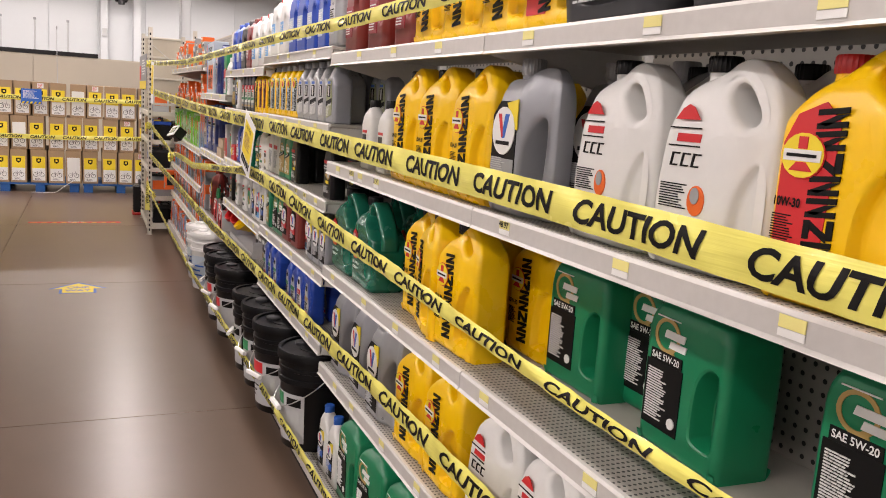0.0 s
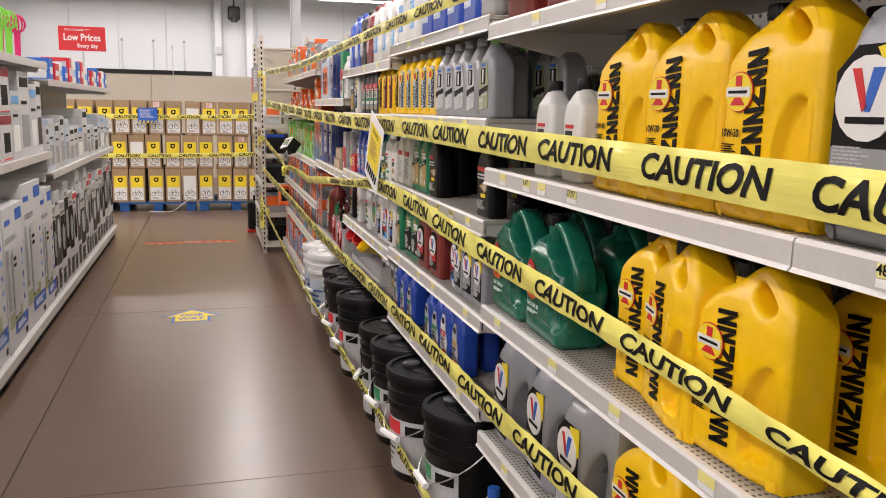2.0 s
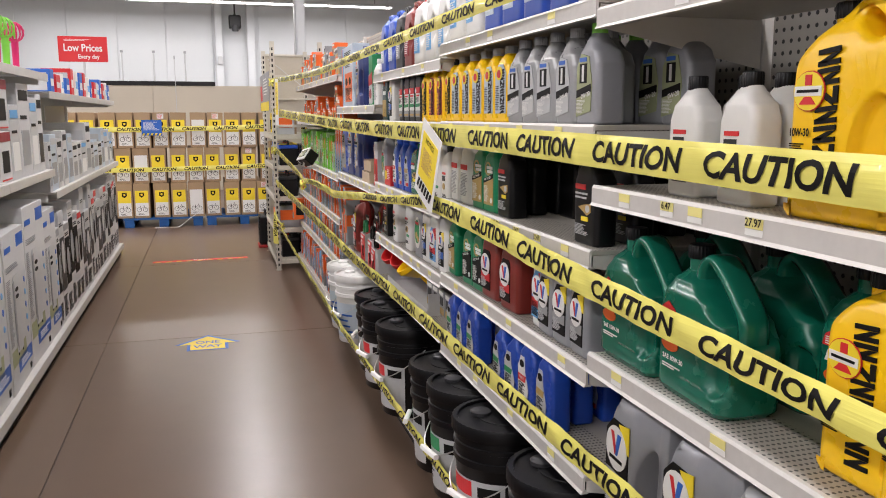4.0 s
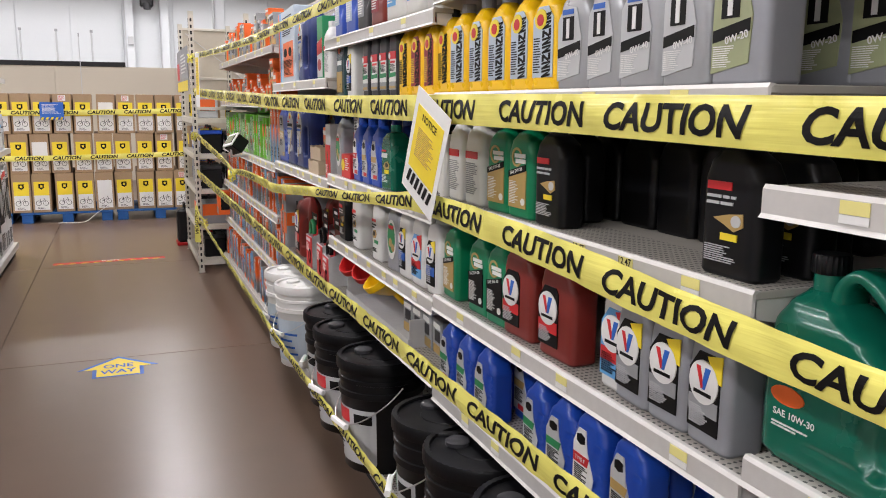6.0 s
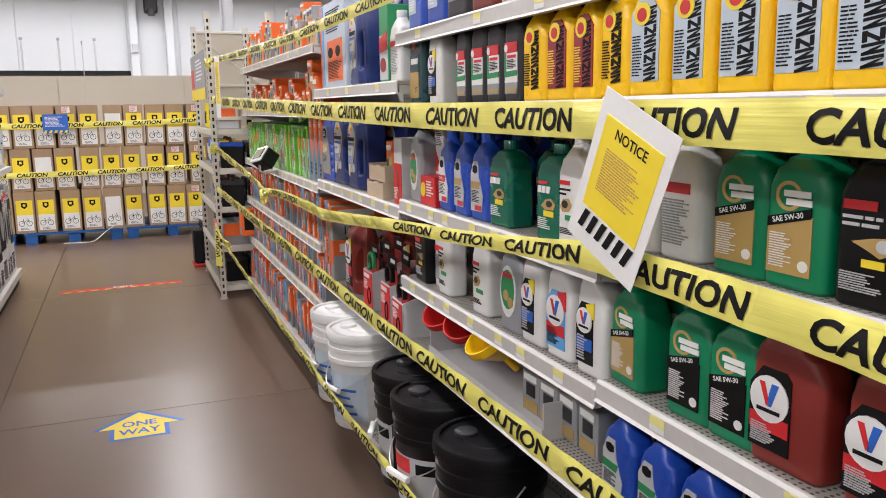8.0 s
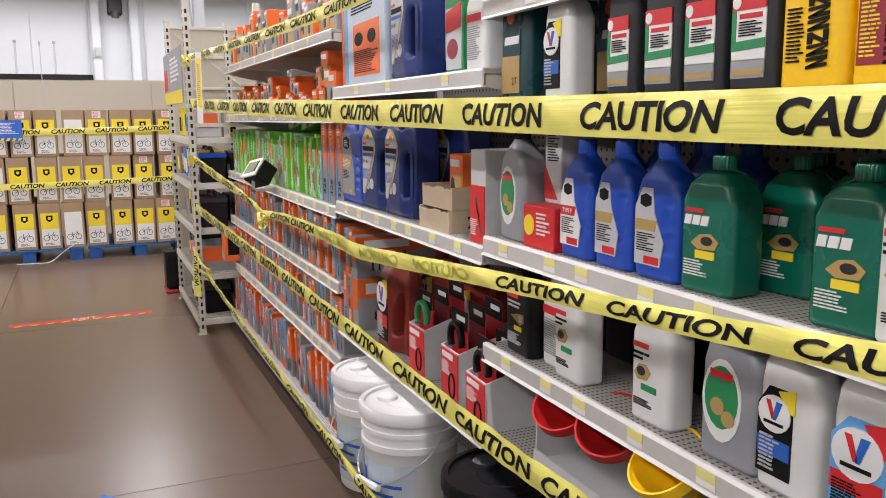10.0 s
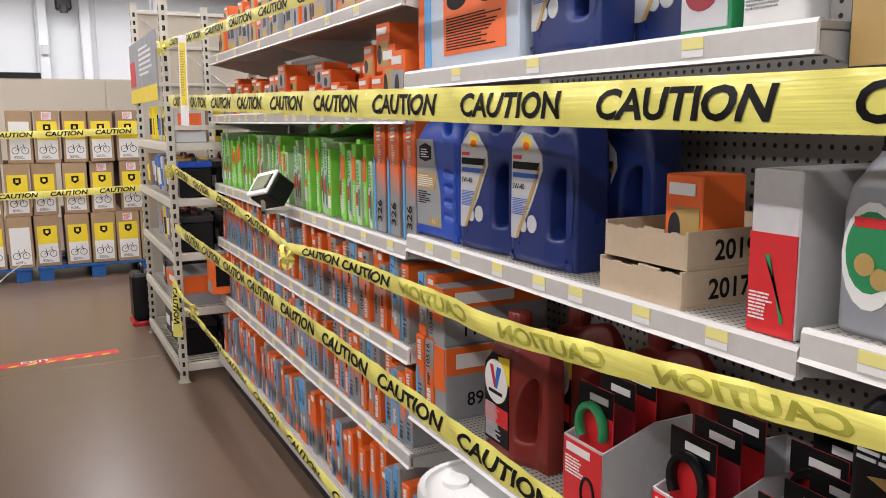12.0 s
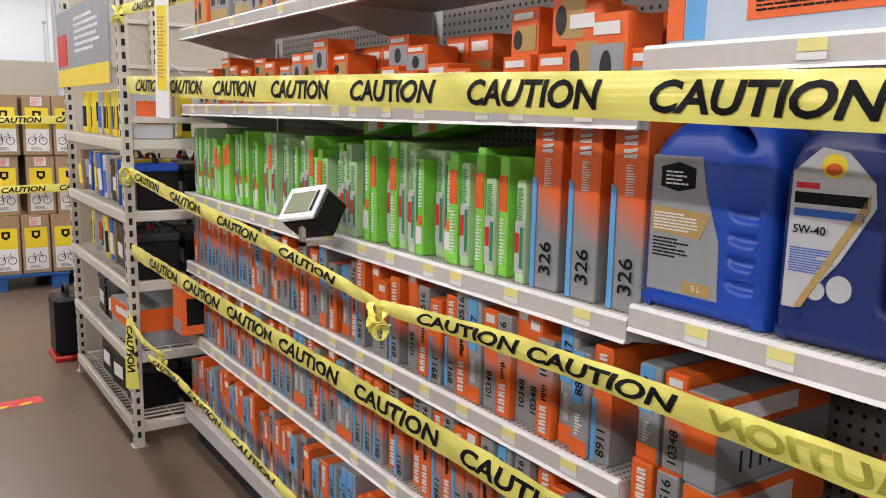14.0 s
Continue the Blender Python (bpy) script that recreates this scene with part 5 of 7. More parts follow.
part("bracket", boxm(0.34, 0.38, 23.36, 23.575, 2.8, 2.84), PGREY, t)

def strip_light(cx, cy, z, length, along_x):
    t = tagged(new("ceiling_light"), "long white fluorescent strip light hung from the ceiling", "ceiling light", "fluorescent strip lights")
    turn = pose(cx, cy, z, 0, 0, 0 if along_x else 90)
    part("housing", boxm(-length / 2, length / 2, -0.1, 0.1, 0.03, 0.09, 0.01), WALLW, t, "", turn)
    for s in (-0.05, 0.05):
        part("tube", boxm(-length / 2 + 0.05, length / 2 - 0.05, s - 0.015, s + 0.015, 0.0, 0.03, 0.004), GLOW, t, "", turn)
    for k in range(5):
        x = (k / 4 - 0.5) * length * 0.9
        part("hanger", boxm(x - 0.01, x + 0.01, -0.01, 0.01, 0.09, CEIL - z), PGREY, t, "", turn)


# housings for the aisle row and for the added, unseen rows beside it
for lx in ROWS_X:
    strip_light(lx, 5.5, CEIL - 0.53, 23.0, False)
strip_light(0, 21.6, 4.05, 9.0, True)

# ---- floor markings ----
t = thing("floor_arrow", "yellow one way arrow floor sticker with blue border", "floor sticker")


def flat(name, pts, z, M, parent, label=""):
    bm = bmesh.new()
    a = [bm.verts.new((x, y, z)) for x, y in pts]
    b = [bm.verts.new((x, y, z - 0.0006)) for x, y in pts]
    n = len(pts)
    bm.faces.new(a)
    for k in range(n):
        bm.faces.new((a[k], b[k], b[(k + 1) % n], a[(k + 1) % n]))
    bmesh.ops.recalc_face_normals(bm, faces=bm.faces)
    return part(name, bm, M, parent, label)


def flat_letters(body, x, y, z, size, M, parent, width=None, bold=0.0):
    bm = letters(bmesh.new(), body, 0, 0, size, 0, 0, bold, width)
    bmesh.ops.transform(bm, matrix=pose(x, y, z, -90, 0, 0), verts=bm.verts)
    return part("lettering", bm, M, parent)


AR = [(-0.092, 6.745), (0.112, 6.535), (0.035, 6.535), (0.035, 6.385), (-0.219, 6.385), (-0.219, 6.535), (-0.296, 6.535)]
flat("border", AR, 0.0011, PBLUE, t, "blue border")
cxa, cya = -0.092, 6.53
flat("face", [(cxa + (x - cxa) * 0.84, cya + (y - cya) * 0.86 - 0.004) for x, y in AR], 0.0019, PYEL, t, "yellow face")
flat_letters("ONE", -0.092, 6.56, 0.0022, 0.09, PBLUE, t, 0.15, 0.002)
flat_letters("WAY", -0.092, 6.465, 0.0022, 0.09, PBLUE, t, 0.18, 0.002)
t = thing("floor_strip", "red exit floor strip with yellow dashes and white lettering", "floor sticker")
flat("strip", [(-0.62, 9.70), (0.31, 9.76), (0.305, 9.86), (-0.625, 9.80)], 0.0011, PRED, t)
for k in range(9):
    x = -0.6 + k * 0.1
    flat("dash", [(x, 9.705 + 0.0065 * k), (x + 0.045, 9.708 + 0.0065 * k), (x + 0.065, 9.738 + 0.0065 * k), (x + 0.02, 9.735 + 0.0065 * k)], 0.0018, PYEL, t)
flat_letters("EXIT", -0.15, 9.79, 0.002, 0.075, PAPER, t, 0.16, 0.001)

# ---- the long gondola of oils and filters ----
FX, BX = 0.772, 1.20
J = (-2.05, -0.83, 0.39, 1.61, 2.83, 4.05, 5.27, 6.49, 7.71, 8.93)
back = setting("back_panel", boxm(BX + 0.004, BX + 0.03, J[0], J[-1], 0.02, 2.05), BEIGE, "beige steel pegboard back of the shelving run", "shelf back")
for a, b in zip(J, J[1:]):
    part("pegboard", boxm(BX, BX + 0.006, a + 0.014, b - 0.014, 0.1, 2.04), PEG, back)
for y in J:
    part("upright", boxm(BX - 0.025, BX + 0.02, y - 0.013, y + 0.013, 0, 2.06, 0.002), STEEL, back)
setting("back_panel_far", boxm(BX + 0.034, BX + 0.06, J[0], J[-1], 0.02, 2.05), BEIGE, "beige far side of the shelving run", "shelf back")

TAG = None


def price_tag(parent, y, z, text=None, wide=0.042):
    global TAG
    if TAG is None:
        me = bpy.data.meshes.new("price_tag")
        bm = boxm(-0.0005, 0.0006, -0.5, 0.5, -0.5, 0.5)
        bm.to_mesh(me)
        bm.free()
        me.materials.append(PTAG)
        me2 = me.copy()
        me2.materials.clear()
        me2.materials.append(PAPER)
        TAG = (me, me2)
    for me, z0, z1 in ((TAG[0], 0.003, 0.019), (TAG[1], -0.008, 0.002)):
        ob = new("price_tag", me)
        ob.parent = parent
        ob.matrix_basis = Matrix.Translation((FX - 0.0035, y, z + (z0 + z1) / 2)) @ Matrix.Diagonal((1, wide, z1 - z0, 1))
    if text:
        bm = letters(bmesh.new(), text, 0, 0, 0.018, 0, 0, 0.0003)
        bmesh.ops.transform(bm, matrix=pose(FX - 0.0052, y, z + 0.012, 0, 0, -90), verts=bm.verts)
        part("lettering", bm, INK, parent)


def shelf(ya, yb, z, tags=(), depth=None, lip=0.042, texts=()):
    """One steel shelf between two uprights; z is its top."""
    t = tagged(new("shelf"), "off-white steel shelf with perforated front and label lip", "shelf", "gondola shelves", "")
    bx = BX - 0.03 if depth is None else FX + depth
    deck = boxm(FX + 0.002, bx, ya + 0.003, yb - 0.003, z - 0.012, z, 0.0015)
    me = bpy.data.meshes.new("deck")
    bmesh.ops.transform(deck, matrix=Matrix.Translation((-FX, -ya, -z)), verts=deck.verts)
    deck.to_mesh(me)
    deck.free()
    part("deck", me, DECK, t, "perforated deck", Matrix.Translation((FX, ya, z)))
    bm = bmesh.new()
    prof = [(FX + 0.012, z + 0.001), (FX + 0.002, z + 0.002), (FX - 0.002, z - 0.004), (FX - 0.002, z - lip + 0.006), (FX - 0.007, z - lip), (FX + 0.012, z - lip), (FX + 0.012, z - lip + 0.003), (FX + 0.004, z - lip + 0.005), (FX + 0.004, z - 0.004)]
    a = [bm.verts.new((x, ya + 0.002, zz)) for x, zz in prof]
    b = [bm.verts.new((x, yb - 0.002, zz)) for x, zz in prof]
    for k in range(len(prof)):
        bm.faces.new((a[k], a[(k + 1) % len(prof)], b[(k + 1) % len(prof)], b[k]))
    bm.faces.new(a[::-1])
    bm.faces.new(b)
    part("lip", bm, STEELD, t, "white label lip")
    for y in (ya + 0.006, yb - 0.012):
        bm = bmesh.new()
        v = [(FX + 0.01, z - 0.013), (FX + 0.01, z - 0.04), (bx, z - 0.12), (bx, z - 0.013)]
        p = [bm.verts.new((x, y, zz)) for x, zz in v]
        q = [bm.verts.new((x, y + 0.004, zz)) for x, zz in v]
        bm.faces.new(p[::-1])
        bm.faces.new(q)
        for k in range(4):
            bm.faces.new((p[k], p[(k + 1) % 4], q[(k + 1) % 4], q[k]))
        part("bracket", bm, STEEL, t)
    for k, y in enumerate(tags):
        price_tag(t, y, z - 0.024, texts[k] if k < len(texts) else None)
    return t


EX = 0.745


def base(ya, yb, z=0.17):
    t = tagged(new("base_shelf"), "off-white steel base shelf with kick plate darkened for shade", "shelf", "gondola base shelves", "")
    deck = boxm(0.002, BX - 0.03 - EX, 0.003, yb - ya - 0.003, -0.02, 0, 0.0015)
    part("deck", deck, DECK, t, "", Matrix.Translation((EX, ya, z)))
    part("lip", boxm(EX - 0.002, EX + 0.003, ya + 0.002, yb - 0.002, z - 0.06, z + 0.003, 0.001), STEELD, t)
    # near-black plate: the shade under the base shelf is put into its colour
    part("kick_plate", boxm(EX + 0.05, EX + 0.06, ya, yb, 0, z - 0.02), DARK, t)
    return t


def tag_row(ya, yb, n, seed):
    rng = random.Random(seed)
    return [ya + 0.06 + (yb - ya - 0.12) * (k + 0.5 + rng.uniform(-0.25, 0.25)) / n for k in range(n)]


LEVELS = {
    0: (1.675, 1.302, 0.926, 0.56), 1: (1.675, 1.302, 0.926, 0.56), 2: (1.675, 1.302, 0.926, 0.56), 3: (1.675, 1.302, 0.926, 0.56),
    4: (1.70, 1.432, 1.157, 0.885, 0.625), 5: (1.652, 1.428, 1.122, 0.866, 0.655), 6: (1.505, 1.095, 0.64), 7: (1.712, 1.42, 1.07, 0.785, 0.49), 8: (1.712, 1.42, 1.07, 0.785, 0.49)}
for s, zs in LEVELS.items():
    for k, z in enumerate(zs):
        if s == 4 and k == 2:
            shelf(J[s], J[s + 1], z, (3.75, 3.6, 3.44, 3.28, 3.13, 2.96), texts=("", "", "12.47", "12.47", "12.47", ""))
        elif s == 2 and k == 1:
            shelf(J[s], J[s + 1], z, (1.45, 1.05, 0.7), texts=("48.97", "", ""))
        elif s == 3 and k == 1:
            shelf(J[s], J[s + 1], z, (2.68, 2.52, 2.43, 2.27), texts=("", "6.47", "", "27.97"))
        else:
            shelf(J[s], J[s + 1], z, tag_row(J[s], J[s + 1], 3 if k == 0 else (7 if s >= 5 else 4), s * 10 + k))
    base(J[s], J[s + 1])

# ---- section by the start: big jugs ----
zA, zB, zC, z0 = 1.302, 0.926, 0.56, 0.17
for y in (2.625, 2.465):
    put("white_quart", y, zA, x=0.825, style="go")
for y in (2.57, 2.36, 2.47, 2.30):
    put("white_quart", y, zA, x=0.895, style="go")
for y in (2.255, 2.05, 1.835):
    put("yellow_jug", y, zA)
for y in (2.22, 2.01, 1.80):
    put("yellow_jug", y, zA, x=0.94)
put("grey_jug", 1.60, zA)
put("grey_jug", 1.50, zA, x=0.945)
put("grey_jug", 1.30, zA, x=0.95)
for y in (1.275, 1.03):
    put("white_jug", y, zA)
    put("white_jug", y - 0.02, zA, x=0.945)
put("yellow_jug", 0.795, zA, red=True)
put("yellow_jug", 0.78, zA, x=0.945, red=True)
put("blue_jug", 0.585, zA)
put("blue_jug", 0.4, zA)
for y in (2.845, 2.60):
    put("teal_jug", y, zB, x=0.80)
for y in (2.83, 2.58, 2.34):
    put("teal_jug", y, zB, x=0.96)
put("yellow_jug", 2.18, zB, x=0.83)
put("yellow_jug", 2.055, zB, x=0.80, turn=-14)
put("yellow_jug", 1.855, zB, x=0.80)
put("yellow_jug", 2.03, zB, x=0.94)
put("yellow_jug", 1.784, zB, x=0.972)
put("green_jug", 1.575, zB, x=0.965, turn=0)
put("green_jug", 1.375, zB, x=1.03, turn=0)
put("green_jug", 1.195, zB, x=0.945, turn=-2)
put("green_jug", 0.81, zB, x=0.965, turn=0)
put("green_jug", 0.53, zB, x=0.965)
for y in (2.79, 2.55):
    put("grey_jug", y, zC)
for y in (2.75, 2.5, 2.28):
    put("grey_jug", y, zC, x=0.95)
put("grey_jug", 2.335, zC, x=0.79, body="silver")
for y in (2.10, 1.88):
    put("yellow_jug", y, zC)
    put("yellow_jug", y - 0.02, zC, x=0.94)
for y in (1.61, 1.39, 1.16, 0.93):
    put("white_jug", y, zC)
put("white_quart", 2.80, z0, x=0.775, style="tick")
put("white_quart", 2.68, z0, x=0.775, style="tick")
for y in (2.56, 2.32, 2.08, 1.84, 1.6, 1.36):
    put("green_jug", y, z0, x=0.775)
zT = 1.675
for y in (2.81, 2.555, 2.31):
    put("spray_jug", y - 0.03, zT, x=0.80, colour="red", w=0.16)
    put("spray_jug", y - 0.05, zT, x=0.92, colour="red", w=0.16)
for y in (2.12, 1.915, 1.70):
    put("yellow_jug", y, zT)
put("yellow_jug", 1.50, zT, red=True)
put("tub", 1.39, zT, x=0.785)
put("tub", 1.03, zT, x=0.785)
put("tub", 0.68, zT, x=0.785)

# ---- second section: quarts ----
zT, zA, zB, zC, zD = LEVELS[4]
for y, c in ((4.04, "white"), (3.86, "white"), (3.66, "blue"), (3.50, "blue"), (3.34, "blue"), (3.17, "blue"), (3.005, "grey")):
    put("spray_jug", y, zT, x=0.80, colour=c)
    put("spray_jug", y - 0.01, zT, x=0.93, colour=c)
put("yellow_quart", 4.12, zA, style="plain", x=0.805)
for y in (4.008, 3.89, 3.772, 3.658, 3.55):
    put("yellow_quart", y, zA, style="ice")
    put("yellow_quart", y - 0.01, zA, x=0.885, style="ice")
for y in (3.44, 3.332, 3.222, 3.108):
    put("silver_quart", y, zA)
    put("silver_quart", y - 0.01, zA, x=0.885)
put("silver_quart", 2.99, zA, style="green")
for y in (3.30, 3.18, 3.05, 2.95):
    put("silver_quart", y - 0.05, zA, x=0.97, style="green")
for y in (4.02, 3.905):
    put("white_quart", y, zB, style="plain")
    put("white_quart", y, zB, x=0.9, style="plain")
for y in (3.762, 3.65):
    put("green_quart", y, zB, style="gold")
put("black_quart", 3.525, zB, style="edge")
for k in range(4):
    for y in (3.60, 3.47, 3.345, 3.22, 3.10):
        if k or y > 3.5:
            put("black_quart", y - 0.01, zB, x=0.89 + 0.08 * k, style="bare", turn=0)
put("black_quart", 2.985, zB, style="edge")
put("black_quart", 2.975, zB, x=0.89, style="edge")
put("green_quart", 4.055, zC, style="gold")
for y in (3.87, 3.76):
    put("green_quart", y, zC, style="qs")
for y in (3.66, 3.485):
    put("rust_quart", y, zC)
put("rust_quart", 3.36, zC, x=0.90)
put("white_quart", 3.262, zC, x=0.81, style="tickred")
for y in (3.20, 3.098, 2.997):
    put("grey_quart", y, zC)
for y in (3.25, 3.13, 3.01):
    put("white_quart", y, zC, x=0.9, style="tickred")
for y in (4.04, 3.93, 3.81):
    put("green_quart", y, zC, x=0.89, style="qs")
for y in (4.078, 3.955, 3.83):
    put("blue_quart", y - 0.005, zD, style="green")
for y in (3.555, 3.44):
    put("blue_quart", y, zD, style="green")
put("blue_quart", 3.33, zD, style="red")
put("blue_quart", 3.20, zD, style="grey")
for k in range(2):
    for y in (4.03, 3.9, 3.77, 3.64, 3.5, 3.37, 3.24):
        put("blue_quart", y, zD, x=0.885 + 0.085 * k, style="grey")

# ---- third section ----
zT, zA, zB, zC, zD = LEVELS[5]
for y, c in ((5.24, "blue"), (5.06, "blue"), (4.90, "dark"), (4.73, "red"), (4.55, "white"), (4.37, "white"), (4.2, "white")):
    put("spray_jug", y, zT, x=0.80, colour=c)
    put("spray_jug", y - 0.02, zT, x=0.93, colour=c)
put("teal_quart", 5.27, zA, x=0.815)
put("teal_quart", 5.24, zA, x=0.9)
put("white_quart", 5.055, zA, style="tick")
for y in (4.838, 4.728, 4.63, 4.53):
    put("black_quart", y, zA)
    put("black_quart", y - 0.01, zA, x=0.885)
put("yellow_quart", 4.435, zA, style="plain")
for y in (4.322, 4.215):
    put("yellow_quart", y, zA, style="red")
put("grey_quart", 5.25, zB, style="activ")
for y in (4.984, 4.862, 4.738):
    put("blue_quart", y, zB, style="red" if y > 4.95 else "grey")
put("green_quart", 4.618, zB, style="gtx")
put("green_quart", 4.46, zB, x=0.92, style="gtx")
put("green_quart", 4.56, zB, x=0.90, style="gtx")
put("green_quart", 4.362, zB, style="gtx")
for y in (4.262, 4.15):
    put("white_quart", y, zB, style="gtx" if y > 4.2 else "go")
put("black_quart", 5.215, zC, style="edge")
put("white_quart", 5.085, zC, style="plain", x=0.82)
put("white_quart", 5.003, zC, style="gtx")
put("white_quart", 4.84, zC, x=0.885, style="gtx")
put("white_quart", 4.738, zC, style="gtx")
put("white_quart", 4.62, zC, x=0.9, style="gtx")
put("grey_quart", 4.555, zC, style="activ")
for y, s in ((4.437, "tick"), (4.31, "tickred"), (4.178, "tick")):
    put("white_quart", y, zC, style=s)
for y in (4.45, 4.33, 4.2, 4.08):
    put("white_quart", y - 0.02, zC, x=0.89, style="plain")
for y in (4.97, 4.85, 4.73):
    put("blue_quart", y, zB, x=0.885, style="grey", turn=0)
    put("blue_quart", y, zB, x=0.97, style="grey", turn=0)
for y in (4.60, 4.35, 4.23):
    put("green_quart", y, zB, x=0.985, style="gtx", turn=0)
for y in (5.06, 4.95):
    put("teal_quart", y, zA, x=0.93)
for y in (4.42, 4.31, 4.20):
    put("yellow_quart", y, zA, x=0.885, style="plain")
for y in (5.2, 5.08, 4.96, 4.84, 4.72, 4.6):
    put("black_quart", y, zC, x=0.98, style="bare", turn=0)
rb = carton("display_carton", "low red display carton with yellow scallop emblem", "display box", 0.125, 0.18, 0.09, PRED)
rb.matrix_basis = pose(0.79, 5.05, zB, 0, 0, -90)
part("emblem", oval(bmesh.new(), -0.036, 0.048, 0.021, 0.022, 1), PYEL, rb)
part("print", bars(bmesh.new(), -0.005, 0.05, 0.03, 0.08, 3, 1), PAPER, rb)
tb = carton("grease_carton", "white carton with red corner and fine print", "carton", 0.065, 0.09, 0.19, CARDW)
tb.matrix_basis = pose(0.84, 5.075, zB + 0.091, 0, 0, -90)
part("corner", plate(bmesh.new(), [(-0.031, 0.01), (0.02, 0.01), (-0.031, 0.08)], 1), PRED, tb)
part("print", bars(bmesh.new(), -0.02, 0.026, 0.09, 0.17, 7, 1), INK, tb)
for y, x, c in ((5.02, 0.75, "red"), (4.87, 0.765, "red"), (4.72, 0.75, "yellow"), (4.88, 0.90, "red")):
    put("funnel", y, zD + 0.016, x=x, turn=RNG.uniform(-25, 25), colour=c)
ft = thing("funnel_tray", "open white cardboard tray holding funnels", "cardboard tray")
bm = boxm(0.785, 1.12, 4.30, 5.05, zD, zD + 0.004)
box(bm, 0.785, 0.79, 4.30, 5.05, zD + 0.004, zD + 0.028)
box(bm, 0.79, 1.12, 5.045, 5.05, zD + 0.004, zD + 0.09)
box(bm, 0.79, 1.12, 4.30, 4.305, zD + 0.004, zD + 0.09)
part("tray", bm, CARDW, ft)
for k in range(4):
    put("oil_filter_box", 4.5 - 0.09 * k, zD + 0.004, x=0.84, w=0.08, h=0.11, style=2)

# pails on the base shelf
for y, x, s in ((5.27, 0.815, 0), (4.91, 0.79, 1), (4.56, 0.79, 1), (4.05, 0.805, 0), (3.72, 0.80, 0), (3.38, 0.80, 1), (3.02, 0.82, 0)):
    put("pail", y + 0.15, z0, x=x - 0.15, turn=RNG.uniform(-30, 20), colour="black", style=s)
for y, x in ((6.09, 0.79), (5.745, 0.79)):
    put("pail", y + 0.15, z0, x=x - 0.15, turn=RNG.uniform(-10, 40), colour="white")

# ---- fourth section ----
zT, zB, zD = LEVELS[6]
put("poster_carton", 6.48, zT, x=0.80)
put("navy_jug", 5.965, zT, x=0.80, w=0.205)
put("navy_jug", 5.77, zT, x=0.90, w=0.205)
gb = carton("additive_carton", "green and pink additive carton with car picture", "carton", 0.1, 0.08, 0.26, PGRN)
gb.matrix_basis = pose(0.80, 5.49, zT, 0, 0, -90)
part("panel", rect(bmesh.new(), -0.045, 0.045, 0.01, 0.16, 1), PLGREY, gb)
part("band", plate(bmesh.new(), [(-0.045, 0.10), (0.045, 0.11), (0.045, 0.17), (-0.045, 0.15)], 2), PRED, gb)
part("picture", oval(bmesh.new(), -0.005, 0.06, 0.032, 0.025, 2), PMAR, gb)
put("white_quart", 5.425, zT, style="plain")
put("blue_jug", 6.492, zB, x=0.80)
for y in (6.245, 6.03):
    put("navy_jug", y, zB)
for y in (6.245, 6.02):
    put("navy_jug", y - 0.02, zB, x=0.955)
put("tray", 5.70, zB, x=0.785, year="2017", turn=0)
put("tray", 5.70, zB + 0.061, x=0.795, year="2019", turn=0)
put("oil_filter_box", 5.60, zB + 0.07, x=0.83, w=0.1, h=0.135, style=0)
pc = carton("plier_carton", "tall display carton with red front and plier picture", "display box", 0.08, 0.3, 0.225, CARDW)
pc.matrix_basis = pose(0.79, 5.335, zB, 0, 0, -90)
part("front_panel", rect(bmesh.new(), -0.039, 0.039, 0.002, 0.14, 1), PRED, pc, "red printed front")
part("plier_picture", plate(bmesh.new(), [(-0.012, 0.11), (-0.004, 0.112), (0.018, 0.02), (0.024, 0.022), (0.0, 0.09)], 2), PGRN, pc)
part("print", bars(bmesh.new(), -0.036, 0.004, 0.02, 0.06, 4, 2), PAPER, pc)
zS = zD
put("grey_jug", 6.135, zS, x=0.80, body="rust")
put("grey_jug", 6.11, zS, x=0.945, body="rust")
put("grey_jug", 5.87, zS, x=0.97, body="rust")
put("tool_box", 5.815, zS, x=0.79, style=0, w=0.14, h=0.19)
put("tool_box", 5.59, zS, x=0.78, style=1, w=0.21, h=0.19)
put("tool_box", 5.42, zS, x=0.90, style=1, w=0.14, h=0.19)
put("tool_box", 5.365, zS, x=0.76, style=1, w=0.155, h=0.17)
for k in range(2):
    put("filter_box", 6.485 - 0.055 * k, zS, x=0.79, turn=0, w=0.052, h=0.19, style=(0, 1)[k])
    put("filter_box", 6.484 - 0.054 * k, zS + 0.191, x=0.80, turn=0, w=0.05, h=0.165, style=(2, 3)[k])
put("wide_filter_box", 6.372, zS, x=0.79, turn=0, number="8911", h=0.19)
put("wide_filter_box", 6.376, zS + 0.191, x=0.79, turn=0, number="11113", h=0.15)

# ---- filter sections ----
zT, zA, zB, zC, zD = LEVELS[7]
rng = random.Random(21)
for number, y in (("326", 6.775), ("326", 6.675), ("326", 6.570)):
    put("big_filter_box", y, zB, x=0.80, number=number, turn=RNG.uniform(-1, 1))
y = 8.9
while y > 6.82:
    w, h = rng.choice((0.024, 0.03, 0.038)), rng.choice((0.2, 0.225, 0.245, 0.26))
    put("green_pack", y, zB, x=0.80 + rng.choice((0, 0, 0.01, 0.03)), turn=rng.uniform(-4, 4), w=w, h=h, style=rng.choice((0, 1, 1, 1, 2)))
    y -= w + 0.003
for y in (7.55, 7.3):
    g = put("green_pack", y, zB + 0.262, x=0.82, turn=0, w=0.04, h=0.2, style=0)
    g.matrix_basis = pose(0.85, y, zB + 0.285, 0, 78, -90 + 12)
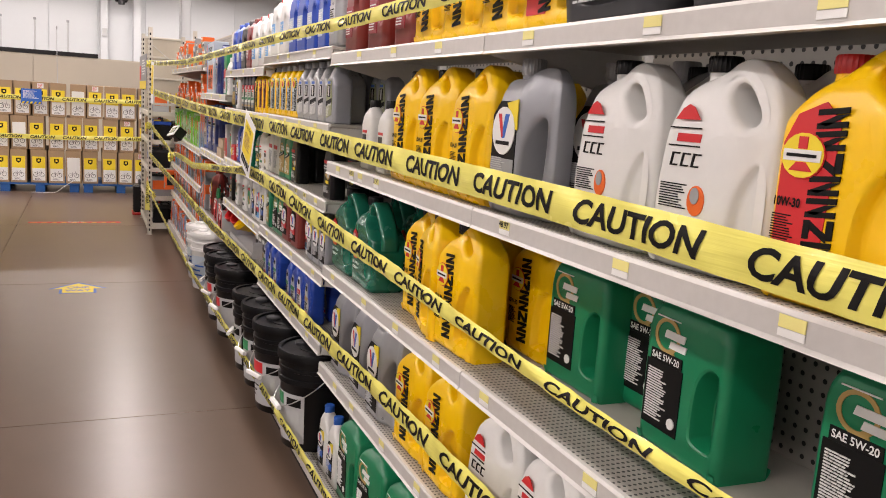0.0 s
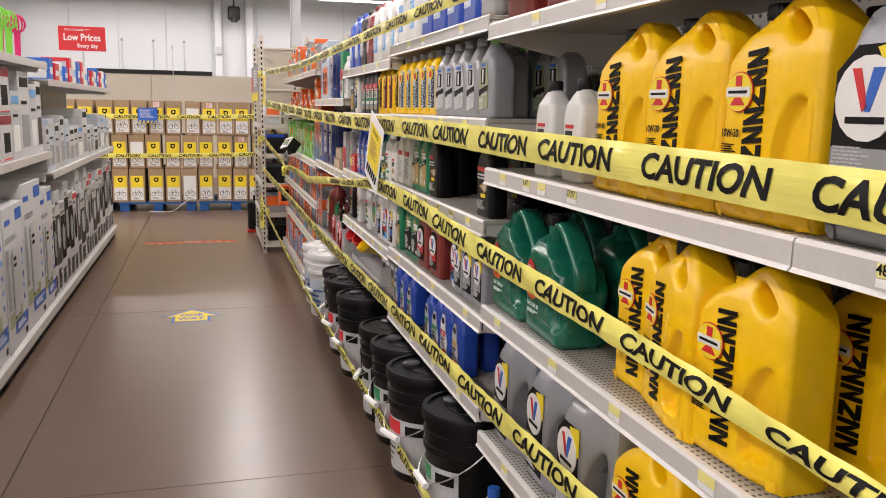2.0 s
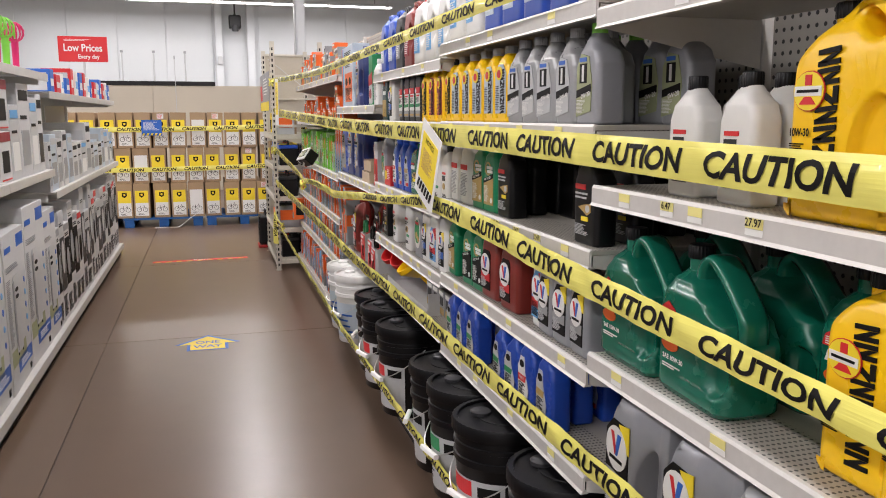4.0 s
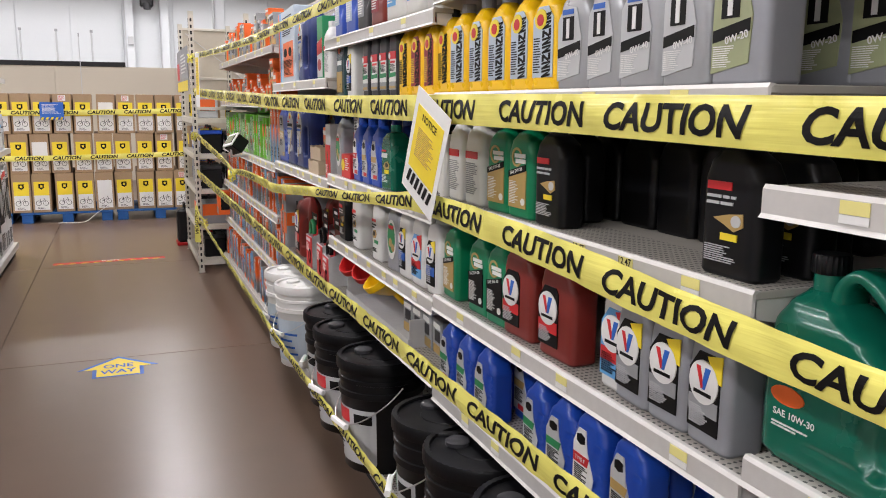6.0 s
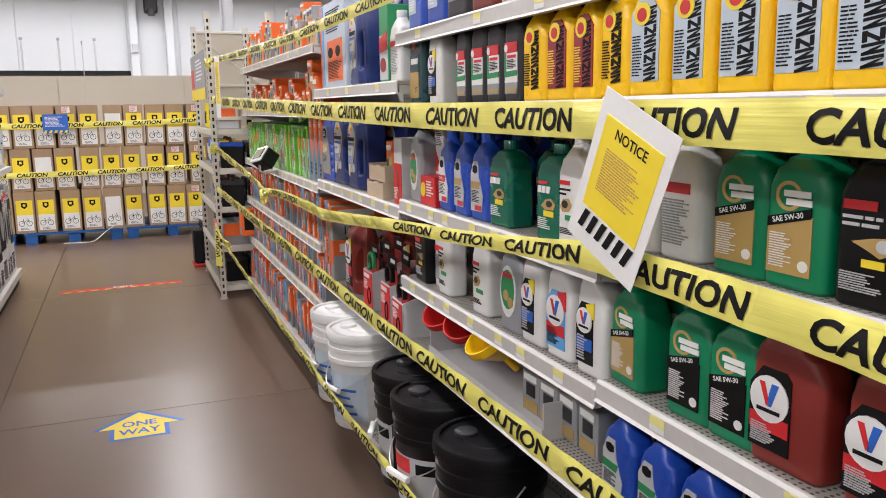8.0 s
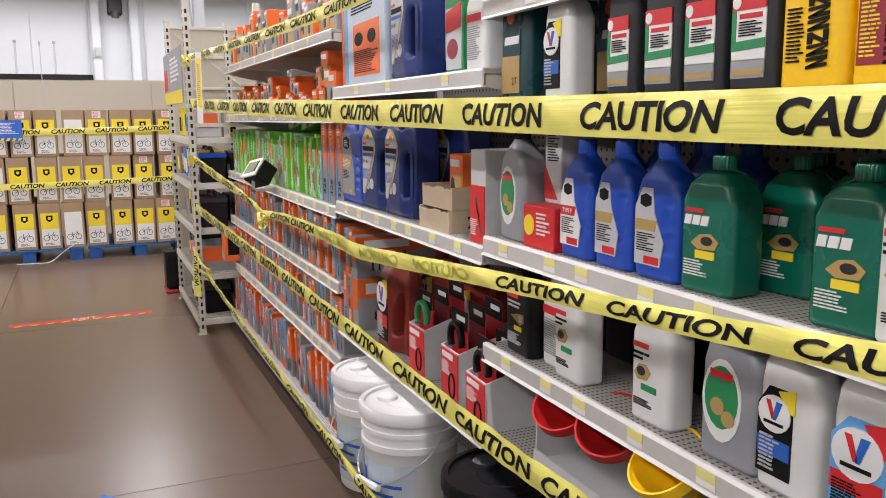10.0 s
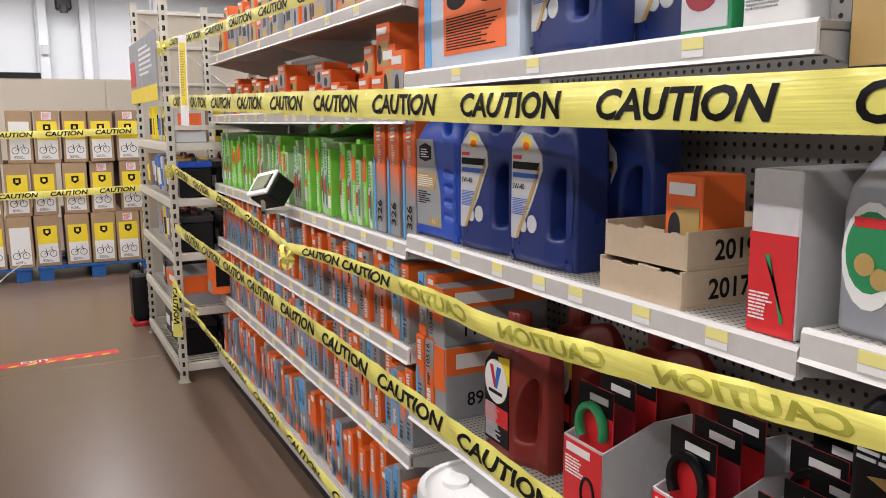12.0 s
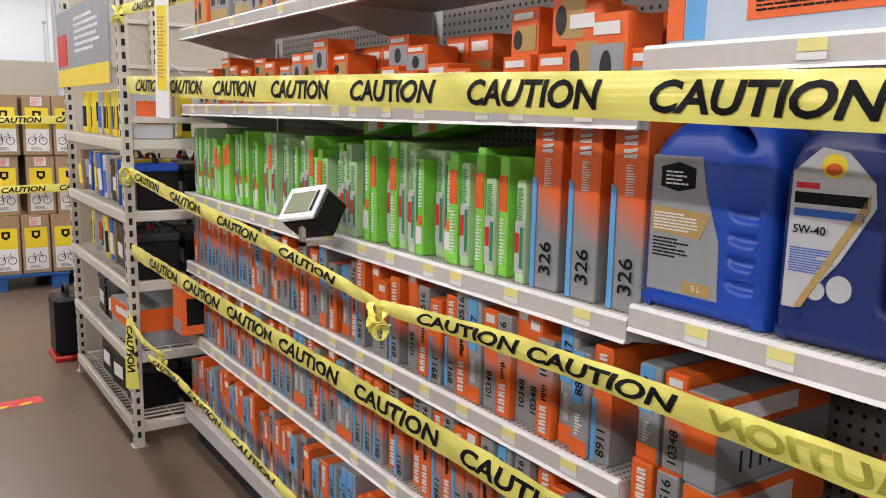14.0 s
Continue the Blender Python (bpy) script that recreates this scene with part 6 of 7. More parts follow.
for z, top, last in ((zC, 0.245, 6.52), (zD, 0.25, 6.52), (z0, 0.25, 6.45)):
    y = 8.9
    while y > last + 0.03:
        w, h = rng.choice((0.034, 0.045, 0.052, 0.06)), top * rng.choice((0.88, 0.94, 1.0, 0.8))
        put("filter_box", y, z, x=(0.79 if z > z0 else 0.77) + rng.choice((0, 0, 0.006, 0.015)), turn=rng.uniform(-2.5, 2.5), w=w, h=round(h, 3), style=rng.choice((0, 0, 1, 2, 3)))
        y -= w + 0.0025
y = 8.86
while y > 6.55:
    w = rng.choice((0.075, 0.085, 0.1))
    hh = rng.choice((0.06, 0.075, 0.09))
    sty = rng.choice((0, 0, 1))
    put("oil_filter_box", y, zA, x=0.79 + rng.uniform(0, 0.03), w=w, h=hh, style=sty)
    if rng.random() < 0.55:
        put("oil_filter_box", y, zA + hh, x=0.80 + rng.uniform(0, 0.03), w=w, h=rng.choice((0.06, 0.075, 0.09)), style=rng.choice((0, 0, 1)))
    if rng.random() < 0.5:
        put("oil_filter_box", y - 0.01, zA, x=0.92, w=0.1, h=0.16, style=0)
    y -= w + rng.uniform(0.004, 0.02)
for y, h, s in ((6.66, 0.17, 0), (6.60, 0.15, 1)):
    put("oil_filter_box", y + 0.04, zA, x=0.80, w=0.085, h=h, style=s)
put("oil_filter_box", 6.74, zA + 0.1, x=0.80, w=0.09, h=0.13, style=0)
y = 8.86
while y > 6.58:
    w, h = rng.choice((0.055, 0.07, 0.085)), rng.choice((0.1, 0.12, 0.14, 0.17))
    put("oil_filter_box", y, zT, x=0.79 + rng.uniform(0, 0.03), w=w, h=h, style=rng.choice((0, 1, 2, 2, 2)))
    if rng.random() < 0.6:
        put("oil_filter_box", y, zT + h, x=0.80 + rng.uniform(0, 0.03), w=w, h=rng.choice((0.06, 0.09)), style=rng.choice((0, 0, 2)))
    y -= w + rng.uniform(0.002, 0.012)

# ---- price checker clipped to the shelf ----
sc = thing("price_checker", "small white and black electronic display clipped to the shelf edge", "display")
mm = pose(0.672, 7.54, 1.158, 0, 0, -80) @ Matrix.Scale(1.12, 4) @ pose(0, 0, 0, -38, 0, 0) @ pose(0, 0, 0, 0, -12, 0)
part("case", boxm(-0.058, 0.058, 0.0, 0.075, -0.045, 0.045, 0.006), BLACK, sc, "black case", mm)
part("bezel", boxm(-0.06, 0.06, -0.012, 0.0, -0.047, 0.047, 0.004), PAPER, sc, "white bezel", mm)
part("screen", boxm(-0.042, 0.04, -0.0145, -0.012, -0.03, 0.028, 0.001), SCREEN, sc, "grey green screen", mm)
part("keys", boxm(0.045, 0.054, -0.0145, -0.012, -0.03, 0.028, 0.001), INK, sc, "", mm)
part("bracket", boxm(0.66, 0.78, 7.53, 7.55, 1.05, 1.062), CHROME, sc)
part("stem", boxm(0.66, 0.672, 7.53, 7.55, 1.05, 1.13), CHROME, sc)


# ---- caution tape ----
def tape(pts, widths, start, name="caution_tape", label="yellow caution tape stretched along the shelves", pitch=0.40, word=0.305, lean=0.0, normal=None, words=(), ghosts=()):
    """A ribbon through pts with widths and the word repeated on it; lettering begins at start metres from its far end."""
    t = thing(name, label, "caution tape", "caution tapes")
    path = smooth_path(pts, 8)
    ws = [widths[0] if len(widths) == 1 else 0 for _ in path]
    if len(widths) > 1:
        n = len(path) - 1
        m = len(widths) - 1
        ws = []
        for i in range(n + 1):
            f = i / n * m
            k = min(int(f), m - 1)
            ws.append(widths[k] + (widths[k + 1] - widths[k]) * (f - k))
    acc = [0.0]
    for a, b in zip(path, path[1:]):
        acc.append(acc[-1] + (b - a).length)
    rng = random.Random(len(pts))
    nrm = Vector(normal or (-1, -0.06, lean)).normalized()

    def at(s, v, off):
        s = min(max(s, 0), acc[-1] - 1e-6)
        k = 0
        lo, hi = 0, len(acc) - 1
        while hi - lo > 1:
            mid = (lo + hi) // 2
            if acc[mid] <= s:
                lo = mid
            else:
                hi = mid
        f = (s - acc[lo]) / max(acc[hi] - acc[lo], 1e-9)
        p = path[lo].lerp(path[hi], f)
        tan = (path[hi] - path[lo]).normalized()
        up = tan.cross(nrm).normalized()
        if up.z < 0:
            up = -up
        w = ws[lo] + (ws[hi] - ws[lo]) * f
        n2 = up.cross(tan).normalized()
        if n2.dot(nrm) < 0:
            n2 = -n2
        ripple = 0.0016 * math.sin(s * 23 + v * 2.0) + 0.0012 * math.sin(s * 61 + v * 3.1)
        return p + up * (v * w / 2) + n2 * (off + ripple - 0.004 * v * v)

    bm = bmesh.new()
    n = max(int(acc[-1] / 0.02), 2)
    rows = [[bm.verts.new(at(acc[-1] * i / n, v, 0)) for v in (-1, -0.5, 0, 0.5, 1)] for i in range(n + 1)]
    for a, b in zip(rows, rows[1:]):
        for k in range(4):
            bm.faces.new((a[k], b[k], b[k + 1], a[k + 1]))
    part("film", bm, TAPEY, t, smooth=True)
    me = text_mesh("CAUTION", 1.0, 0.03, 0.22)
    co = [v.co for v in me.vertices]
    x0, x1 = min(c.x for c in co), max(c.x for c in co)
    y0, y1 = min(c.y for c in co), max(c.y for c in co)
    places = []
    for y in tuple(words) + tuple(ghosts):
        for i in range(len(path) - 1):
            if path[i].y >= y > path[i + 1].y:
                places.append((acc[i] + (acc[i + 1] - acc[i]) * (path[i].y - y) / (path[i].y - path[i + 1].y), y in ghosts))
    if not words:
        s = start
        while s + word < acc[-1]:
            places.append((s, False))
            s += pitch
    for s, ghost in places:
        if s + word > acc[-1]:
            continue
        bm = bmesh.new()
        vs = [bm.verts.new((s + ((x1 - c.x) if ghost else (c.x - x0)) / (x1 - x0) * word, ((c.y - y0) / (y1 - y0) * 2 - 1) * 0.66, 0)) for c in co]
        for p in me.polygons:
            try:
                bm.faces.new([vs[i] for i in p.vertices])
            except ValueError:
                pass
        cut = s
        while cut < s + word:
            bmesh.ops.bisect_plane(bm, geom=bm.verts[:] + bm.edges[:] + bm.faces[:], plane_co=(cut, 0, 0), plane_no=(1, 0, 0))
            cut += 0.02
        for cut in (-0.5, -0.3, -0.1, 0.1, 0.3, 0.5):
            bmesh.ops.bisect_plane(bm, geom=bm.verts[:] + bm.edges[:] + bm.faces[:], plane_co=(0, cut, 0), plane_no=(0, 1, 0))
        for v in bm.verts:
            v.co = at(v.co.x, v.co.y, 0.0014)
        part("lettering", bm, GHOST if ghost else INK, t, "faint lettering showing through from behind" if ghost else "black capital lettering")
    return t


def tx(y):
    return 0.56 + (8.93 - y) * 0.0243


def line(*yz):
    return [(tx(y), y, z) for y, z in yz]


tape(line((8.93, 1.49), (8.0, 1.463), (7.2, 1.445), (6.7, 1.434), (5.85, 1.413), (5.3, 1.405), (4.5, 1.396), (3.4, 1.391), (2.1, 1.375), (1.24, 1.363), (0.65, 1.35), (-0.6, 1.32)), (0.066,), 0.15, word=0.312,
     words=(8.79, 8.38, 7.97, 7.556, 7.147, 6.735, 6.335, 5.925, 5.53, 5.125, 4.70, 4.306, 3.90, 3.474, 3.105, 2.71, 2.335, 1.93, 1.548, 1.166, 0.772, 0.38, -0.01))
tape(line((8.95, 1.15), (8.3, 1.10), (7.5, 1.045), (7.02, 1.0)), (0.045, 0.05, 0.04, 0.025), 0.1, words=(8.85, 8.42, 7.97, 7.52))
tape(line((7.02, 1.0), (6.6, 1.02), (6.0, 1.02), (5.77, 1.018), (4.97, 1.08), (4.5, 1.112), (4.1, 1.145), (3.85, 1.16), (3.3, 1.143), (2.8, 1.112), (2.0, 1.078), (1.385, 1.048), (1.0, 1.034), (0.79, 1.03), (-0.4, 1.01)), (0.03, 0.04, 0.046, 0.042, 0.036, 0.036, 0.05, 0.064, 0.066, 0.056, 0.036, 0.03, 0.028, 0.028), 0.29, word=0.30, words=(6.88, 6.56, 4.98, 4.62, 4.26, 3.85, 3.449, 3.09, 2.70, 2.325, 1.962, 1.592, 1.207, 0.83, 0.45), ghosts=(6.21, 5.80, 5.40))
tape(line((8.95, 0.838), (7.5, 0.80), (6.6, 0.781), (5.8, 0.757), (5.0, 0.736), (4.5, 0.737), (2.73, 0.722), (1.96, 0.727), (1.41, 0.72), (0.4, 0.71)), (0.058,), 0.23, word=0.33, words=(8.7, 8.3, 7.905, 7.53, 7.13, 6.73, 6.34, 5.945, 5.54, 5.17, 4.80, 4.40, 4.0, 3.61, 3.225, 2.82, 2.42, 2.022, 1.62, 1.22))
tape([(tx(y) - 0.03, y, z) for y, z in ((8.66, 0.47), (8.35, 0.48), (8.0, 0.46), (7.46, 0.425), (6.76, 0.385), (6.1, 0.35), (5.5, 0.32), (3.86, 0.295), (2.4, 0.258), (1.6, 0.24))], (0.03, 0.035, 0.04, 0.045, 0.045), 0.06)
tape(line((8.95, 1.772), (8.1, 1.745), (7.2, 1.729), (6.3, 1.716), (5.5, 1.722), (3.57, 1.747), (2.5, 1.754), (1.83, 1.763), (0.8, 1.78)), (0.042,), 0.155, pitch=0.39)
for k, (x, y, z) in enumerate(((tx(7.02) - 0.005, 7.02, 0.995), (0.585, 8.66, 0.48), (0.545, 8.95, 1.775), (0.545, 8.95, 1.16))):
    t = thing("tape_knot", "crumpled knot of yellow caution tape", "tape knot", "tape knots")
    bm = bmesh.new()
    r2 = random.Random(k)
    for i in range(5):
        a0 = r2.uniform(0, 6)
        loop = [(x + 0.016 * math.cos(a0 + a) * r2.uniform(0.7, 1.1), y + 0.022 * math.sin(a0 + a), z - 0.012 * i + 0.012 * math.cos(a * 2 + i)) for a in np.linspace(0, 4.5, 7)]
        sweep(bm, smooth_path(loop, 3), 0.016, 0.003, Vector((0.2, 0.1, 1)), 6)
    part("film", bm, TAPEY, t, smooth=True)
tape([(0.542, 8.985, 0.56), (0.545, 8.90, 0.52), (0.56, 8.78, 0.49), (0.585, 8.66, 0.475)], (0.05, 0.03, 0.02), 0.4, label="end of caution tape tied round the rack post")
tape([(0.540, 8.962, 0.56), (0.538, 8.955, 0.46), (0.538, 8.955, 0.36), (0.541, 8.962, 0.26)], (0.03, 0.05, 0.06), 0.03, label="loose end of caution tape hanging from the rack", pitch=0.3, word=0.2, normal=(-0.7, -0.7, 0))

# ---- notice sheet taped over the tapes ----
t = thing("notice_sheet", "white notice sheet with yellow panel taped on the caution tape", "notice")
NM = Matrix.Translation((0.662, 3.82, 1.288)) @ Euler((0, 0, radians(-86))).to_matrix().to_4x4() @ pose(0, 0, 0, 0, 24, 0) @ Matrix.Diagonal((0.9, 1, 0.95, 1))
part("sheet", boxm(-0.108, 0.108, 0, 0.0012, -0.14, 0.14), PAPER, t, "", NM)
part("yellow_panel", boxm(-0.085, 0.085, -0.001, 0, -0.07, 0.10), PYEL, t, "", NM)
bm = bmesh.new()
bars(bm, -0.06, 0.06, -0.03, 0.05, 8, 1)
part("print", bm, PGOLD, t, "", NM)
part("lettering", letters(bmesh.new(), "NOTICE", 0, 0.078, 0.026, 1, 0, 0.0004), INK, t, "", NM)
bm = bmesh.new()
for k in range(6):
    plate(bm, [(-0.08 + k * 0.028, -0.11), (-0.066 + k * 0.028, -0.11), (-0.055 + k * 0.028, -0.075), (-0.069 + k * 0.028, -0.075)], 2)
part("hazard_band", bm, INK, t, "dark hazard stripes", NM)
t = thing("notice_strip", "narrow yellow and white notice hanging at the rack", "notice")
NM2 = pose(tx(8.35) - 0.03, 8.36, 1.56, 0, 3, -80)
part("sheet", boxm(-0.05, 0.05, 0, 0.001, -0.19, 0.2), PAPER, t, "", NM2)
part("yellow_panel", boxm(-0.036, 0.036, -0.001, 0, -0.10, 0.17), PYEL, t, "", NM2)
part("print", bars(bmesh.new(), -0.028, 0.028, -0.06, 0.14, 9, 1), PGOLD, t, "", NM2)

# ---- battery rack at the end of the run ----
RX0, RX1, RY0, RY1 = 0.545, 1.02, 8.97, 10.2
rack = thing("battery_rack", "cream slotted steel rack with wire shelves", "rack")


def rack_post(x, y):
    bm = bmesh.new()
    box(bm, x, x + 0.003, y, y + 0.04, 0, 2.12)
    box(bm, x + 0.003, x + 0.04, y, y + 0.003, 0, 2.12)
    p = part("post", bm, RACKM, rack, "slotted angle post")
    bm = bmesh.new()
    for k in range(41):
        z = 0.04 + k * 0.05
        box(bm, x - 0.0012, x - 0.0002, y + 0.014, y + 0.026, z, z + 0.026)
        box(bm, x + 0.012, x + 0.026, y - 0.0012, y - 0.0002, z, z + 0.026)
    part("slot_row", bm, DARK, p, "dark punched slots")
    part("foot", boxm(x - 0.01, x + 0.05, y - 0.01, y + 0.05, 0, 0.004), RACKM, p)


for x in (RX0, RX1 - 0.04):
    for y in (RY0, RY1 - 0.04):
        rack_post(x, y)
RZ = (0.10, 0.40, 0.70, 0.99, 1.28)
for z in RZ:
    part("front_beam", boxm(RX0 - 0.004, RX0 + 0.02, RY0 + 0.002, RY1 - 0.002, z - 0.045, z, 0.003), RACKM, rack)
    part("back_beam", boxm(RX1 - 0.02, RX1, RY0 + 0.042, RY1 - 0.042, z - 0.045, z, 0.003), RACKM, rack)
    for y in (RY0 + 0.004, RY1 - 0.02):
        part("side_beam", boxm(RX0 + 0.042, RX1 - 0.042, y, y + 0.016, z - 0.04, z - 0.002, 0.002), RACKM, rack)
    bm = bmesh.new()
    for k in range(26):
        y = RY0 + 0.03 + k * 0.0465
        box(bm, RX0 + 0.02, RX1 - 0.02, y, y + 0.006, z - 0.006, z)
    for k in range(4):
        x = RX0 + 0.06 + k * 0.115
        box(bm, x, x + 0.006, RY0 + 0.02, RY1 - 0.02, z - 0.013, z - 0.007)
    part("wire_deck", bm, RACKM, rack, "cream wire deck")
part("side_rail", boxm(RX0 + 0.042, RX1 - 0.042, RY0 + 0.004, RY0 + 0.02, 1.345, 1.37), RACKM, rack)
pn = thing("end_panel", "beige steel gondola end panel behind the rack with cross brace", "panel")
part("sheet", boxm(0.58, 2.4, 10.34, 10.36, 0.0, 2.10, 0.003), BEIGE, pn)
for z in (1.62, 1.86, 2.08):
    part("seam_rail", boxm(0.58, 2.4, 10.325, 10.34, z, z + 0.022, 0.002), RACKM, pn)
part("brace", sweep(bmesh.new(), [Vector((0.62, 10.315, 2.05)), Vector((1.25, 10.315, 1.55))], 0.008, 0.008, Vector((0, 1, 0)), 6), CHROME, pn)
# sign on the rack
t = thing("rack_sign", "dark grey and yellow sign board fixed to the rack", "sign")
part("board", boxm(RX0 - 0.016, RX0 - 0.006, 9.06, 10.22, 1.50, 1.86, 0.002), PGREY, t)
part("yellow_band", boxm(RX0 - 0.018, RX0 - 0.016, 9.06, 10.22, 1.50, 1.585), PYEL, t)
part("red_patch", boxm(RX0 - 0.018, RX0 - 0.016, 9.95, 10.20, 1.60, 1.75), PRED, t)
bm = bars(bmesh.new(), -0.3, 0.25, -0.07, 0.1, 3, 1)
part("print", bm, PAPER, t, "", pose(RX0 - 0.016, 9.45, 1.72, 0, 0, -90))


@kind("battery")
def battery(blue=False):
    w, d, h = 0.2, 0.17, 0.19
    t = thing("car_battery", "black car battery with carry strap" if not blue else "blue topped car battery", "car battery", "car batteries")
    t["wide"] = w
    part("case", boxm(-w / 2, w / 2, 0, d, 0, h * 0.82, 0.006), BLACK, t)
    part("lid", boxm(-w / 2 - 0.003, w / 2 + 0.003, -0.003, d + 0.003, h * 0.82, h, 0.006), BLUE if blue else CHAR, t)
    for x, m in ((-0.07, RED), (0.07, CHAR)):
        part("terminal", cyl(bmesh.new(), x, d / 2, h, h + 0.018, 0.014, n=12), m, t, smooth=True)
    part("strap", sweep(bmesh.new(), smooth_path([(-0.08, d / 2, h), (-0.04, d / 2, h + 0.035), (0.04, d / 2, h + 0.035), (0.08, d / 2, h)], 4), 0.003, 0.018, Vector((0, 1, 0)), 6), CHAR, t, smooth=True)
    part("label", rect(bmesh.new(), -0.06, 0.06, 0.05, 0.11, 3), PAPER if not blue else PLGREY, t)
    return t


@kind("manual")
def manual(M=0):
    t = thing("repair_manual", ["yellow packaged accessory bag", "blue boxed car accessory", "white and grey boxed accessory", "brown boxed car accessory"][M], "package", "packages on the rack")
    t["wide"] = 0.05
    part("pack", boxm(-0.022, 0.022, 0, 0.16, 0, 0.2, 0.004), [PYEL, PBLUE, PLGREY, CARD][M], t)
    part("panel", rect(bmesh.new(), -0.018, 0.018, 0.03, 0.13, 1), [INK, PAPER, PBLUE, PYEL][M], t)
    side = bmesh.new()
    box(side, 0.022, 0.0232, 0.02, 0.14, 0.06, 0.15)
    part("side_panel", side, [INK, PSKY, PORANGE, PAPER][M], t)
    return t


rng = random.Random(33)
for z, n in ((1.28, 17), (0.99, 15), (0.70, 14)):
    for k in range(n):
        y = 10.12 - k * 0.068
        if z < 0.8 and k > 9:
            continue
        put("manual", y, z, x=RX0 + 0.04 + rng.uniform(0, 0.05), turn=rng.uniform(-14, 14), tilt=rng.uniform(-9, 9), M=rng.choice((0, 0, 2, 3) if z > 1.2 else (0, 1, 2, 2, 3)))
for z, ys in ((1.28, (9.15,)), (0.99, (9.22, 9.46)), (0.70, (9.22, 9.45)), (0.40, (9.9, 9.66)), (0.10, (9.85, 9.6, 9.33))):
    for k, y in enumerate(ys):
        if z == 1.28:
            put("manual", y, z, x=RX0 + 0.1, turn=80, M=0)
            put("manual", y, z, x=RX0 + 0.3, turn=80, M=0)
        else:
            put("battery", y, z, x=RX0 + 0.06, turn=rng.uniform(-6, 6), blue=(z == 0.99 and k == 0))
            put("battery", y, z, x=RX0 + 0.26, turn=rng.uniform(-6, 6), blue=False)
jb = carton("charger_carton", "orange and grey battery charger carton", "carton", 0.36, 0.3, 0.17, PGREY)
jb.matrix_basis = pose(RX0 + 0.03, 9.22, 0.40, 0, 0, -86)
part("band", plate(bmesh.new(), [(-0.178, 0.09), (0.178, 0.05), (0.178, 0.165), (-0.178, 0.165)], 1), PORANGE, jb)
side = bmesh.new()
box(side, 0.18, 0.1815, 0.01, 0.29, 0.07, 0.165)
part("side_band", side, PORANGE, jb)
part("wordmark", rect(bmesh.new(), -0.1, 0.08, 0.11, 0.14, 2), PAPER, jb)
fb = carton("filter_carton", "orange filter carton with black print at the shelf end", "carton", 0.12, 0.25, 0.19, PORANGE)
fb.matrix_basis = pose(0.70, 8.84, 0.505, 0, 0, -90)
part("panel", rect(bmesh.new(), -0.055, 0.055, 0.01, 0.06, 1), PGREY, fb)
side = bmesh.new()
box(side, 0.06, 0.0612, 0.02, 0.22, 0.04, 0.15)
part("print", side, INK, fb)
t = thing("jump_starter", "black jump starter with red base on the floor beyond the rack", "jump starter")
part("case", boxm(0.47, 0.62, 10.4, 10.62, 0.03, 0.36, 0.02), BLACK, t)
part("base", boxm(0.46, 0.63, 10.39, 10.63, 0, 0.03, 0.006), RED, t)
part("handle", sweep(bmesh.new(), smooth_path([(0.545, 10.44, 0.355), (0.545, 10.46, 0.41), (0.545, 10.56, 0.41), (0.545, 10.58, 0.355)], 4), 0.02, 0.02, Vector((1, 0, 0)), 8), BLACK, t, smooth=True)


# ---- bicycle cartons on blue pallets ----
def ring(bm, cx, cz, r, wdt, layer):
    n = 16
    for k in range(n):
        a0, a1 = 2 * math.pi * k / n, 2 * math.pi * (k + 1) / n
        plate(bm, [(cx + q * math.cos(a), cz + q * math.sin(a)) for q, a in ((r, a0), (r, a1), (r - wdt, a1), (r - wdt, a0))], layer)
    return bm


@kind("bike_box")
def bike_box(style=0):
    w, d, h = 0.200, 0.9, 0.455
    t = thing("bicycle_carton", ["brown bicycle carton with yellow and white printed end", "brown bicycle carton with white end and label", "brown bicycle carton with shipping label"][style], "carton", "bicycle cartons")
    t["wide"] = w
    part("box", boxm(-w / 2, w / 2, 0, d, 0, h, 0.004), CARD, t)
    part("tape_strip", boxm(-0.025, 0.025, -0.0005, 0.3, h - 0.0005, h + 0.001), PGOLD, t)
    if style != 1:
        part("yellow_panel", rect(bmesh.new(), -0.08, 0.08, 0.2, 0.36, 1), PYEL, t)
        part("badge", plate(bmesh.new(), [(-0.03, 0.335), (0.03, 0.335), (0.03, 0.29), (0, 0.268), (-0.03, 0.29)], 2), INK, t, "black shield badge")
        part("badge_mark", rect(bmesh.new(), -0.012, 0.012, 0.295, 0.32, 3), PYEL, t)
    part("white_panel", rect(bmesh.new(), -0.08, 0.08, 0.03, 0.2 if style != 1 else 0.36, 1), PAPER, t)
    bm = ring(bmesh.new(), -0.038, 0.11, 0.03, 0.005, 2)
    ring(bm, 0.038, 0.11, 0.03, 0.005, 2)
    plate(bm, [(-0.038, 0.108), (-0.038, 0.113), (0.02, 0.15), (0.022, 0.146)], 2)
    plate(bm, [(0.038, 0.11), (0.042, 0.11), (0.026, 0.168), (0.02, 0.168)], 2)
    plate(bm, [(-0.015, 0.1), (-0.01, 0.1), (-0.018, 0.16), (-0.024, 0.16)], 2)
    bars(bm, -0.05, 0.05, 0.04, 0.065, 2, 2)
    part("bicycle_picture", bm, CHAR, t)
    if style == 2:
        part("shipping_label", rect(bmesh.new(), -0.04, 0.04, 0.375, 0.44, 1), PAPER, t)
        part("label_print", bars(bmesh.new(), -0.033, 0.033, 0.38, 0.436, 4, 2), PRED, t)
    return t


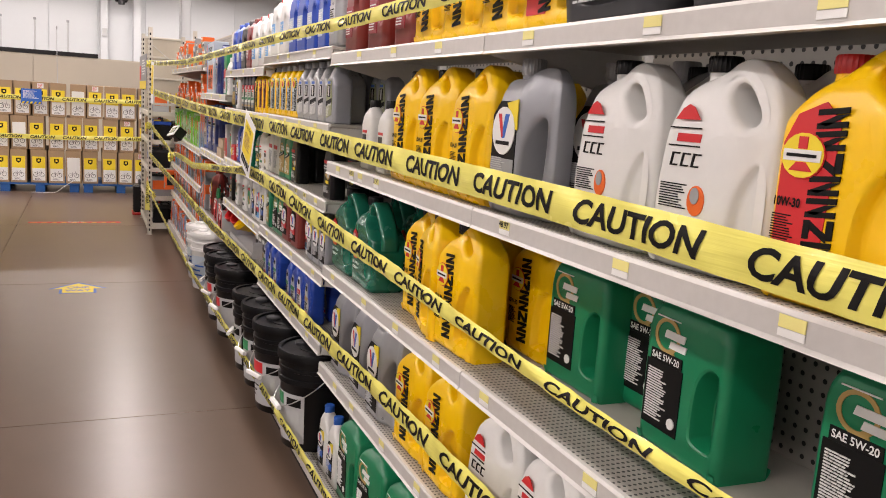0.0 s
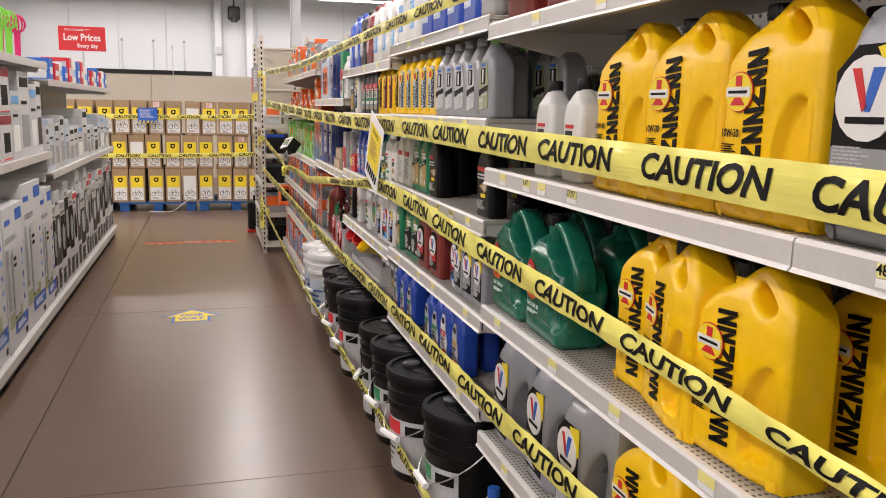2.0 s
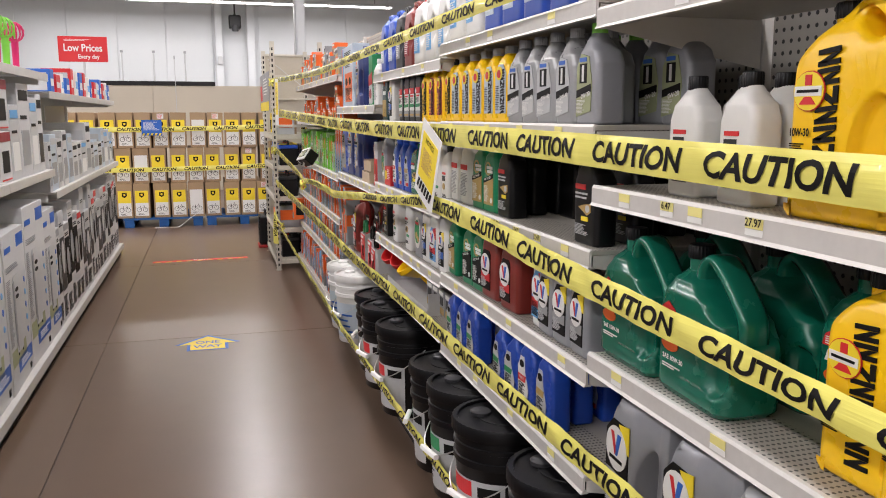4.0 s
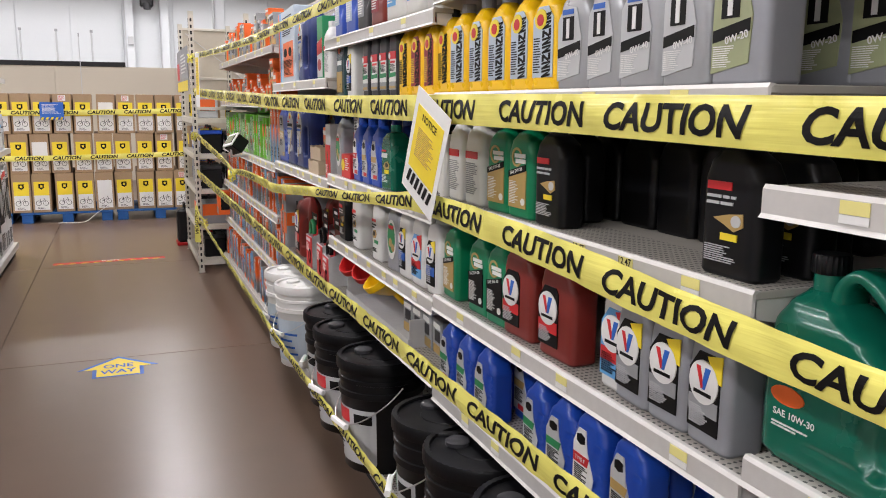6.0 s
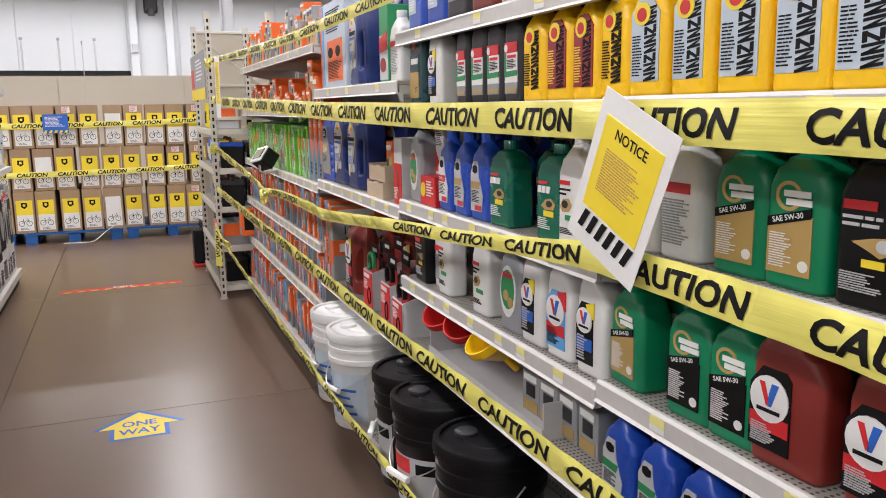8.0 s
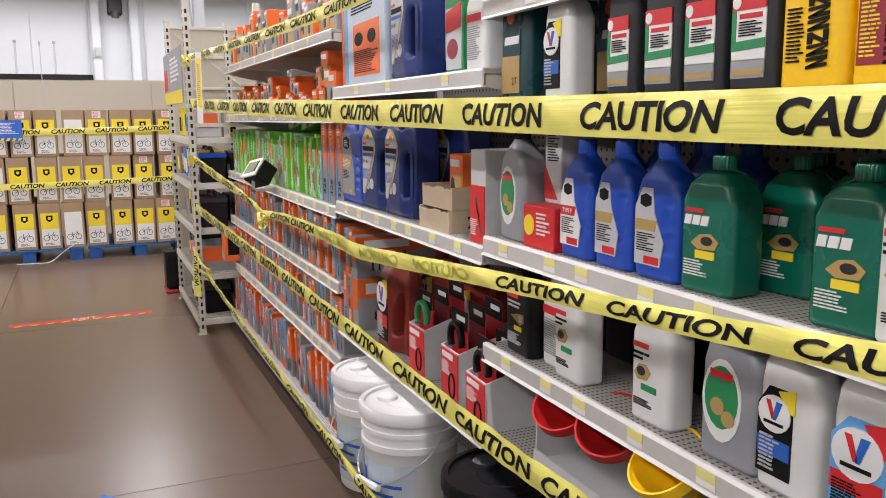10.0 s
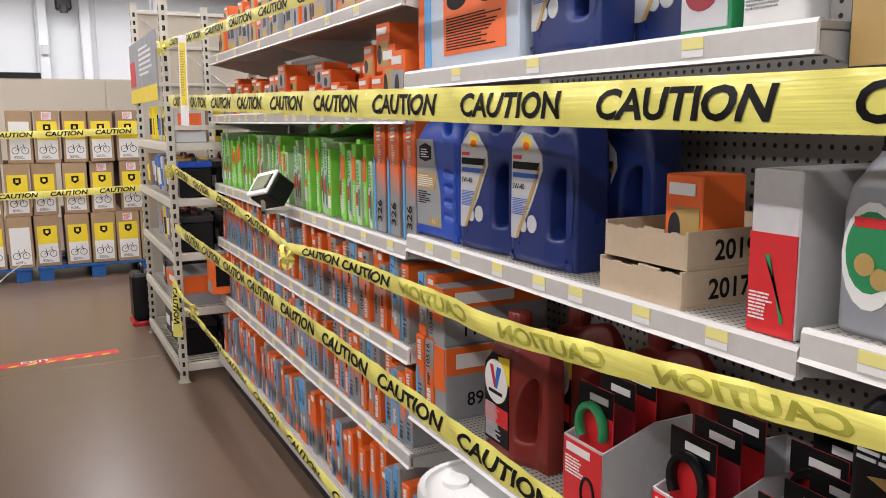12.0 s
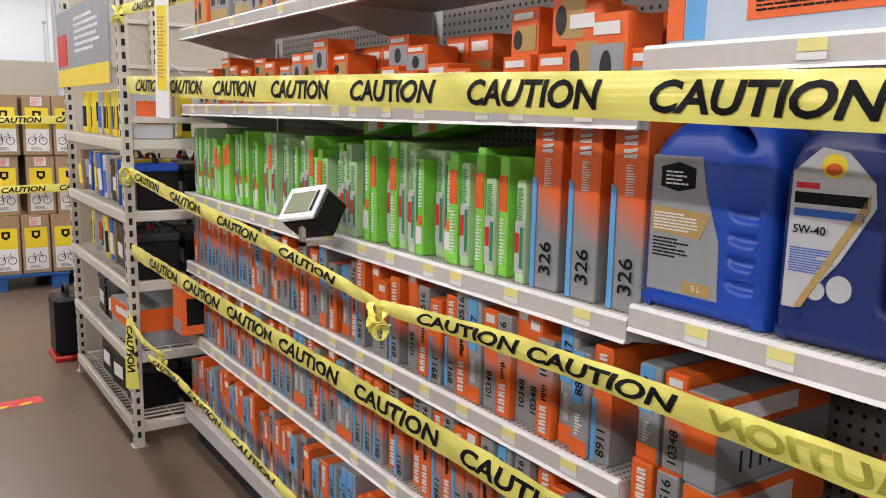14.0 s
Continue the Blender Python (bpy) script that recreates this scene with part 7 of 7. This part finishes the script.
BY = 12.55
rng = random.Random(11)
for row in range(3):
    x = -3.2 + rng.uniform(0, 0.03)
    k = 0
    while x < 1.9:
        m = pose(x + 0.093, BY + rng.uniform(-0.02, 0.03), 0.125 + row * 0.4575, 0, rng.uniform(-0.6, 0.6) if row < 2 else rng.uniform(-1.2, 1.2), rng.uniform(-1.5, 1.5))
        st_ = rng.choice((0, 0, 0, 0, 0, 0, 0, 1, 2, 2))
        tagk = ("bike_box", (("style", st_),))
        if tagk not in BUILT:
            BUILT[tagk] = [bike_box(style=st_), True]
            BUILT[tagk][0].matrix_basis = m
        else:
            copy_thing(BUILT[tagk][0], m)
        x += 0.204 + rng.choice((0.008, 0.012, 0.02, 0.045))
        k += 1
for x0 in (-3.3, -2.22, -1.14, -0.1, 0.98):
    t = thing("pallet", "blue painted wooden pallet under the cartons", "pallet", "blue pallets")
    for k in range(7):
        part("top_board", boxm(x0, x0 + 1.0, BY - 0.03 + k * 0.155, BY + 0.07 + k * 0.155, 0.1, 0.122, 0.003), PALLET, t)
    for k in range(3):
        part("block", boxm(x0 + 0.01 + k * 0.43, x0 + 0.13 + k * 0.43, BY - 0.02, BY + 0.1, 0.02, 0.1, 0.004), PALLET, t)
        part("block", boxm(x0 + 0.01 + k * 0.43, x0 + 0.13 + k * 0.43, BY + 0.85, BY + 0.97, 0.02, 0.1, 0.004), PALLET, t)
        part("skid", boxm(x0 + 0.01 + k * 0.43, x0 + 0.13 + k * 0.43, BY - 0.02, BY + 0.97, 0, 0.02, 0.003), PALLET, t)
for z in (1.29, 0.77):
    tape([(-3.2, BY - 0.06, z + 0.02), (-1.2, BY - 0.06, z - 0.01), (0.0, BY - 0.06, z), (0.75, BY - 0.07, z + 0.02), (1.8, BY - 0.05, z + 0.04)], (0.062,), 0.05, label="yellow caution tape stretched across the bicycle cartons", normal=(0, -1, 0))
t = thing("aisle_sign", "small blue notice card hung on the caution tape", "sign")
part("card", boxm(-0.85, -0.60, BY - 0.085, BY - 0.082, 1.20, 1.40, 0.001), PBLUE, t)
part("print", bars(bmesh.new(), -0.1, 0.1, -0.03, 0.08, 4, 1), PAPER, t, "", Matrix.Translation((-0.725, BY - 0.085, 1.3)))
bm = bmesh.new()
for k in range(5):
    plate(bm, [(-0.12 + k * 0.05, -0.098), (-0.095 + k * 0.05, -0.098), (-0.08 + k * 0.05, -0.07), (-0.105 + k * 0.05, -0.07)], 1)
part("stripes", bm, PYEL, t, "", Matrix.Translation((-0.725, BY - 0.085, 1.3)))
t = thing("floor_cable", "thin pale cable lying on the floor by the pallets", "cable")
part("wire", sweep(bmesh.new(), smooth_path([(-0.75, 12.45, 0.006), (-0.6, 12.42, 0.006), (-0.45, 12.47, 0.006), (-0.32, 12.5, 0.1), (-0.2, 12.49, 0.18)], 5), 0.008, 0.008, Vector((0, 0.3, 1)), 6), PAPER, t, smooth=True)

# ---- the gondola across the aisle: fans, heaters and coolers ----
LX, LB = -0.95, -1.42
LJ = (1.9, 3.12, 4.34, 5.50, 6.72, 7.94, 9.16, 10.38)
lb = setting("left_back_panel", boxm(LB - 0.03, LB - 0.006, LJ[0], LJ[-1], 0.02, 1.75), BEIGE, "beige back of the opposite shelving run", "shelf back")
for y in LJ:
    part("upright", boxm(LB - 0.006, LB + 0.02, y - 0.013, y + 0.013, 0, 1.78, 0.002), STEEL, lb)


def left_shelf(ya, yb, z, out=0.0):
    t = tagged(new("shelf"), "white steel shelf with label lip across the aisle", "shelf", "opposite shelves", "")
    part("deck", boxm(LB + 0.022, LX - 0.002 + out, ya + 0.003, yb - 0.003, z - 0.012, z, 0.0015), STEEL, t)
    part("lip", boxm(LX - 0.002 + out, LX + 0.004 + out, ya + 0.002, yb - 0.002, z - 0.042, z + 0.003, 0.0015), STEELD, t, "white label lip")
    for y in (ya + 0.006, yb - 0.012):
        part("bracket", boxm(LB + 0.022, LX - 0.05, y, y + 0.004, z - 0.06, z - 0.013), STEEL, t)
    return t


def left_base(ya, yb):
    t = tagged(new("base_shelf"), "white steel base shelf with kick plate darkened for shade", "shelf", "opposite base shelves", "")
    part("deck", boxm(LB + 0.022, LX, ya + 0.002, yb - 0.002, 0.10, 0.12, 0.002), STEEL, t)
    part("lip", boxm(LX, LX + 0.005, ya + 0.002, yb - 0.002, 0.07, 0.124, 0.0015), STEELD, t)
    # coloured near black for the shade below the deck
    part("kick_plate", boxm(LX - 0.04, LX - 0.03, ya, yb, 0, 0.10), DARK, t)


for k, (ya, yb) in enumerate(zip(LJ, LJ[1:])):
    near = ya < 6.7
    for z in ((1.70, 1.13) if near else (1.60, 0.985)):
        left_shelf(ya, yb, z)
    left_base(ya, yb)


def left_box(name, label, y0, y1, z, h, M, accents, d=0.36, x=LX - 0.03, category="carton", group=""):
    """A carton facing the aisle from the opposite run; accents: colour, share of width and height."""
    t = thing(name, label, category, group)
    w = y1 - y0
    part("box", boxm(-w / 2, w / 2, 0, d, 0, h, 0.003), M, t)
    for nm, A, u0, u1, v0, v1 in accents:
        part(nm, rect(bmesh.new(), -w / 2 + w * u0, -w / 2 + w * u1, h * v0, h * v1, 1 if nm != "print" else 2), A, t)
    side = bmesh.new()
    box(side, -w / 2 - 0.001, -w / 2, 0.02, d * 0.9, h * 0.1, h * 0.85)
    part("side_panel", side, PLGREY if M != PLGREY else PAPER, t)
    t.matrix_basis = pose(x, (y0 + y1) / 2, z, 0, 0, 90 + RNG.uniform(-1.5, 1.5))
    return t


rng = random.Random(5)
y = 2.0
k = 0
while y < 10.3:
    w = rng.choice((0.42, 0.5, 0.36, 0.2)) if y < 6.6 else rng.choice((0.14, 0.18, 0.24, 0.11))
    h = rng.choice((0.78, 0.86, 0.92)) if y < 6.6 else rng.uniform(0.6, 0.8)
    if y + w > 10.36:
        break
    if y < 6.6:
        t = left_box("cooler_carton", "white portable air cooler carton with blue print", y, y + w, 0.12, h, CARDW, [("ground", POLIVE, 0.04, 0.72, 0.17, 0.27), ("band", PBLUE, 0.30, 0.98, 0.10, 0.19), ("tag", PBLUE, 0.62, 0.95, 0.88, 0.96)], category="carton", group="air cooler cartons")
        u = min(w * 0.17, 0.075)
        c = -w * 0.08
        unit = plate(bmesh.new(), [(c - u * 0.9, h * 0.23), (c + u * 0.9, h * 0.23), (c + u, h * 0.3), (c + u * 0.96, h * 0.68), (c + u * 0.7, h * 0.715), (c - u * 0.7, h * 0.715), (c - u * 0.96, h * 0.68), (c - u, h * 0.3)], 3)
        part("unit_picture", unit, PLGREY, t, "grey tower unit picture")
        part("unit_shade", plate(bmesh.new(), [(c - u, h * 0.3), (c - u * 0.55, h * 0.24), (c - u * 0.5, h * 0.69), (c - u * 0.96, h * 0.68)], 4), PGREY, t)
        for q in range(2):
            part("grille_picture", oval(bmesh.new(), c + u * 0.15, h * (0.58 + 0.045 * q), u * 0.5, h * 0.014, 4), INK, t)
        for q in (-0.7, 0.7):
            part("foot_picture", rect(bmesh.new(), c + u * q - 0.006, c + u * q + 0.006, h * 0.215, h * 0.232, 4), INK, t)
        for q in range(5):
            part("icon", oval(bmesh.new(), w * 0.36, h * (0.30 + 0.085 * q), 0.014, 0.016, 2), PSKY if q % 2 else PBLUE, t)
        part("fine_print", bars(bmesh.new(), -w * 0.47, -w * 0.30, h * 0.3, h * 0.72, 18, 2, seed=k), PGREY, t)
        part("title", bars(bmesh.new(), -w * 0.44, w * 0.15, h * 0.76, h * 0.80, 2, 2, seed=k), PGREY, t)
        part("maker_bar", rect(bmesh.new(), -w * 0.44, -w * 0.18, h * 0.88, h * 0.915, 2), PBLUE, t)
        part("band_print", bars(bmesh.new(), -w * 0.1, w * 0.4, h * 0.12, h * 0.17, 2, 2, seed=k + 3), PAPER, t)
        part("barcode", bars(bmesh.new(), w * 0.32, w * 0.45, h * 0.03, h * 0.07, 4, 2, seed=k), INK, t)
    else:
        st_ = rng.choice((0, 1, 2))
        M = (CARDW, INK, CARDW)[st_] if y > 9.2 else (CARDW, PLGREY, CARDW)[st_]
        t = left_box("heater_carton", ("white heater carton with black product picture", "grey fan carton with dark product picture", "white fan carton with red strip")[st_], y, y + w, 0.12, h, M, [("picture", (INK, CHAR, PGREY)[st_], 0.08, 0.92, (0.34, 0.28, 0.42)[st_], (0.84, 0.76, 0.80)[st_]), ("band", (PGREY, PLGREY, PRED)[st_], 0.0, 1.0, 0.92, 0.985)], category="carton", group="heater cartons")
        part("product", oval(bmesh.new(), 0, h * 0.58, w * 0.26, h * 0.15, 3), (PGREY, PLGREY, INK)[st_], t, "product picture")
        part("title", bars(bmesh.new(), -w * 0.38, w * 0.3, h * 0.86, h * 0.9, 1, 2, seed=k), INK, t)
        part("fine_print", bars(bmesh.new(), -w * 0.4, w * 0.35, h * 0.05, h * 0.24, 6, 2, seed=k), INK, t)
    y += w + 0.008
    k += 1
y = 2.0
k = 0
while y < 10.25:
    z = 1.13 if y < 6.6 else 0.985
    w = rng.choice((0.2, 0.26, 0.3)) if y < 5.6 else rng.choice((0.08, 0.14, 0.2, 0.26))
    if y < 6.72 < y + w:
        y = 6.73
        continue
    h = rng.uniform(0.36, 0.5) if y < 6.6 else rng.uniform(0.2, 0.42)
    st_ = rng.choice((0, 1, 2, 3))
    if y < 5.6:
        left_box("fan_carton", "white heater carton with red top band", y, y + w, z, 0.25, CARDW, [("band", PMAR, 0, 1, 0.8, 0.98), ("picture", INK, 0.25, 0.8, 0.2, 0.62), ("print", PRED, 0.1, 0.9, 0.05, 0.08)], group="heater cartons with red bands")
        left_box("fan_carton", "white heater carton with red top band", y + 0.01, y + w - 0.01, z + 0.252, 0.25, CARDW, [("band", PMAR, 0, 1, 0.8, 0.98), ("picture", INK, 0.25, 0.8, 0.2, 0.62), ("print", PRED, 0.1, 0.9, 0.05, 0.08)], group="heater cartons with red bands")
    else:
        left_box("filter_panel_carton", ("grey blue furnace filter carton", "pale grey furnace filter carton", "white accessory carton with dark print", "white carton with dark picture")[st_], y, y + w, z, h, (PICE, PLGREY, CARDW, CARDW)[st_], [("band", (PLGREY, PSKY, INK, INK)[st_], 0.1, 0.9, 0.82, 0.93), ("picture", (PGREY, PAPER, PGREY, CHAR)[st_], 0.15, 0.85, 0.12, 0.5), ("print", INK, 0.15, 0.7, 0.62, 0.66)], group="furnace filter cartons")
    y += w + rng.uniform(0.004, 0.02)
    k += 1
for k in range(16):
    y = 7.0 + k * 0.21
    if y > 10.2:
        break
    left_box("cleaner_pack", ("blue bottle pack", "red boxed accessory", "white boxed accessory")[k % 3] + " on the top shelf", y, y + rng.choice((0.08, 0.12, 0.16)), 1.60, rng.uniform(0.12, 0.2), (PBLUE, PRED, PAPER)[k % 3], [("band", (PAPER, PAPER, PSKY)[k % 3], 0.15, 0.85, 0.3, 0.6)], d=0.2, category="package", group="packages on the opposite top shelf")


@kind("tinsel")
def tinsel(colour="lime"):
    """A bunch of bright plastic fan toys in a tuft of loops."""
    t = thing("toy_fan_bunch", colour + " plastic handheld fan with clear handle", "handheld fan", "bright handheld fans")
    t["wide"] = 0.1
    M = {"lime": PLIME, "pink": PPINK, "blue": PBLUE}[colour]
    for k in range(7):
        a = k * 0.45
        bm = sweep(bmesh.new(), [(0.05 * math.cos(q) * math.cos(a), 0.06 + 0.05 * math.cos(q) * math.sin(a), 0.22 + 0.055 * math.sin(q)) for q in np.linspace(0, 6.28, 14)], 0.008, 0.006, Vector((0.1, 0.2, 1)), 5)
        part("hoop", bm, M, t, smooth=True)
    part("handle", cyl(bmesh.new(), 0, 0.06, 0, 0.18, 0.016, 0.02, 12), M, t, smooth=True)
    return t


for k in range(18):
    y = 4.6 + k * 0.115
    c = ("pink", "pink", "lime", "blue", "lime")[k % 5]
    tagk = ("tinsel", (("colour", c),))
    m = pose(LX - 0.05 - 0.07 * (k % 2), y, 1.70 + 0.002, 0, RNG.uniform(-10, 10), 90)
    if tagk not in BUILT:
        BUILT[tagk] = [tinsel(colour=c), True]
        BUILT[tagk][0].matrix_basis = m
    else:
        copy_thing(BUILT[tagk][0], m)
t = thing("low_prices_sign", "red everyday low prices sign on a pole above the shelf", "sign")
part("board", boxm(-0.23, 0.23, 0, 0.012, -0.12, 0.13, 0.003), PRED, t, "", Matrix.Translation((-1.2, 10.3, 2.11)))
bm = letters(bmesh.new(), "Low Prices", 0.0, 0.015, 0.1, 1, 0, 0.002, 0.36)
letters(bm, "Every day", 0.05, -0.07, 0.058, 1, 0, 0.001, 0.2)
bars(bm, -0.17, 0.08, 0.085, 0.105, 1, 1)
part("lettering", bm, PAPER, t, "", Matrix.Translation((-1.2, 10.3, 2.11)))
part("pole", boxm(-1.21, -1.19, 10.315, 10.335, 1.6, 2.22), PLGREY, t)
